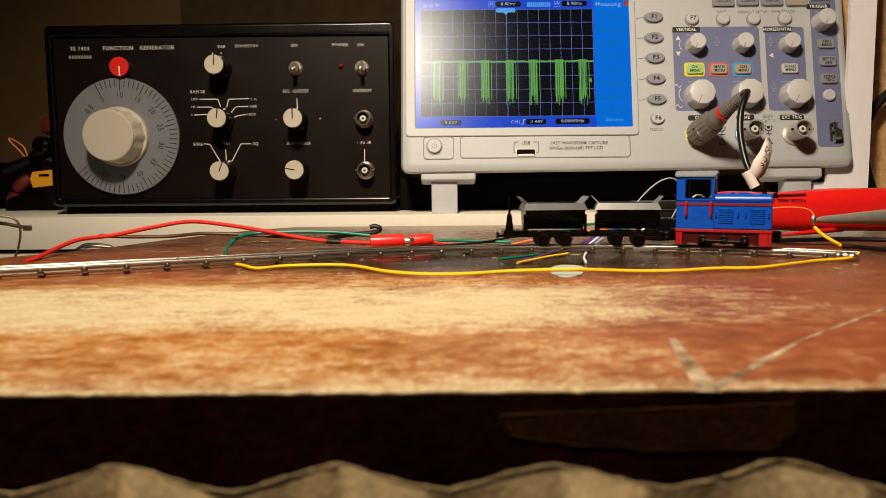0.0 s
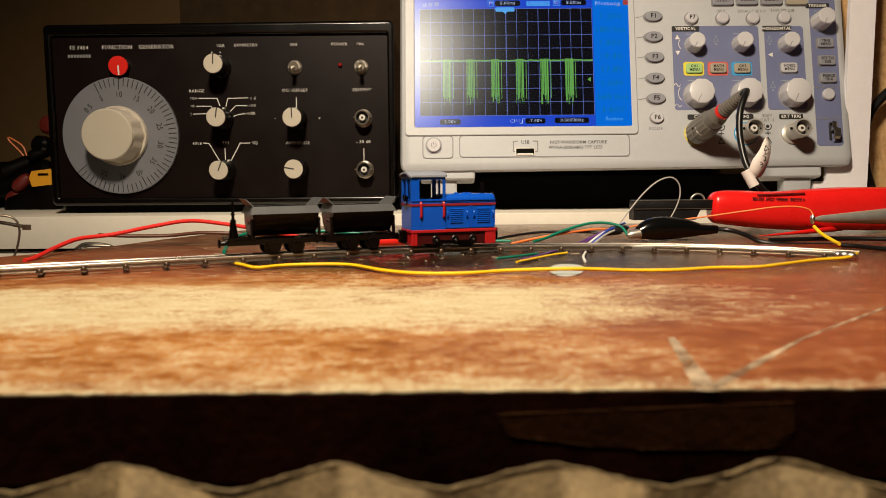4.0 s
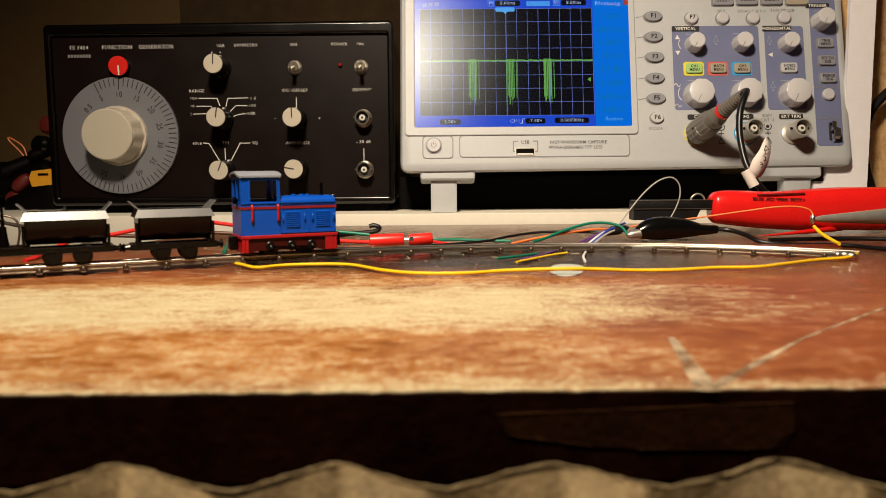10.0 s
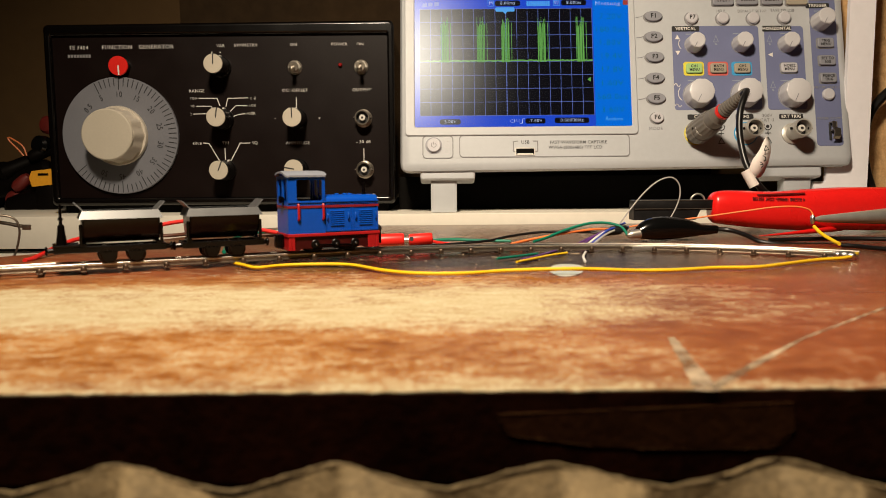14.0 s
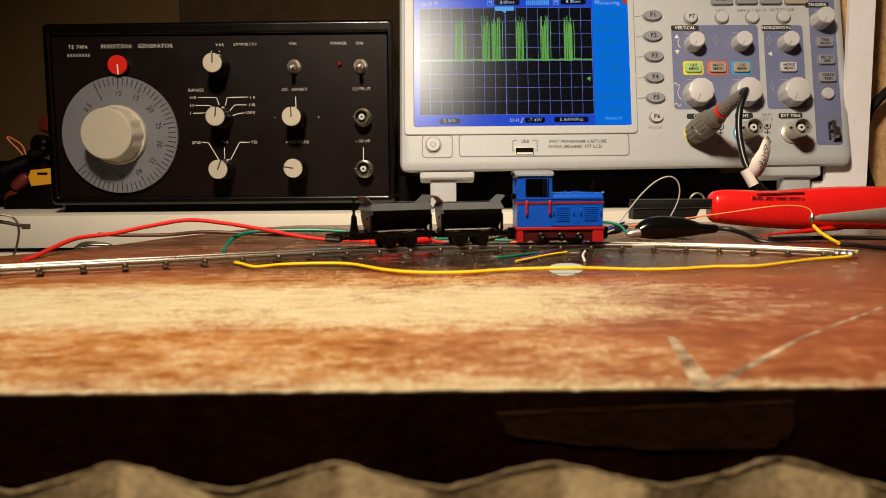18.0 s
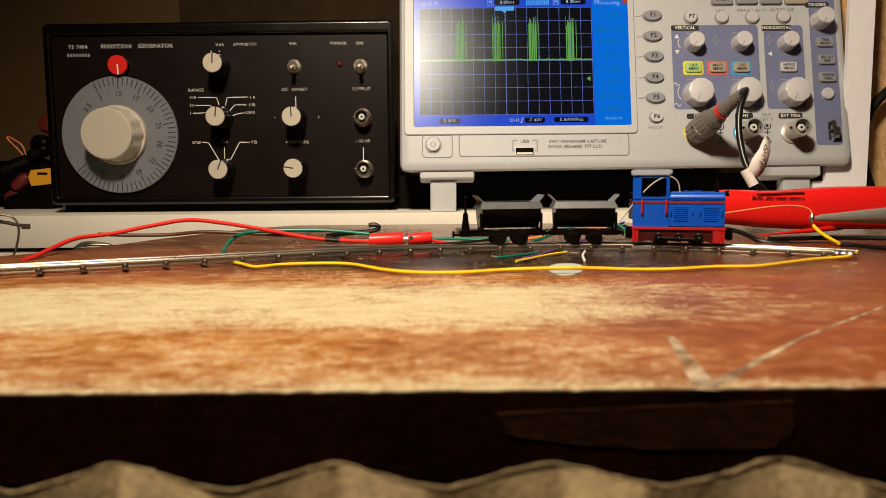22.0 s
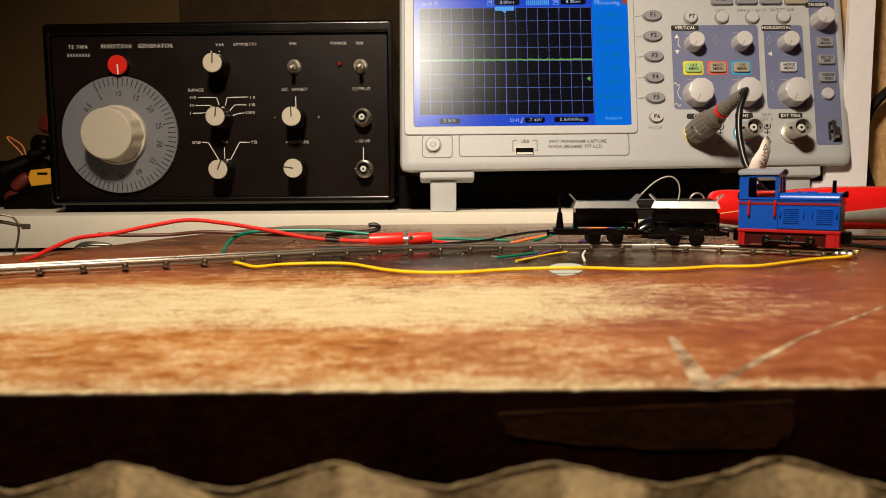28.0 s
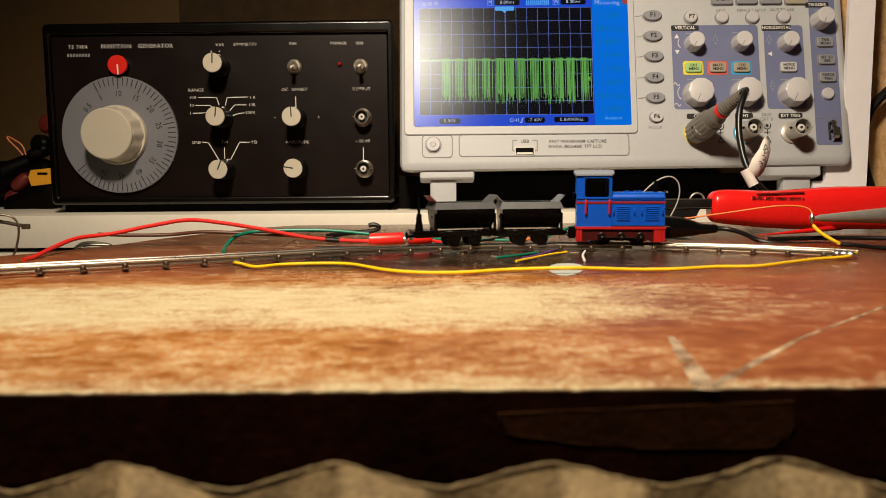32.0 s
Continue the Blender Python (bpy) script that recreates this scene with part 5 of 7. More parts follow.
def locomotive():
    """Small diesel: cab at the rear, long hood in front, red frame."""
    L = thing("toy_locomotive", "blue model diesel locomotive with red frame and stripe", "toy locomotive", pose(0, 0, 0))
    hw = 0.0088
    x0, x1 = -0.0218, 0.0218
    xc = -0.0044
    # frame
    bm = bmesh.new()
    box(bm, x0 - 0.0004, x1 + 0.0004, -hw - 0.0003, hw + 0.0003, 0.0094, 0.0108, 0.0002, 1)
    part("footplate", bm, LOCO_RED, L, "red footplate")
    for xa, xb in ((x0, x0 + 0.0016), (x1 - 0.0016, x1)):
        bm = bmesh.new()
        box(bm, xa, xb, -hw, hw, 0.0036, 0.0095, 0.0003, 1)
        part("buffer_beam", bm, LOCO_RED, L, "red buffer beam")
    for k in (-1, 1):
        y = k * (hw - 0.0012)
        bm = bmesh.new()
        slab(bm, [(x0 + 0.0016, 0.0036), (x0 + 0.0052, 0.0036), (x0 + 0.0058, 0.0044), (x1 - 0.0085, 0.0044), (x1 - 0.0066, 0.0036), (x1 - 0.0016, 0.0036),
                  (x1 - 0.0016, 0.0095), (x0 + 0.0016, 0.0095)], y - 0.0005, y + 0.0005)
        part("side_frame", bm, FRAME_RED, L, "dark red side frame", smooth=False)
        for xa, xb in ((x0 + 0.0016, x0 + 0.0030), (x1 - 0.0056, x1 - 0.0016)):
            bm = bmesh.new()
            ya, yb = sorted((k * (hw - 0.0012), k * hw))
            box(bm, xa, xb, ya, yb, 0.0036, 0.0095, 0.0002, 1)
            part("corner_post", bm, LOCO_RED, L, "red corner post")
        for xx in (-0.0092, 0.0005, 0.0098):
            bm = bmesh.new()
            yy = k * (hw - 0.0004)
            lathe(bm, (xx, y, 0.0060), (0, k, 0), [(0, 0.0021), (0.0006, 0.0021), (0.0009, 0.0017)], 16)
            lathe(bm, (xx + 0.0003, yy - k * 0.0002, 0.0056), (0, k, 0), [(0, 0.0010), (0.0009, 0.0009), (0.0012, 0.0005)], 12)
            box_ob = part("axle_box", bm, DARK_GLOSS, L, "glossy black axle box")
            bm = bmesh.new()
            lathe(bm, (xx + 0.0003, yy + k * 0.0009, 0.0056), (0, k, 0), [(0, 0.0004), (0.0003, 0.00035), (0.0004, 0.0001)], 8)
            part("axle_cap", bm, SLEEPER, box_ob, "dull brass axle cap")
        bm = bmesh.new()
        rod(bm, (-0.0080, k * (hw - 0.0001), 0.0058), (0.0080, k * (hw - 0.0001), 0.0054), 0.00035, seg=8)
        part("coupling_rod", bm, SKIP_BLACK, L, "black coupling rod")
    bm = bmesh.new()
    box(bm, x0 + 0.003, x1 - 0.003, -0.0030, 0.0030, 0.0040, 0.0094, 0.0004)
    part("gearbox", bm, SKIP_BLACK, L, "black gear box")
    for x in (-0.0080, 0.0080):
        wheelset(L, x, 0.0035)
    # cab with open windows
    zc0, zs, zt = 0.0108, 0.0252, 0.0362
    for k in (-1, 1):
        bm = bmesh.new()
        y0, y1 = k * hw, k * (hw - 0.0008)
        ring_plate(bm, rounded(x0, xc, zc0, zt, 0.0004, 3), rounded(x0 + 0.0040, xc - 0.0013, zs, zt - 0.0014, 0.0008, 3), y0, y1)
        part("cab_side", bm, LOCO_BLUE, L, "blue cab side with an open window")
        bm = bmesh.new()
        ring_plate(bm, rounded(x0 + 0.0036, xc - 0.0009, zs - 0.0004, zt - 0.0010, 0.0009, 3), rounded(x0 + 0.0041, xc - 0.0014, zs + 0.0001, zt - 0.0015, 0.0008, 3), y0 + k * 0.0002, y0)
        part("window_frame", bm, LOCO_BLUE, L)
        for xx in (x0 + 0.0047, xc - 0.0012):
            bm = bmesh.new()
            tube(bm, [(xx, k * hw, 0.0236), (xx, k * (hw + 0.0009), 0.0232), (xx, k * (hw + 0.0010), 0.0200), (xx, k * (hw + 0.0009), 0.0172), (xx, k * hw, 0.0168)], 0.0006, 8, 3)
            part("handrail", bm, LOCO_RED, L, "red grab rail")
        bm = bmesh.new()
        box(bm, x0 - 0.0001, xc, min(k * hw, k * (hw + 0.00025)), max(k * hw, k * (hw + 0.00025)), 0.0220, 0.0231)
        part("stripe", bm, STRIPE_RED, L, "dark red lining stripe")
        bm = bmesh.new()
        box(bm, x0 - 0.0001, xc, min(k * hw, k * (hw + 0.0004)), max(k * hw, k * (hw + 0.0004)), 0.0243, 0.0250, 0.0001, 1)
        part("waist_bead", bm, LOCO_BLUE, L)
    for xa in (x0, xc - 0.0008):
        bm = bmesh.new()
        box(bm, xa, xa + 0.0008, -hw + 0.0008, hw - 0.0008, zc0, zs)
        for y in (-hw + 0.0008, -0.0008, hw - 0.0024):
            box(bm, xa, xa + 0.0008, y, y + 0.0016, zs, zt - 0.0012)
        box(bm, xa, xa + 0.0008, -hw + 0.0008, hw - 0.0008, zt - 0.0014, zt)
        part("cab_end", bm, LOCO_BLUE, L, "blue cab end with two windows", smooth=False)
    bm = bmesh.new()
    box(bm, x0 - 0.00025, x0, -hw, hw, 0.0220, 0.0231)
    part("stripe", bm, STRIPE_RED, L, "dark red lining stripe")
    # roof: a thin shallow arch with rounded corners
    bm = bmesh.new()
    rw, xa, xb = hw + 0.0009, x0 - 0.0011, xc + 0.0012
    grid = []
    for i in range(17):
        f = i / 8 - 1
        inset = 0.0012 * max(0.0, abs(f) - 0.75) ** 2 * 16
        row = []
        for j, x in enumerate((xa + inset, xa + 0.0016, xb - 0.0016, xb - inset)):
            droop = 0.00025 if j in (0, 3) else 0.0
            row.append((x, rw * f, 0.0364 + 0.0019 * (1 - f * f) - droop))
        grid.append(row)
    top = [[bm.verts.new((x, y, z + 0.00035)) for x, y, z in row] for row in grid]
    low = [[bm.verts.new((x, y, z - 0.00045)) for x, y, z in row] for row in grid]
    for i in range(16):
        for j in range(3):
            bm.faces.new((top[i][j], top[i][j + 1], top[i + 1][j + 1], top[i + 1][j]))
            bm.faces.new((low[i][j], low[i + 1][j], low[i + 1][j + 1], low[i][j + 1]))
    for i in range(16):
        for j in (0, 3):
            bm.faces.new((top[i][j], top[i + 1][j], low[i + 1][j], low[i][j]))
    for j in range(3):
        for i in (0, 16):
            bm.faces.new((top[i][j], top[i][j + 1], low[i][j + 1], low[i][j]))
    part("roof", bm, ROOF_GREY, L, "light grey arched cab roof")
    # hood
    zh = 0.0275
    bm = bmesh.new()
    prof = [(-hw + 0.0004, zc0), (hw - 0.0004, zc0), (hw - 0.0004, zh - 0.0034)]
    for i in range(7):
        a = radians(90 * i / 6)
        prof.append((hw - 0.0034 + 0.0030 * math.cos(a), zh - 0.0030 + 0.0030 * math.sin(a)))
    for i in range(7):
        a = radians(90 + 90 * i / 6)
        prof.append((-hw + 0.0034 + 0.0030 * math.cos(a), zh - 0.0030 + 0.0030 * math.sin(a)))
    slab(bm, prof, xc, x1 - 0.0002, "yz")
    hood = part("hood", bm, LOCO_BLUE, L, "blue engine hood")
    mod = hood.modifiers.new("round", "BEVEL")
    mod.width, mod.segments, mod.limit_method = 0.0006, 2, "ANGLE"
    for k in (-1, 1):
        y = k * (hw - 0.0004)
        bm = bmesh.new()
        box(bm, xc, x1, min(y, y + k * 0.0003), max(y, y + k * 0.0004), 0.0220, 0.0231)
        part("stripe", bm, STRIPE_RED, L, "dark red lining stripe")
        bm = bmesh.new()
        box(bm, xc, x1 - 0.0002, min(y, y + k * 0.0006), max(y, y + k * 0.0006), 0.0244, 0.0250, 0.0001, 1)
        part("hood_bead", bm, LOCO_BLUE, hood)
        for xa, xb in ((-0.0042, 0.0082), (0.0088, 0.0214)):
            bm = bmesh.new()
            ring_plate(bm, rounded(xa, xb, 0.0113, 0.0242, 0.0004, 2), rounded(xa + 0.0005, xb - 0.0005, 0.0120, 0.0237, 0.0004, 2), y, y + k * 0.00025)
            part("door_seam", bm, LOCO_BLUE, hood)
        for xa in (-0.0020, 0.0120):
            for i in range(8):
                z = 0.0138 + i * 0.00090
                bm = bmesh.new()
                slab(bm, [(y, z), (y + k * 0.00045, z + 0.0001), (y + k * 0.00045, z + 0.0003), (y, z + 0.00062)], xa, xa + 0.0065, "yz")
                part("louvre", bm, LOCO_BLUE, hood, smooth=False)
        for xx in (-0.0034, 0.0066, 0.0102, 0.0202):
            bm = bmesh.new()
            tube(bm, [(xx, y, 0.0164), (xx, y + k * 0.0007, 0.0169), (xx, y + k * 0.0008, 0.0179), (xx, y + k * 0.0007, 0.0189), (xx, y, 0.0194)], 0.00032, 8, 3)
            part("door_handle", bm, LOCO_BLUE, hood)
    for xx in (0.0035, 0.0075, 0.0100):
        bm = bmesh.new()
        lathe(bm, (xx, -0.002, zh - 0.0002), (0, 0, 1), [(0, 0.0012), (0.0006, 0.0012), (0.0009, 0.0008)], 14)
        part("filler_cap", bm, LOCO_BLUE, hood)
    bm = bmesh.new()
    lathe(bm, (0.0178, 0.0, zh - 0.0003), (0, 0, 1), [(0, 0.0012), (0.0007, 0.0012), (0.0008, 0.0009), (0.0042, 0.0009), (0.0060, 0.0008)], 14)
    part("exhaust", bm, SKIP_BLACK, L, "black exhaust stack")
    bm = bmesh.new()
    lathe(bm, (x1 - 0.0004, 0.0, 0.0268), (1, 0, 0), [(0, 0.0008), (0.0012, 0.0014), (0.0022, 0.0016), (0.0022, 0.0012), (0.0016, 0.0008)], 16)
    part("headlamp", bm, SKIP_BLACK, L, "black headlamp")
    bm = bmesh.new()
    lathe(bm, (x0 + 0.0002, -0.0022, 0.0258), (-1, 0, 0), [(0, 0.0009), (0.0010, 0.0015), (0.0021, 0.0017), (0.0021, 0.0013), (0.0015, 0.0008)], 16)
    box(bm, x0 - 0.0006, x0 + 0.0001, -0.0026, -0.0018, 0.0222, 0.0250)
    part("rear_lamp", bm, SKIP_BLACK, L, "black rear lamp on the cab")
    for sx, base in ((-1, x0), (1, x1)):
        bm = bmesh.new()
        a, b = sorted((base, base + sx * 0.0040))
        box(bm, a, b, -0.0022, 0.0022, 0.0048, 0.0102, 0.0008)
        for i in range(3):
            xa = base + sx * (0.0012 + 0.0010 * i)
            box(bm, xa - 0.0003, xa + 0.0003, -0.0028, 0.0028, 0.0046, 0.0104, 0.0002, 1)
        part("buffer_coupling", bm, SKIP_BLACK, L, "black block coupling")
    bm = bmesh.new()
    box(bm, x0 + 0.0024, xc - 0.0024, -hw + 0.0024, hw - 0.0024, zc0, 0.0248, 0.0008)
    part("cab_interior", bm, SKIP_BLACK, L, "dark cab interior block")
    refit(L, 0.945, 0.97, ((0.0, 0.001), (0.0036, 0.0046), (0.0108, 0.0119), (0.02255, 0.0233), (0.0362, 0.0362), (0.05, 0.05)))
    return L


def tipper(platform):
    """Round-bottomed skip on a low frame."""
    W = thing("tipper_wagon", "black model tipper wagon with a grey-rimmed skip" + (" and a brake platform" if platform else ""), "toy wagon", pose(0, 0, 0), group="tipper wagons")
    hl = 0.0152
    rear = -0.0262 if platform else -0.0180
    bm = bmesh.new()
    for k in (-1, 1):
        y0, y1 = sorted((k * 0.0042, k * 0.0056))
        box(bm, rear, 0.0180, y0, y1, 0.0078, 0.0104, 0.0003, 1)
    for x in (rear, -0.0075, 0.0075, 0.0166):
        box(bm, x, x + 0.0014, -0.0043, 0.0043, 0.0080, 0.0102)
    part("frame", bm, SKIP_BLACK, W, "black channel frame", smooth=False)
    for x in (-0.0053, 0.0053):
        wheelset(W, x, 0.0030)
        for k in (-1, 1):
            bm = bmesh.new()
            y0, y1 = sorted((k * 0.0058, k * 0.0069))
            slab(bm, [(x - 0.0034, 0.0079), (x - 0.0022, 0.0046), (x - 0.0010, 0.0040), (x + 0.0010, 0.0040), (x + 0.0022, 0.0046), (x + 0.0034, 0.0079)], y0, y1)
            part("axle_guard", bm, SKIP_BLACK, W, smooth=False)
    # skip
    bowl = [(0.0088 * math.sin(radians(a)), 0.0213 - 0.0099 * math.cos(radians(a))) for a in range(-88, 89, 16)]
    lower = bowl + [(p[0] * 0.92, p[1] + 0.0008) for p in reversed(bowl)]
    bm = bmesh.new()
    slab(bm, lower, -hl, hl, "yz")
    skip = part("skip", bm, SKIP_BLACK, W, "black rounded skip body")
    # grey rim: four boards leaning inwards, hipped at the corners
    for k in (-1, 1):
        bm = bmesh.new()
        o = [(-0.0165, k * 0.0092, 0.0211), (0.0165, k * 0.0092, 0.0211), (0.0150, k * 0.0073, 0.0243), (-0.0150, k * 0.0073, 0.0243)]
        a = [bm.verts.new(p) for p in o]
        b = [bm.verts.new((p[0] * 0.97, p[1] - k * 0.0007, p[2] - 0.0001)) for p in o]
        bm.faces.new(a)
        bm.faces.new(list(reversed(b)))
        for i in range(4):
            bm.faces.new((a[i], a[(i + 1) % 4], b[(i + 1) % 4], b[i]))
        part("rim_board", bm, SKIP_GREY, skip, "grey sloping rim board", smooth=False)
    for sx in (-1, 1):
        x = sx * hl
        bm = bmesh.new()
        slab(bm, bowl, x - sx * 0.0008, x, "yz")
        part("end_plate", bm, SKIP_BLACK, skip, smooth=False)
        for nm, pts in (("rim_end", [(sx * 0.0165, -0.0091, 0.0211), (sx * 0.0165, 0.0091, 0.0211), (sx * 0.0150, 0.0073, 0.0243), (sx * 0.0150, -0.0073, 0.0243)]),
                        ("end_flap", [(sx * 0.0143, -0.0073, 0.0238), (sx * 0.0143, 0.0073, 0.0238), (sx * 0.0180, 0.0060, 0.0274), (sx * 0.0180, -0.0060, 0.0274)])):
            bm = bmesh.new()
            a = [bm.verts.new(p) for p in pts]
            b = [bm.verts.new((p[0] - sx * 0.0006, p[1], p[2])) for p in pts]
            bm.faces.new(a)
            bm.faces.new(list(reversed(b)))
            for i in range(4):
                bm.faces.new((a[i], a[(i + 1) % 4], b[(i + 1) % 4], b[i]))
            part(nm, bm, SKIP_GREY, skip, "grey outward-leaning end flap" if nm == "end_flap" else "grey rim end", smooth=False)
        # trestle under the skip
        bm = bmesh.new()
        for k in (-1, 1):
            tube(bm, [(x - sx * 0.0004, k * 0.0050, 0.0100), (x - sx * 0.0010, k * 0.0030, 0.0140), (x - sx * 0.0004, k * 0.0008, 0.0175)], 0.0008, 6, 3)
        box(bm, x - sx * 0.0006 - 0.0009, x - sx * 0.0006 + 0.0009, -0.0056, 0.0056, 0.0098, 0.0112)
        part("trestle", bm, SKIP_BLACK, W, "black trestle bracket")
        bm = bmesh.new()
        box(bm, x + sx * 0.0006 - 0.0006, x + sx * 0.0006 + 0.0006, -0.0075, -0.0060, 0.0104, 0.0190, 0.0002, 1)
        part("latch", bm, SKIP_BLACK, W, "upright skip latch")
        bm = bmesh.new()
        e = 0.0180 if sx > 0 else rear
        rod(bm, (e, 0, 0.0088), (e + sx * 0.0022, 0, 0.0086), 0.0011, 0.0009, 10)
        lathe(bm, (e + sx * 0.0022, 0, 0.0086), (sx, 0, 0), [(0, 0.0017), (0.0006, 0.0019), (0.0010, 0.0014)], 14)
        part("coupling", bm, SKIP_BLACK, W, "black coupling")
    if platform:
        bm = bmesh.new()
        box(bm, rear - 0.0003, -0.0165, -0.0066, 0.0066, 0.0104, 0.0112, 0.0002, 1)
        part("brake_platform", bm, SKIP_BLACK, W, "black brakeman platform")
        bm = bmesh.new()
        lathe(bm, (rear + 0.0032, -0.0030, 0.0112), (0, 0, 1), [(0, 0.0022), (0.0012, 0.0021), (0.0040, 0.0016), (0.0075, 0.0013), (0.0080, 0.0007), (0.0095, 0.0006), (0.0097, 0.0010), (0.0104, 0.0010), (0.0106, 0.0006), (0.0158, 0.0005)], 12)
        part("brake_post", bm, SKIP_BLACK, W, "black brake post")
    refit(W, 0.925, 0.98, ((0.0, 0.0), (0.0045, 0.0045), (0.0078, 0.0076), (0.0243, 0.0238), (0.05, 0.0495)))
    return W


# arc place of the locomotive's middle, in millimetres, over time
TRAIN = [(0, 70.8), (0.5, 53.4), (1, 35.6), (1.5, 19.5), (2, 2.1), (2.5, -15.7), (3, -31.1), (3.5, -46.3), (4.2, -65.2), (5, -84.2), (5.5, -95.0), (6, -105.6), (6.5, -116.0), (7, -123.9), (7.5, -127.1), (8, -129.9), (8.5, -132.8), (9, -135.8), (9.5, -137.2), (10, -137.2), (11, -137.4), (11.5, -133.0), (12, -129.3), (12.5, -126.1), (13, -123.0), (13.5, -120.6), (14, -117.8), (14.5, -113.1), (15.1, -100.9), (15.8, -79.7), (16.5, -56.1), (17, -39.5), (17.5, -22.7), (18, -6.2), (18.5, 3.2), (19, 11.0), (19.5, 18.6), (20, 26.3), (20.5, 33.6), (21, 39.7), (21.5, 45.2), (22, 50.8), (22.5, 56.3), (23, 61.9), (23.5, 67.3), (24, 72.6), (24.5, 77.8), (25, 83.4), (25.5, 89.1), (26.2, 95.2), (27, 99.2), (27.5, 99.8), (28.5, 99.6), (29, 98.9), (29.5, 91.6), (30, 80.5), (30.5, 66.7), (31, 51.3), (31.5, 37.0), (32, 23.4)]


# millimetres from the locomotive back to each wagon: the couplings' slack closes as it pushes and opens as it pulls
SLACK = [(0, -44.6, -80.0), (2, -43.6, -76.4), (3.5, -44.0, -77.6), (6, -45.5, -83.0), (10, -46.0, -85.3), (14, -46.2, -85.3), (18, -43.9, -79.6), (22, -44.6, -81.2), (28, -45.8, -83.6), (29.2, -45.8, -83.6), (30, -44.8, -80.5), (32, -43.8, -77.0)]


def train_at(t):
    """Metres along the track at t seconds, on a smooth line through TRAIN."""
    for i in range(len(TRAIN) - 1):
        (ta, a), (tb, b) = TRAIN[i], TRAIN[i + 1]
        if t <= tb or i == len(TRAIN) - 2:
            tp, p = TRAIN[max(i - 1, 0)]
            tn, n = TRAIN[min(i + 2, len(TRAIN) - 1)]
            ma = (b - p) / (tb - tp) if tb > tp else 0
            mb = (n - a) / (tn - ta)
            h = tb - ta
            u = (t - ta) / h
            s = (2 * u ** 3 - 3 * u * u + 1) * a + (u ** 3 - 2 * u * u + u) * h * ma + (3 * u * u - 2 * u ** 3) * b + (u ** 3 - u * u) * h * mb
            return s / 1000
    return TRAIN[-1][1] / 1000


def vehicle_pose(s, wheelbase):
    """Both axles stand on the centre line, with some play in the wide western curve."""
    xa, ya, _ = on_track(s - wheelbase / 2)
    xb, yb, _ = on_track(s + wheelbase / 2)
    return pose((xa + xb) / 2, (ya + yb) / 2, lift(s), 0, 0, math.degrees(math.atan2(yb - ya, xb - xa)) + 3.0 * max(0.0, min(1.0, (-s - 0.03) / 0.08)))


# ---------------------------------------------------------------- clutter on the table
WIRE_RED = material("red_wire", (0.66, 0.02, 0.015), 0.4, vary=0.06)
WIRE_GREEN = material("green_wire", (0.0, 0.16, 0.10), 0.4, vary=0.06)
WIRE_BLACK = material("black_wire", (0.005, 0.0045, 0.0045), 0.35, vary=0.1)
WIRE_BROWN = material("brown_wire", (0.09, 0.03, 0.015), 0.4, vary=0.1)
WIRE_YELLOW = material("yellow_wire", (0.82, 0.52, 0.01), 0.42, vary=0.05)
WIRE_ORANGE = material("orange_wire", (0.80, 0.20, 0.05), 0.45, vary=0.05)
WIRE_WHITE = material("white_wire", (0.70, 0.68, 0.64), 0.45, vary=0.05)
WIRE_VIOLET = material("violet_wire", (0.10, 0.03, 0.18), 0.45, vary=0.05)
WIRE_BLUE = material("blue_wire", (0.02, 0.05, 0.35), 0.45, vary=0.05)
WIRE_GREY = material("grey_wire", (0.40, 0.38, 0.36), 0.4, vary=0.05)
GRIP_RED = material("red_dipped_grip", (0.72, 0.012, 0.010), 0.28, vary=0.06, scale=40, coat=0.3)
STEEL_BLACK = material("black_oxide_steel", (0.022, 0.021, 0.021), 0.45, metal=0.7, vary=0.25, scale=150, bump=0.2)
PRINT_RED = material("dark_red_print", (0.16, 0.008, 0.007), 0.5, vary=0.0)
TIN = material("tinned_steel", (0.66, 0.63, 0.58), 0.36, metal=0.75, vary=0.1, scale=150)
SOLDER = material("bright_solder", (0.85, 0.83, 0.80), 0.3, metal=1.0, vary=0.1, scale=400, bump=0.4)
WAX = material("pale_paint_spot", (0.40, 0.43, 0.40), 0.5, vary=0.12, scale=250, bump=0.3)
GREY_BOOT = material("grey_probe_plastic", (0.15, 0.136, 0.118), 0.42, vary=0.08, scale=80)
PAPER = material("white_label_paper", (0.72, 0.66, 0.62), 0.6, vary=0.05)
AMBER = material("amber_connector", (0.78, 0.36, 0.02), 0.45, vary=0.1)
TOOL_DARK = material("dark_tool_plastic", (0.0025, 0.0016, 0.0013), 0.55, spec=0.06, vary=0.3, scale=60)
DIM_RED = material("dull_red_plastic", (0.13, 0.012, 0.009), 0.5, vary=0.2, scale=60)


def wire(name, label, points, r, mat, category="wire", group=""):
    bm = bmesh.new()
    tube(bm, points, r, 10, 6)
    return single(name, bm, mat, label, category, group=group)


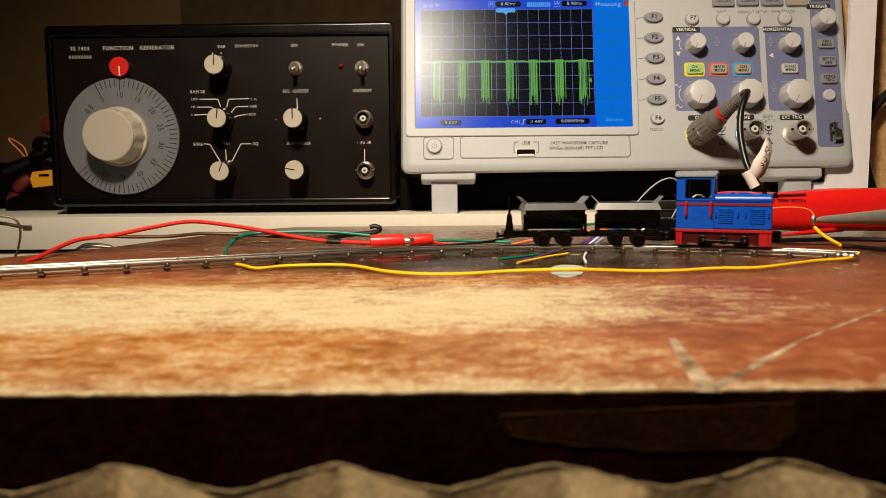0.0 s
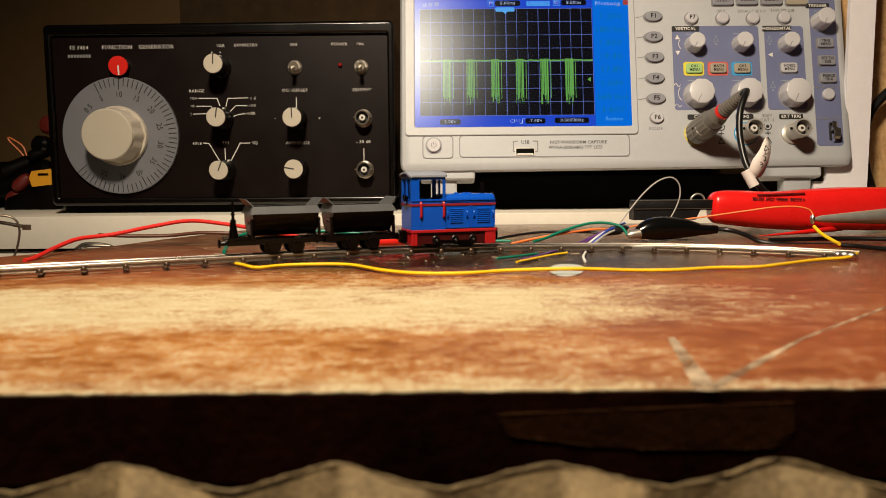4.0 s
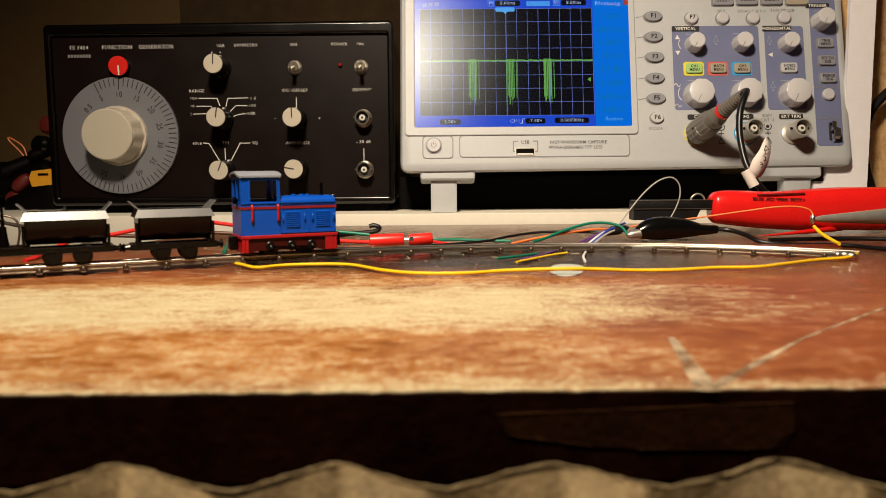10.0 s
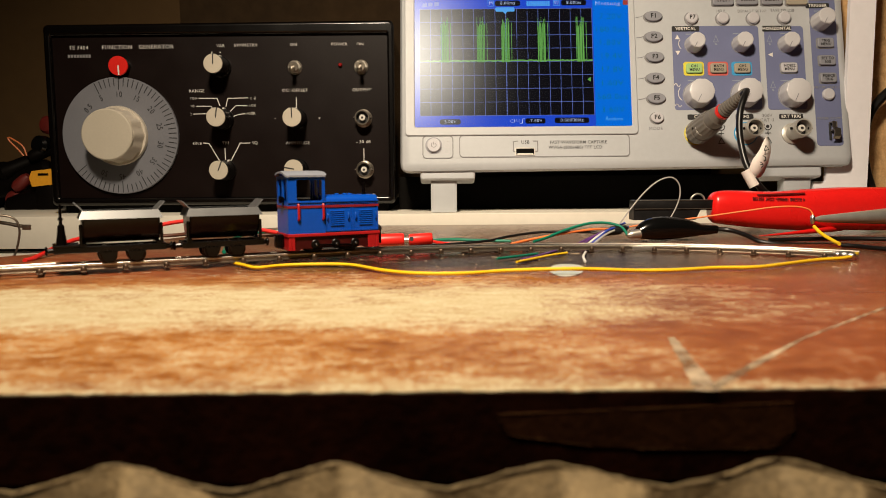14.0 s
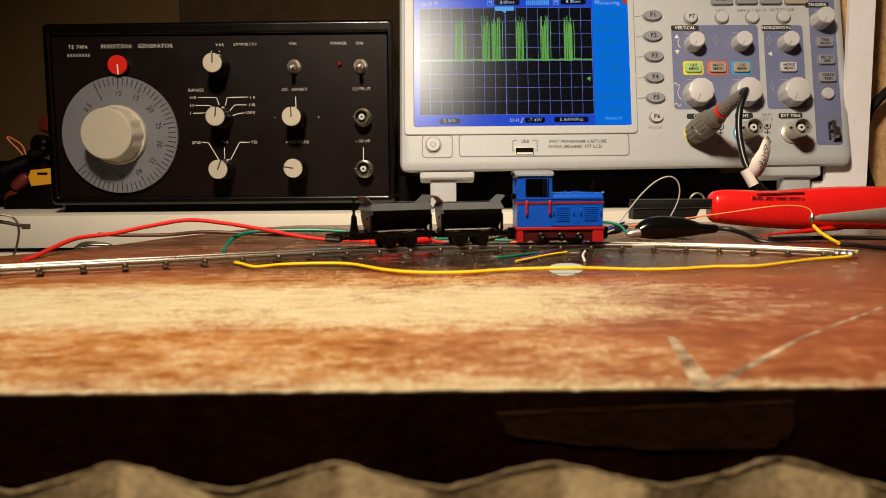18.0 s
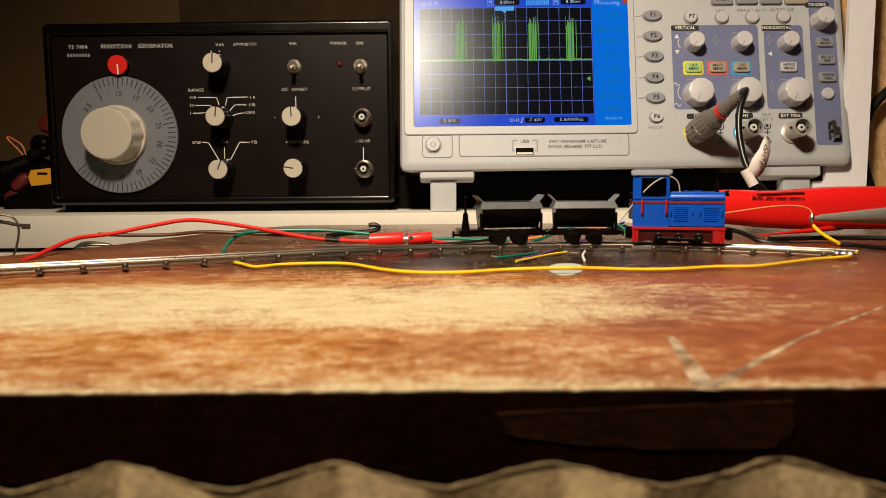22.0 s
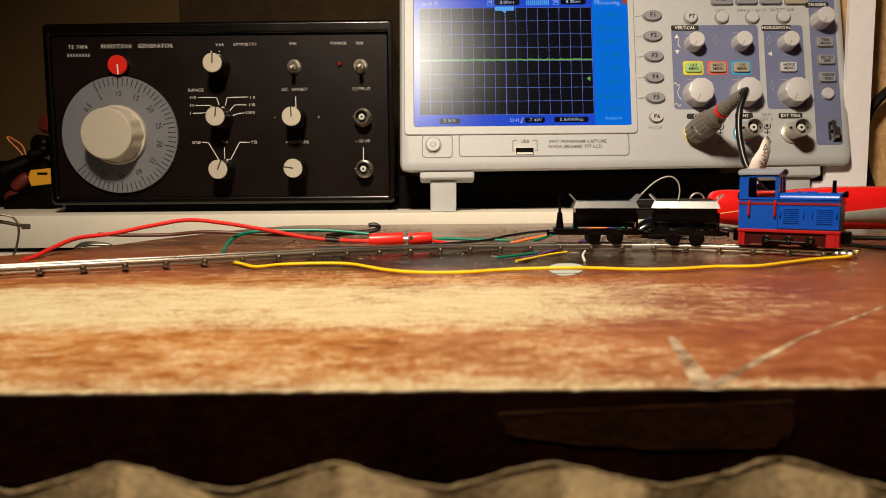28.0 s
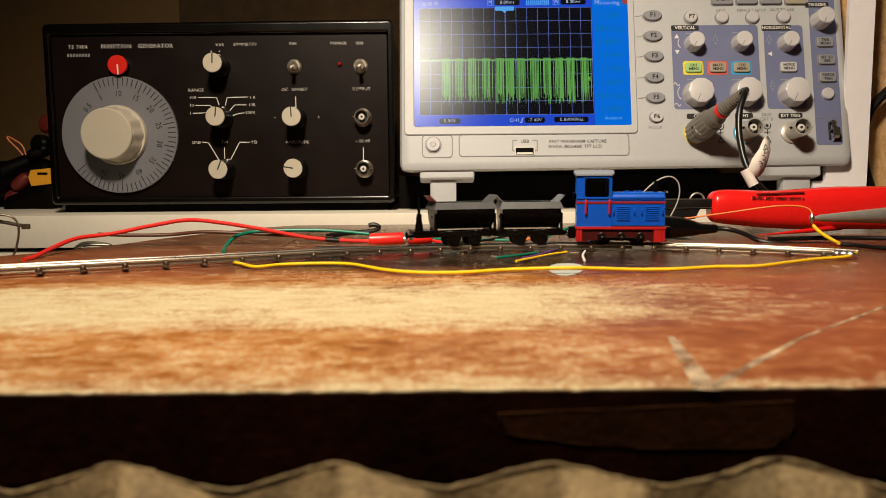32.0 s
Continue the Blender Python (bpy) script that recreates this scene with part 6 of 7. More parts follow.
def red_test_lead():
    t = thing("test_lead", "red test lead with two red banana sockets, on the table", "test lead", pose(0, 0, 0))
    bm = bmesh.new()
    tube(bm, [(-0.1871, 0.3412, 0.0006), (-0.1866, 0.3488, 0.001), (-0.1872, 0.37, 0.0037), (-0.1832, 0.385, 0.0065), (-0.1703, 0.395, 0.0078), (-0.1516, 0.4, 0.0114), (-0.1339, 0.405, 0.0139), (-0.1154, 0.408, 0.0118), (-0.095, 0.41, 0.0081),
              (-0.0739, 0.41, 0.004), (-0.0588, 0.41, 0.0024), (-0.0382, 0.41, 0.0013)], 0.00105, 10, 6)
    part("cable", bm, WIRE_RED, t, "red insulated cable")
    bm = bmesh.new()
    tube(bm, [(-0.0627, 0.41, 0.0027), (-0.0588, 0.41, 0.0024), (-0.0551, 0.41, 0.002)], 0.00150, 10, 3)
    part("sleeve", bm, WIRE_BLACK, t, "black shrink sleeve")
    for a, b, ra, rb in (((-0.0392, 0.411, 0.0018), (-0.0206, 0.411, 0.0026), 0.0036, 0.0035), ((-0.0181, 0.409, 0.0024), (-0.0054, 0.409, 0.0033), 0.0032, 0.0031)):
        bm = bmesh.new()
        a, b = Vector(a), Vector(b)
        lathe(bm, a, b - a, [(0, ra * 0.7), (0.0005, ra), ((b - a).length * 0.94, rb), ((b - a).length, rb * 0.85)], 20)
        part("socket", bm, RED_PLASTIC, t, "red plastic banana socket")
    bm = bmesh.new()
    rod(bm, (-0.0212, 0.41, 0.0024), (-0.0175, 0.41, 0.0023), 0.0017, seg=14)
    part("plug_pin", bm, CHROME, t)
    bm = bmesh.new()
    c = Vector((-0.0165, 0.4062, 0.0033))
    lathe(bm, c, (0, -1, 0.15), [(0, 0.0012), (0.0003, 0.0012)], 14)
    part("side_hole", bm, PRINT_BLACK, t)
    return t


def pliers():
    """Pliers lying on their side, red dipped handles, jaws towards the middle of the table."""
    t = thing("pliers", "pliers with black steel jaws and red dipped handles", "pliers", pose(0, 0, 0))
    Y0 = 0.452
    a, b = (0.1129, 0.452, 0.0209), (0.1638, 0.452, 0.0092)
    bm = bmesh.new()
    box(bm, a[0], b[0], Y0, Y0 + 0.012, (a[2] + b[2]) / 2 + 0.0008, a[2], 0.0008)
    part("upper_jaw", bm, STEEL_BLACK, t, "black steel jaw")
    bm = bmesh.new()
    c = (0.1494, 0.452, 0.0123)
    slab(bm, [(a[0], b[2]), (c[0], b[2]), (c[0] + 0.003, (a[2] + b[2]) / 2), (b[0], (a[2] + b[2]) / 2), (b[0], (a[2] + b[2]) / 2 + 0.0008), (a[0], (a[2] + b[2]) / 2 + 0.0008)], Y0 + 0.0005, Y0 + 0.012)
    part("lower_jaw", bm, STEEL_BLACK, t, "black steel jaw", smooth=False)
    # edge highlights of the jaws, added as thin strips of brighter metal
    for z in (a[2] - 0.0001, (a[2] + b[2]) / 2 + 0.0007):
        bm = bmesh.new()
        tube(bm, [(a[0] + 0.0005 + (b[0] - a[0]) * k / 8, Y0 - 0.00005, z + 0.00012 * noise.noise((k * 1.7, z * 900, 0))) for k in range(9)], 0.00022, 6, 3)
        part("worn_edge", bm, TARNISH, t, "bright strip drawn as the jaw edge's highlight")
    bm = bmesh.new()
    ring = [(0.1522 + 0.0042 * math.cos(q), Y0 + 0.006, 0.0200 + 0.0042 * math.sin(q)) for q in [math.pi * i / 12 for i in range(-1, 14)]]
    tube(bm, ring, 0.0006, 8, 3)
    part("spring_ring", bm, CHROME, t, "polished wire spring")
    # upper handle: an oval grip that thickens along its length
    bm = bmesh.new()
    rings = []
    HANDLE = [(0.1588, 0.447, 0.0161), (0.1615, 0.447, 0.0161), (0.1674, 0.447, 0.0161), (0.1799, 0.447, 0.0153), (0.1964, 0.447, 0.0142), (0.2162, 0.447, 0.0144), (0.2359, 0.447, 0.0149), (0.2689, 0.447, 0.0146), (0.3183, 0.447, 0.0142)]
    HALF = [0.0064, 0.0092, 0.0102, 0.0108, 0.0112, 0.0124, 0.0128, 0.0130, 0.0130]
    centre = smooth_line(HANDLE, 4)
    n = len(centre)
    for i, p in enumerate(centre):
        f = i / (n - 1) * (len(HALF) - 1)
        k = min(int(f), len(HALF) - 2)
        hz = HALF[k] + (HALF[k + 1] - HALF[k]) * (f - k)
        hy = min(hz * 0.85, 0.0095)
        rings.append([bm.verts.new((p.x, p.y + 0.010 + hy * math.copysign(abs(math.cos(q)) ** 0.8, math.cos(q)), p.z + hz * math.copysign(abs(math.sin(q)) ** 0.8, math.sin(q))))
                      for q in [2 * math.pi * j / 28 for j in range(28)]])
    for r0, r1 in zip(rings, rings[1:]):
        for k in range(28):
            bm.faces.new((r0[k], r0[(k + 1) % 28], r1[(k + 1) % 28], r1[k]))
    bm.faces.new(list(reversed(rings[0])))
    bm.faces.new(rings[-1])
    h = part("handle", bm, GRIP_RED, t, "glossy red dipped handle with black print")
    m = h.modifiers.new("smooth", "SUBSURF")
    m.levels = m.render_levels = 1
    # print on the grip stands upside down as the pliers lie
    lettering("4 035300 104062- COX 182180", 0.0031, PRINT_RED, h, pose(0.1964, 0.4483, 0.0212, 90) @ pose(0, 0, 0, 0, 0, 178), width=0.68, thick=0.0005, bold=-0.00004)
    bm = bmesh.new()
    rng = random.Random(5)
    x = 0.1845
    while x < 0.2120:
        w = rng.choice((0.0004, 0.0006, 0.0009))
        zz = 0.0237 + (x - 0.1845) * 0.03
        box(bm, x, x + w, 0.4486, 0.4505, zz - 0.0003, zz + 0.0004)
        x += w + rng.choice((0.0003, 0.0005))
    part("printed_bars", bm, PRINT_RED, h, smooth=False)
    # second handle, lying on the table
    bm = bmesh.new()
    tube(bm, [(0.1792, 0.4328, 0.001), (0.1996, 0.4383, 0.002), (0.2187, 0.4444, 0.003), (0.2387, 0.4578, 0.003)], 0.0015, 14, 5, lambda f: 0.15 + 0.85 * min(1, f * 1.6))
    part("handle", bm, GRIP_RED, t, "red dipped handle")
    return t


def crocodile_clip():
    t = thing("crocodile_clip", "black insulated crocodile clip with its cable on the table", "crocodile clip", pose(0, 0, 0))
    bm = bmesh.new()
    tube(bm, [(0.1057, 0.412, 0.0052), (0.112, 0.414, 0.0068), (0.1202, 0.416, 0.0072), (0.1316, 0.418, 0.007), (0.1408, 0.418, 0.006), (0.1502, 0.42, 0.006)], 0.0064, 18, 5,
         lambda f: 0.52 + 0.48 * math.sin(math.pi * min(1, f * 1.25) ** 0.9) - 0.16 * max(0, f - 0.75) * 4)
    part("boot", bm, GLOSS_BLACK, t, "glossy black vinyl boot")
    a, b = Vector((0.0991, 0.411, 0.0038)), Vector((0.1072, 0.412, 0.0049))
    bm = bmesh.new()
    d = (b - a)
    lathe(bm, a, d, [(0, 0.0010), (0.0015, 0.0020), (0.0030, 0.0023), (d.length, 0.0026)], 12)
    part("jaw", bm, CHROME, t, "bright metal jaw")
    bm = bmesh.new()
    tube(bm, [(0.1483, 0.42, 0.0061), (0.1563, 0.418, 0.0058), (0.1625, 0.41, 0.0037), (0.1668, 0.402, 0.001), (0.1755, 0.398, -0.0002), (0.1923, 0.396, -0.0007), (0.2088, 0.394, -0.0012), (0.2299, 0.39, -0.0022), (0.2504, 0.386, -0.0031)], 0.00125, 10, 6)
    part("cable", bm, WIRE_BLACK, t, "black cable")
    return t


GLOSS_BLACK = material("glossy_black_vinyl", (0.003, 0.003, 0.003), 0.16, vary=0.05)


def soldering_tip():
    """Tapered grey metal point held to the joint of two wires."""
    t = thing("probe_tip", "tapered grey metal probe tip with a solder joint", "probe", pose(0, 0, 0))
    a, b = Vector((0.1945, 0.4, 0.0125)), Vector((0.2528, 0.42, 0.0127))
    d = b - a
    bm = bmesh.new()
    lathe(bm, a, d, [(0, 0.0009), (0.004, 0.0018), (d.length * 0.8, 0.0044), (d.length * 2.2, 0.0058)], 24)
    part("shaft", bm, TIN, t, "tapered grey metal shaft")
    bm = bmesh.new()
    lathe(bm, Vector((0.1933, 0.4, 0.0149)), (0, 0, -1), [(0, 0.0006), (0.0010, 0.0011), (0.0024, 0.0014), (0.0038, 0.0011), (0.0050, 0.0007)], 12)
    part("joint", bm, SOLDER, t, "bright twisted solder joint")
    return t


def probe():
    """Grey oscilloscope probe plug on the first socket, cable hanging with a paper flag."""
    t = thing("probe_cable", "grey probe plug with a black cable and white paper flag", "probe cable", pose(0, 0.565, 0.0405, -12))
    a, b = (0.1864, 0.0243), (0.1905, 0.0278)
    p0, p1 = Vector((a[0], -0.003, a[1])), Vector((b[0], -0.026, b[1]))
    d = p1 - p0
    bm = bmesh.new()
    lathe(bm, p0, d, [(0, 0.0082), (0.001, 0.0089), (d.length * 0.30, 0.0089), (d.length * 0.33, 0.0084), (d.length * 0.37, 0.0084), (d.length * 0.40, 0.0089), (d.length * 0.9, 0.0086), (d.length, 0.0076)], 96, 16, 0.022)
    col = part("collar", bm, GREY_BOOT, t, "grooved grey bayonet collar")
    bm = bmesh.new()
    v = p0 + d * 0.62 + Vector((-0.0005, -0.0050, 0.0062))
    lathe(bm, v, (-0.05, -0.6, 0.8), [(0, 0.0017), (0.0012, 0.0015)], 14)
    part("bayonet_slot", bm, PRINT_BLACK, col)
    c, e = (0.193, 0.0301), (0.2007, 0.0372)
    p2, p3 = Vector((c[0], -0.040, c[1])), Vector((e[0], -0.060, e[1]))
    bm = bmesh.new()
    lathe(bm, p1, p2 - p1, [(0, 0.0072), ((p2 - p1).length * 0.5, 0.0068), ((p2 - p1).length * 0.55, 0.0062), ((p2 - p1).length, 0.0052)], 32)
    part("plug_body", bm, GREY_BOOT, t, "smooth grey plug body")
    bm = bmesh.new()
    q = (p2 - p1).normalized()
    lathe(bm, p2 - q * 0.0015, q, [(0, 0.0057), (0.0018, 0.0055)], 28)
    part("marker_ring", bm, RED_PLASTIC, t, "red marker ring")
    bm = bmesh.new()
    dd = p3 - p2
    n = 11
    prof = []
    for i in range(n):
        r = 0.0051 - 0.0021 * i / n
        prof += [(dd.length * i / n, r * 0.86), (dd.length * (i + 0.15) / n, r), (dd.length * (i + 0.75) / n, r), (dd.length * (i + 0.85) / n, r * 0.86)]
    lathe(bm, p2, dd, prof, 24)
    part("strain_relief", bm, GREY_BOOT, t, "ribbed grey strain relief")
    pts = []
    for c, w in (((0.1988, 0.0359), 0.058), ((0.1998, 0.0367), 0.064), ((0.1957, 0.0307), 0.070), ((0.1919, 0.0215), 0.072), ((0.1902, 0.0101), 0.073), ((0.19, -0.0015), 0.075), ((0.1913, -0.0149), 0.078),
                 ((0.1953, -0.0255), 0.080), ((0.2014, -0.0323), 0.078), ((0.2145, -0.039), 0.070)):
        pts.append((c[0], -w, c[1]))
    bm = bmesh.new()
    tube(bm, pts, 0.0021, 12, 6)
    part("cable", bm, WIRE_BLACK, t, "black probe cable")
    # folded paper flag
    bm = bmesh.new()
    loop = []
    outline = [((0.1924, -0.0259), (0.1988, -0.0241)), ((0.1913, -0.0186), (0.201, -0.0211)), ((0.1928, -0.014), (0.2029, -0.0152)), ((0.1969, -0.0082), (0.2046, -0.0083)), ((0.2005, -0.002), (0.2051, -0.0031)), ((0.2042, 0.0022), (0.2056, 0.0019))]
    for i, (p, r) in enumerate(outline):
        w = (0.082, 0.083, 0.085, 0.086, 0.084, 0.080)[i]
        loop.append([bm.verts.new((p[0], -w, p[1])), bm.verts.new((r[0], -w + 0.001, r[1]))])
    for p, r in zip(loop, loop[1:]):
        bm.faces.new((p[0], r[0], r[1], p[1]))
    f = part("paper_flag", bm, PAPER, t, "white paper cable flag")
    m = f.modifiers.new("thick", "SOLIDIFY")
    m.thickness = 0.0003
    bm = bmesh.new()
    c = (0.1925, -0.0235)
    q = (0.1968, -0.0307)
    rod(bm, (c[0] - 0.0022, -0.0795, c[1] + 0.004), (q[0] - 0.0015, -0.0795, q[1] + 0.001), 0.0033, seg=16)
    part("flag_wrap", bm, PAPER, t, "paper wrapped round the cable")
    for m, bar in (((0.1981, -0.0139), False), ((0.1962, -0.0178), True)):
        stroke("conformity_mark", [(m[0] + 0.0017 * math.cos(radians(t)), m[1] + 0.0017 * math.sin(radians(t))) for t in range(-75, 91, 15)], 0.0005, -0.0875, PRINT_BLACK, f)
        if bar:
            stroke("conformity_mark", [(m[0], m[1]), (m[0] + 0.0017, m[1] + 0.0003)], 0.0005, -0.0875, PRINT_BLACK, f)
    c = (0.2005, -0.0075)
    s = 0.0015
    stroke("warning_mark", [(c[0] - s, c[1] - s), (c[0] + s, c[1] - s * 0.5), (c[0] - 0.0002, c[1] + s * 1.3), (c[0] - s, c[1] - s)], 0.0004, -0.0875, PRINT_BLACK, f)
    return t


def bundle():
    """Stripped ribbon-cable ends soldered together behind the track."""
    t = thing("wire_bundle", "bundle of thin coloured wires twisted together", "wire bundle", pose(0, 0, 0))
    for a, m, e, mat in (((0.0719, 0.395, 0.0003), (0.0837, 0.41, 0.0049), (0.1005, 0.425, 0.0092), WIRE_VIOLET), ((0.074, 0.395, 0.0), (0.0857, 0.408, 0.0056), (0.1017, 0.425, 0.0082), WIRE_WHITE),
                         ((0.0759, 0.396, 0.0002), (0.0873, 0.41, 0.0061), (0.1011, 0.425, 0.0095), WIRE_BLUE), ((0.0709, 0.396, 0.0014), (0.0825, 0.41, 0.0043), (0.098, 0.425, 0.008), WIRE_VIOLET),
                         ((0.0736, 0.398, 0.0006), (0.0813, 0.41, 0.0037), (0.0973, 0.425, 0.0073), WIRE_YELLOW), ((0.0783, 0.398, 0.0012), (0.0901, 0.412, 0.0071), (0.1023, 0.422, 0.0075), WIRE_BLUE),
                         ((0.077, 0.394, 0.0004), (0.0873, 0.406, 0.0052), (0.0981, 0.42, 0.0071), WIRE_GREY)):
        bm = bmesh.new()
        tube(bm, [a, m, e], 0.0006, 8, 6)
        part("strand", bm, mat, t)
    for p, mat in (((0.093, 0.414, 0.0054), STEEL_BLACK), ((0.0965, 0.416, 0.0068), WIRE_BLACK)):
        bm = bmesh.new()
        v = Vector(p)
        lathe(bm, v - Vector((0.006, 0, 0.0004)), (1, 0, 0.1), [(0, 0.0008), (0.001, 0.0019), (0.009, 0.0017), (0.0105, 0.0007)], 12)
        part("shrink_tube", bm, mat, t)
    return t


def spectacles():
    t = thing("spectacles", "thin dark wire spectacles standing at the table's edge", "spectacles", pose(0, 0, 0))
    bm = bmesh.new()
    tube(bm, [(-0.2299, 0.37, 0.0188), (-0.2201, 0.372, 0.0195), (-0.2117, 0.374, 0.0187), (-0.2083, 0.375, 0.0162), (-0.2072, 0.375, 0.0117), (-0.2082, 0.375, 0.0056), (-0.2099, 0.374, -0.0004), (-0.2135, 0.372, -0.004), (-0.2234, 0.37, -0.0048)], 0.00055, 8, 5)
    part("rim", bm, RAIL_DARK, t, "dark wire rim")
    bm = bmesh.new()
    tube(bm, [(-0.2338, 0.376, 0.0163), (-0.2172, 0.376, 0.0156), (-0.209, 0.376, 0.0141), (-0.2029, 0.376, 0.0133)], 0.0009, 8, 4)
    part("temple", bm, RAIL_DARK, t, "dark temple arm")
    bm = bmesh.new()
    c = (-0.2035, 0.375, 0.0133)
    box(bm, c[0] - 0.002, c[0] + 0.0018, c[1] - 0.001, c[1] + 0.001, c[2] - 0.0014, c[2] + 0.0012, 0.0005)
    part("hinge", bm, RAIL_DARK, t)
    return t


def left_tools():
    """Plugs and tools heaped on the desk beside the generator."""
    Y0 = 0.70
    t = thing("tool_tray", "dark low tray with tools beside the generator", "tray", pose(0, 0, 0))
    bm = bmesh.new()
    a, b = (-0.4414, 0.7, 0.0552), (-0.347, 0.7, 0.0063)
    box(bm, a[0] - 0.05, b[0], Y0 + 0.03, Y0 + 0.08, 0.0083, a[2] - 0.004, 0.004)
    part("tray_body", bm, TOOL_DARK, t, "dark plastic tray")
    for p, r, mat, nm in (((-0.3589, 0.7, 0.0829), 0.0085, DIM_RED, "red_knob"), ((-0.3619, 0.69, 0.0644), 0.0090, GLOSS_BLACK, "black_knob"), ((-0.3826, 0.68, 0.0156), 0.0088, DIM_RED, "red_knob")):
        bm = bmesh.new()
        lathe(bm, Vector(p) + Vector((0.004, 0.012, 0)), (-0.25, -1, 0.05), [(0, r * 0.8), (0.004, r), (0.010, r * 0.96), (0.0125, r * 0.7), (0.0132, r * 0.2)], 24)
        part(nm, bm, mat, t, "round plastic plug end")
    for p, q, r, mat in (((-0.4073, 0.7, 0.0284), (-0.3525, 0.7, 0.0433), 0.012, TOOL_DARK), ((-0.3958, 0.69, 0.0386), (-0.37, 0.7, 0.0511), 0.008, TOOL_DARK), ((-0.3822, 0.68, 0.0061), (-0.3411, 0.68, 0.0233), 0.012, TOOL_DARK),
                         ((-0.378, 0.682, 0.026), (-0.3653, 0.682, 0.0374), 0.006, DIM_RED), ((-0.3686, 0.69, 0.0534), (-0.3509, 0.7, 0.0626), 0.006, TOOL_DARK)):
        bm = bmesh.new()
        v, w = Vector(p), Vector(q)
        lathe(bm, v, w - v, [(0, r * 0.7), (0.004, r), ((w - v).length - 0.004, r * 0.9), ((w - v).length, r * 0.6)], 14)
        part("plug_handle", bm, mat, t)
    bm = bmesh.new()
    tube(bm, [(-0.3758, 0.7, 0.0557), (-0.3794, 0.7, 0.0648), (-0.3901, 0.7, 0.072), (-0.3913, 0.7, 0.07), (-0.3827, 0.7, 0.0608), (-0.378, 0.7, 0.0547)], 0.0007, 6, 5)
    part("thin_wire", bm, WIRE_ORANGE, t, "thin red-brown wire loop")
    c = thing("connector_block", "amber plastic connector among dark plugs", "connector", pose(0, 0, 0))
    bm = bmesh.new()
    k = 0.665
    slab(bm, [(-0.3563, 0.665, 0.036)[::2], (-0.3543, 0.665, 0.0282)[::2], (-0.3371, 0.665, 0.03)[::2], (-0.3368, 0.665, 0.0436)[::2], (-0.354, 0.665, 0.0418)[::2]], k, k + 0.010)
    part("housing", bm, AMBER, c, "amber plastic housing", smooth=False)
    bm = bmesh.new()
    a, b = (-0.3483, 0.665, 0.0398), (-0.3396, 0.665, 0.0378)
    box(bm, a[0], b[0], k - 0.0004, k + 0.001, b[2], a[2])
    part("slot", bm, TOOL_DARK, c)
    bm = bmesh.new()
    a, b = (-0.3528, 0.665, 0.0287), (-0.3369, 0.665, 0.01)
    box(bm, a[0], b[0], k + 0.001, k + 0.02, 0.0083, a[2] + 0.001, 0.003)
    part("base_block", bm, TOOL_DARK, c)


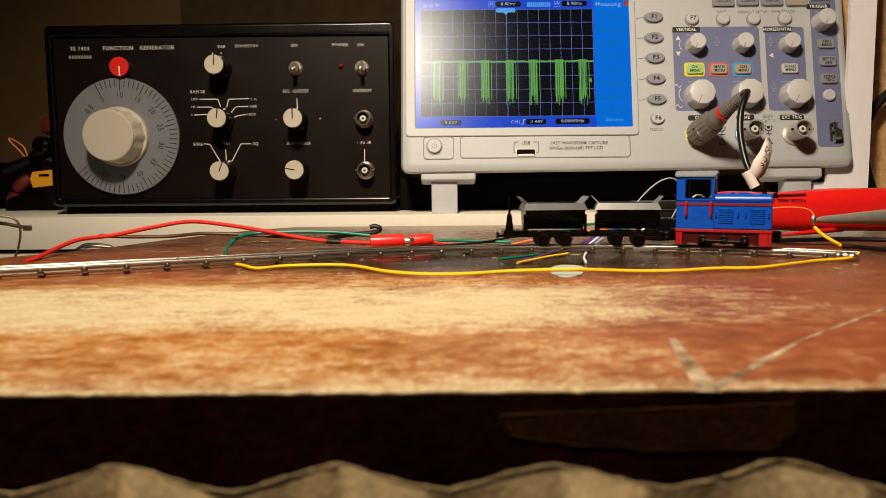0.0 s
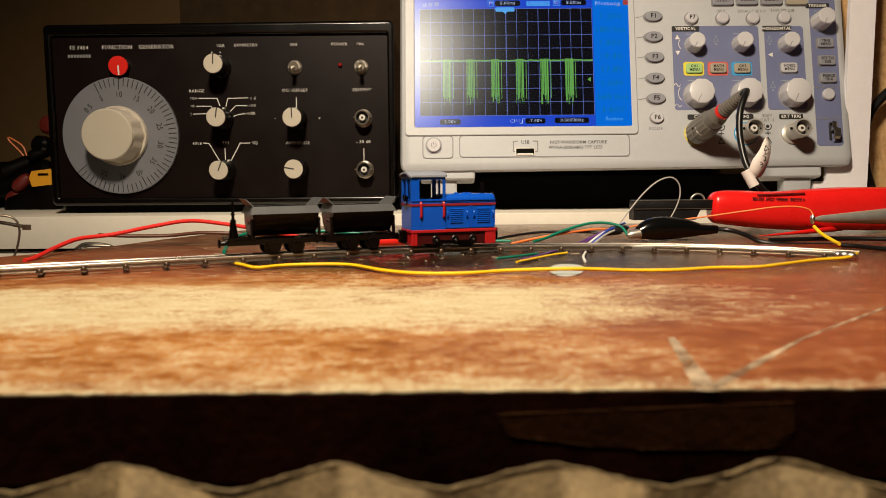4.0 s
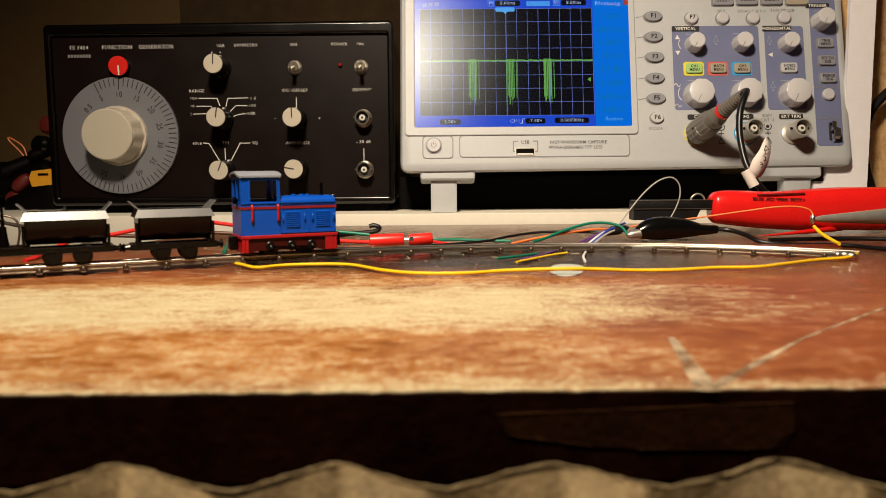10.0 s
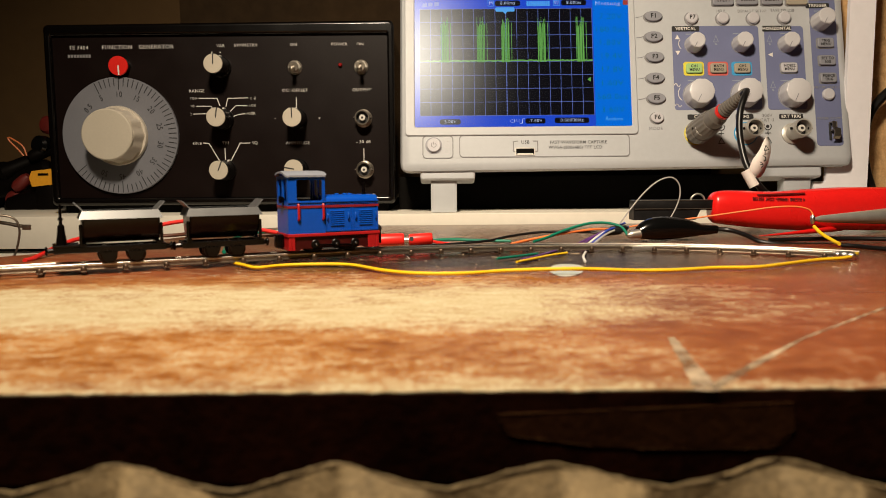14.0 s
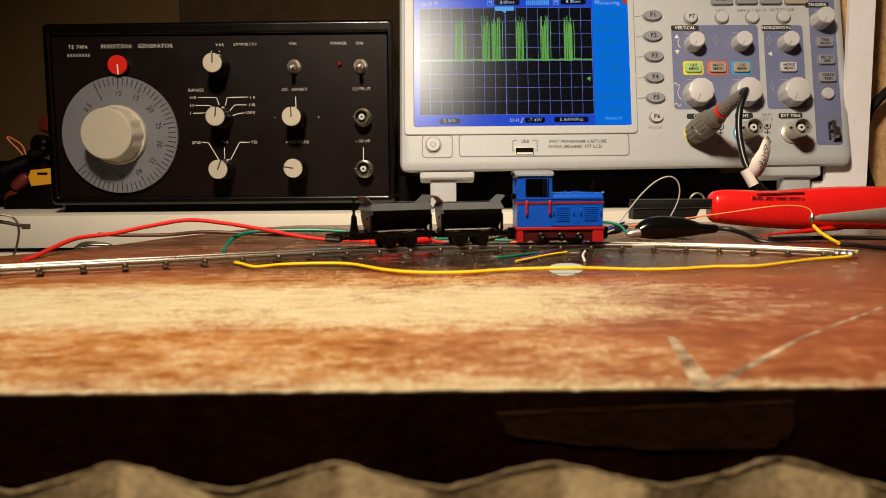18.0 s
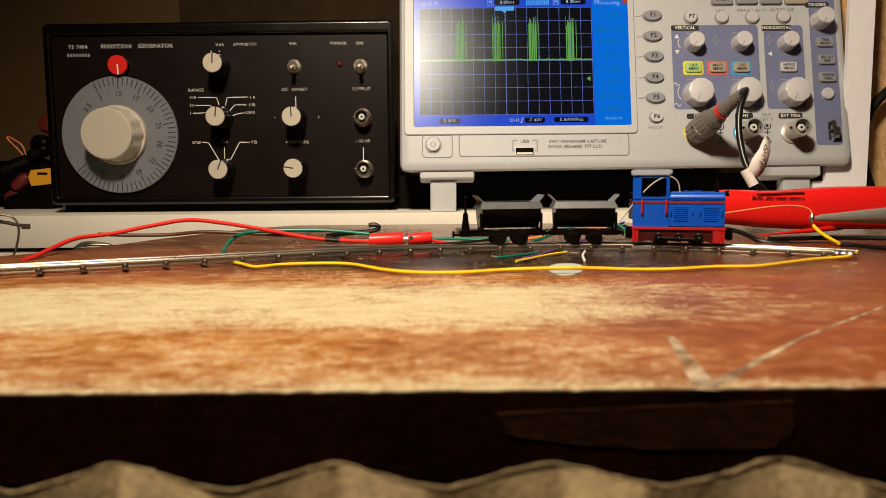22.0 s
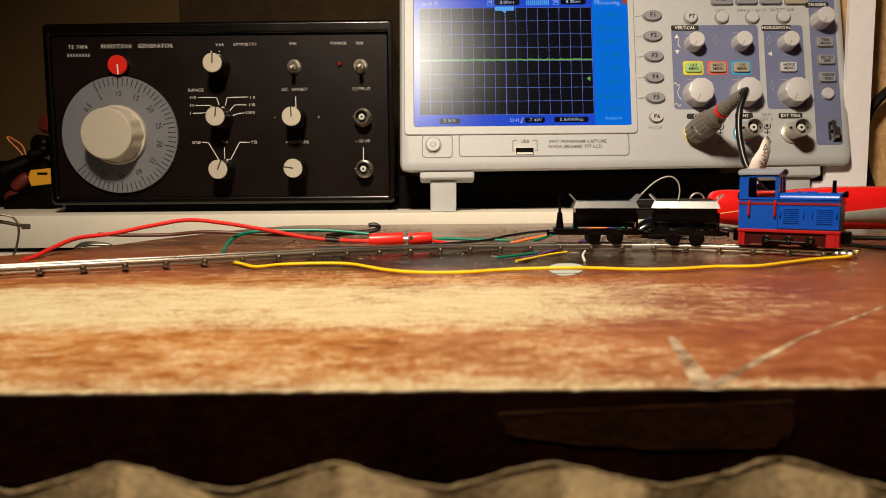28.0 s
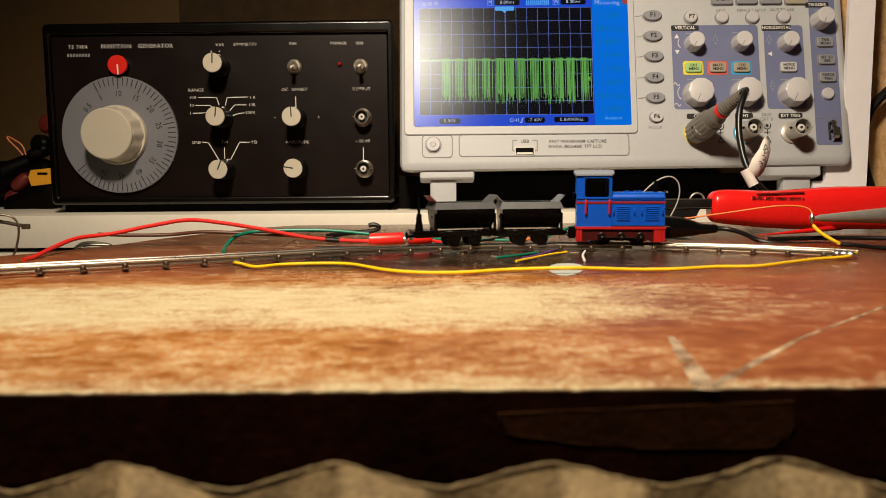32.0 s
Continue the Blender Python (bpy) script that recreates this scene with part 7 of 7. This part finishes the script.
def clutter():
    crumbs()
    red_test_lead()
    pliers()
    crocodile_clip()
    soldering_tip()
    probe()
    bundle()
    spectacles()
    left_tools()
    wire("green_wire", "green wire curling behind the track", [(-0.1056, 0.3687, 0.001), (-0.1144, 0.405, 0.0003), (-0.1122, 0.415, 0.0039), (-0.1047, 0.425, 0.0058), (-0.0833, 0.428, 0.0063), (-0.0612, 0.428, 0.0058), (-0.0404, 0.425, 0.004)], 0.00095, WIRE_GREEN)
    wire("green_wire", "green wire lying behind the track", [(-0.006, 0.41, 0.002), (0.0049, 0.412, 0.0023), (0.0201, 0.412, 0.0016), (0.0367, 0.41, 0.0013)], 0.00085, WIRE_GREEN)
    wire("green_wire", "green wire arching over to the clip", [(0.0479, 0.402, 0.0017), (0.0546, 0.408, 0.0029), (0.0663, 0.415, 0.0065), (0.0791, 0.418, 0.0098), (0.0898, 0.418, 0.0101), (0.0969, 0.415, 0.0081), (0.0994, 0.411, 0.0041)], 0.00075, WIRE_GREEN)
    wire("red_wire", "red wire lying behind the track", [(-0.0066, 0.411, 0.0019), (-0.0018, 0.405, 0.0012), (0.0048, 0.401, 0.0006)], 0.00085, WIRE_RED)
    wire("red_wire", "orange-red wire lying behind the track", [(0.0358, 0.4, 0.0007), (0.0471, 0.408, 0.0023), (0.0664, 0.416, 0.0049), (0.0826, 0.42, 0.0066), (0.0934, 0.42, 0.0068)], 0.0007, WIRE_ORANGE)
    wire("black_wire", "thin black wire behind the track", [(-0.0646, 0.39, 0.0002), (-0.0245, 0.394, 0.0), (0.0198, 0.406, 0.0015), (0.0359, 0.418, 0.0031), (0.0552, 0.424, 0.0049), (0.0767, 0.422, 0.0049), (0.0899, 0.418, 0.0045)], 0.0007, WIRE_BLACK)
    wire("brown_wire", "brown wire along the table's back edge", [(-0.1821, 0.405, 0.0068), (-0.1677, 0.41, 0.0057), (-0.1483, 0.415, 0.0054), (-0.133, 0.425, 0.006), (-0.1123, 0.43, 0.0048), (-0.0902, 0.43, 0.0034), (-0.0703, 0.425, 0.0027), (-0.0602, 0.42, 0.0024)], 0.0010, WIRE_BROWN)
    wire("black_hook", "short black rubber hook", [(-0.0651, 0.432, 0.0024), (-0.0532, 0.44, 0.0035), (-0.042, 0.442, 0.0043), (-0.0371, 0.442, 0.0055), (-0.0368, 0.442, 0.0072), (-0.0397, 0.442, 0.0082), (-0.0423, 0.442, 0.0075)], 0.0013, WIRE_BLACK, "hook")
    wire("orange_wire", "thin orange wire to the solder joint", [(0.0945, 0.425, 0.0058), (0.1149, 0.425, 0.0091), (0.1407, 0.418, 0.0128), (0.159, 0.41, 0.0161), (0.1745, 0.404, 0.0187), (0.1855, 0.402, 0.019), (0.1916, 0.401, 0.0175), (0.1936, 0.4, 0.0146)], 0.00045, WIRE_ORANGE)
    wire("grey_wire", "thin grey wire standing up in a loop", [(0.0968, 0.42, 0.009), (0.1026, 0.42, 0.017), (0.1101, 0.42, 0.0262), (0.1177, 0.42, 0.0326), (0.125, 0.421, 0.0346), (0.1297, 0.422, 0.0312), (0.1308, 0.423, 0.0247), (0.1288, 0.424, 0.0172), (0.1249, 0.425, 0.0096)], 0.00040, WIRE_GREY)
    wire("yellow_wire", "yellow wire from the joint down to the rail end", [(0.1941, 0.4, 0.0087), (0.1954, 0.394, 0.0053), (0.1972, 0.384, 0.0021), (0.1964, 0.378, 0.0016)], 0.0009, WIRE_YELLOW)
    wire("yellow_wire", "yellow wire lying on the table before the track",
         [(-0.0872, 0.3306, 0.0024), (-0.0875, 0.3204, 0.0014), (-0.0825, 0.3139, 0.0012), (-0.0743, 0.3041, 0.0012), (-0.0655, 0.3109, 0.0012), (-0.0522, 0.3139, 0.0012), (-0.0379, 0.311, 0.0012), (-0.0226, 0.2922, 0.0012), (-0.0093, 0.2832, 0.0012), (0.0075, 0.2822, 0.0012),
          (0.0248, 0.2893, 0.0012), (0.0371, 0.2842, 0.0022), (0.0473, 0.2821, 0.0026), (0.0582, 0.2844, 0.002), (0.0735, 0.2864, 0.0012), (0.0886, 0.2871, 0.0012), (0.1056, 0.2928, 0.0012), (0.1211, 0.2936, 0.0012), (0.1394, 0.3052, 0.0012), (0.1559, 0.3158, 0.0012),
          (0.1697, 0.3197, 0.0016), (0.1779, 0.3272, 0.0024)], 0.00072, WIRE_YELLOW)
    for pts, mat, nm in (([(0.0235, 0.3309, 0.001), (0.0329, 0.3391, 0.001), (0.0435, 0.35, 0.001)], WIRE_GREEN, "green"), ([(0.0308, 0.3179, 0.001), (0.0379, 0.3277, 0.001), (0.0485, 0.3426, 0.001), (0.0573, 0.3515, 0.001)], WIRE_YELLOW, "yellow"),
                         ([(0.0342, 0.328, 0.001), (0.0401, 0.3363, 0.001), (0.0538, 0.3618, 0.001)], WIRE_VIOLET, "violet"), ([(0.0597, 0.3197, 0.0008), (0.0618, 0.3352, 0.0012), (0.0666, 0.3557, 0.001)], WIRE_WHITE, "white")):
        wire("wire_offcut", nm + " wire offcut lying on the table", pts, 0.00055, mat, "wire offcut", "wire offcuts")
    bm = bmesh.new()
    c = (0.0484, 0.298)
    rng = random.Random(2)
    o = [(1 + 0.05 * math.sin(3 * a) + rng.uniform(-0.02, 0.02), a) for a in [2 * math.pi * i / 48 for i in range(48)]]
    slab(bm, [(c[0] + 0.0072 * r * math.cos(a) + 0.0030 * r * math.sin(a), c[1] + 0.0180 * r * math.sin(a)) for r, a in o], 0.0, 0.0004, "xy")
    w = single("paint_spot", bm, WAX, "pale grey oval paint spot dried on the table", "paint spot", smooth=False)
    m = w.modifiers.new("round", "BEVEL")
    m.width, m.segments, m.limit_method = 0.0002, 2, "ANGLE"
    # silver joiners and solder on the rail's end
    for at, side, ln in ((0.0342, -0.0045, 0.0095), (0.0382, 0.0045, 0.0090)):
        bm = bmesh.new()
        x, y, a = on_track(at, side)
        box(bm, -ln / 2, ln / 2, -0.0013, 0.0013, 0.0008, 0.0030, 0.0005)
        j = single("rail_joiner", bm, CHROME, "silver rail joiner on the track", "rail joiner")
        j.matrix_world = pose(x, y, 0, 0, 0, a)
    bm = bmesh.new()
    x, y, a = on_track(0.1227, -0.0048)
    for u, r in ((-0.0026, 0.0015), (0.0, 0.0021), (0.0026, 0.0017)):
        bmesh.ops.create_uvsphere(bm, u_segments=18, v_segments=12, radius=r, matrix=pose(u, -0.0004, 0.0022) @ Matrix.Diagonal((1.3, 1, 0.85, 1)))
    j = single("solder_blob", bm, SOLDER, "bright solder blob on the rail end", "solder")
    j.matrix_world = pose(x, y, 0, 0, 0, a)
    wire("black_cable", "black cable lying on the table under the pliers", [(0.1727, 0.4039, 0.0014), (0.185, 0.4061, 0.0014), (0.2047, 0.4095, 0.0014), (0.2249, 0.4077, 0.0014), (0.2514, 0.3969, 0.0014)], 0.0012, WIRE_BLACK, "cable")
    wire("black_wire", "black wire leaving from the rail's end", [(0.1965, 0.376, 0.0012), (0.2015, 0.3699, 0.0012), (0.206, 0.3586, 0.0012), (0.2172, 0.3425, 0.0012)], 0.0011, WIRE_BLACK)
    # black cable hanging at the chipboard
    wire("hanging_cable", "thick black cable hanging before the chipboard", [(0.3568, 0.595, 0.1082), (0.3394, 0.595, 0.0948), (0.3284, 0.595, 0.0808), (0.3249, 0.595, 0.065), (0.3252, 0.595, 0.0486), (0.3291, 0.595, 0.0312), (0.3364, 0.595, 0.0159), (0.3542, 0.595, -0.0062)], 0.0035, WIRE_BLACK, "cable")
    wire("cable_coil", "coiled dark cable behind the table's edge", [(-0.226, 0.47, -0.007), (-0.2226, 0.475, -0.0043), (-0.2143, 0.48, -0.0049), (-0.2074, 0.48, -0.0071), (-0.214, 0.475, -0.0079), (-0.2222, 0.47, -0.0067), (-0.2192, 0.475, -0.0054), (-0.2091, 0.48, -0.0063)], 0.0009, TARNISH, "cable")


def crumbs():
    """Pale specks of dust and wire insulation on the dark varnish."""
    rng = random.Random(11)
    bm = bmesh.new()
    for _ in range(420):
        x, y = rng.uniform(-0.13, 0.19), rng.uniform(0.275, 0.45)
        r = rng.choice((0.00010, 0.00012, 0.00016, 0.00024))
        a = rng.uniform(0, math.pi)
        ln = r * rng.choice((1, 2, 5, 9))
        d, n = Vector((math.cos(a), math.sin(a))) * ln, Vector((-math.sin(a), math.cos(a))) * r
        p = Vector((x, y))
        slab(bm, [tuple(p - d - n), tuple(p + d - n), tuple(p + d * 0.8 + n), tuple(p - d + n)], 0.0, r, "xy")
    single("dust_specks", bm, CRUMB, "pale dust specks scattered over dark varnish", "dust", "stuff", smooth=False)


CRUMB = material("pale_dust", (0.42, 0.32, 0.22), 0.6, vary=0.3, scale=300)


# ---------------------------------------------------------------- build
room()
desk()
table()
pleated_cloth()
track()
generator()
SCOPE = oscilloscope()
bpy.context.view_layer.update()
stand_legs(SCOPE)
clutter()
LOCO = locomotive()
WAGON_FRONT = tipper(False)
WAGON_REAR = tipper(True)

# which columns of the trace show a burst, by the second: (from, to, up, places across the picture in sixteenths of the grid)
TRACE = [
    (0.0, 0.5, 0, (1.5, 3.8, 6.0, 8.3, 10.5, 12.9, 15.1)),
    (0.5, 2.5, 0, (0.8, 2.0, 3.4, 4.6, 5.8, 7.0, 8.2, 9.4, 10.6, 11.8, 13.0, 14.2, 15.4)),
    (2.5, 4.5, 0, (2.5, 4.7, 7.0, 9.3, 11.6, 13.9)),
    (4.5, 6.5, 0, (1.6, 3.8, 6.1, 8.4, 10.6, 13.0, 15.2)),
    (6.5, 7.5, 0, (2.9, 5.0, 7.3, 10.7, 13.1, 15.3)),
    (7.5, 8.5, 0, (4.8, 8.3, 12.9)),
    (8.5, 9.5, 0, (4.7, 8.2, 12.8)),
    (9.5, 10.7, 0, (4.9, 8.4, 11.9)),
    (10.7, 11.7, 1, ()),
    (11.7, 12.5, 1, (0.5, 3.8, 7.2, 10.6, 15.2)),
    (12.5, 13.5, 1, (2.3, 6.7, 10.3, 13.7)),
    (13.5, 15.5, 1, (2.3, 5.7, 8.0, 11.4, 15.0)),
    (15.5, 17.5, 1, (2.6, 4.8, 7.2, 9.4, 10.5, 12.8, 14.0, 15.4)),
    (17.5, 18.5, 1, (3.7, 6.2, 7.2, 9.4, 11.7, 13.9)),
    (18.5, 19.5, 1, (1.6, 3.3, 6.7, 8.8, 11.3, 13.4, 15.4)),
    (19.5, 20.5, 1, (3.1, 5.4, 7.7, 10.0, 12.2, 14.6)),
    (20.5, 21.5, 1, (2.0, 4.4, 6.7, 8.9, 11.1, 13.5, 15.6)),
    (21.5, 22.5, 1, (3.8, 7.2, 10.6, 14.1)),
    (22.5, 23.5, 1, (3.6, 7.0, 10.4, 13.9)),
    (23.5, 24.5, 1, (2.0, 5.5, 9.0, 11.1, 12.4, 14.8, 15.6)),
    (24.5, 25.8, 1, (2.8, 6.2, 9.5, 13.0)),
    (25.8, 29.2, 0, ()),
    (29.2, 30.5, 0, (2.5, 4.7, 7.0, 9.4, 11.5, 13.9)),
    (30.5, 31.5, 0, (2.8, 5.0, 7.4, 9.7, 11.9, 14.2)),
    (31.5, 32.0, 0, (2.5, 3.7, 4.9, 6.2, 7.5, 8.4, 9.5, 10.7, 11.9, 13.0, 14.1, 15.4)),
]
GRID_U0, GRID_U1 = (-0.0157, 0.082)[0], (0.1116, 0.0809)[0]
BASE_V = (0.0477, 0.0814)[1]


def burst_rows(k):
    """Rows for one burst: it slides along the base line, sinks behind the screen when the line is quiet, and turns over there."""
    rows = []

    def add(t, col, shown, turn):
        u = GRID_U0 + (GRID_U1 - GRID_U0) * col / 16
        rows.append((t, pose(u, -0.00085 if shown else 0.004, BASE_V, turn)))

    col, turn = 1.2 * k + 0.5, 0
    for a, b, up, cols in TRACE:
        shown = k < len(cols)
        want = 180 if up else 0
        if shown:
            col = cols[k]
        t0 = a if a == 0 else a + 0.07
        if want != turn:
            for i in range(5):
                add(t0 + 0.14 * i, col, False, turn + (want - turn) * i / 4)
            turn = want
            t0 += 0.6
        else:
            add(t0, col, shown, turn)
        add(b if b == 32.0 else b - 0.07, col, shown, turn)
    return rows


def motions():
    for ob, place, base in ((LOCO, 0, 0.016), (WAGON_FRONT, 1, 0.0106), (WAGON_REAR, 2, 0.0106)):
        rows = []
        for i in range(129):
            t = i / 4
            back = float(np.interp(t, [k[0] for k in SLACK], [k[place] for k in SLACK])) if place else 0.0
            rows.append((t, vehicle_pose(train_at(t) + back / 1000, base)))
        walk(ob, rows)
    start = train_at(0.0)
    for w, x, r in AXLES:
        walk(w, [(t / 10, pose(x, 0, 0.0034 + r, 0, math.degrees((train_at(t / 10) - start) / r), 0)) for t in range(321)])
    for k, burst in enumerate(BURSTS):
        walk(burst, burst_rows(k))


motions()
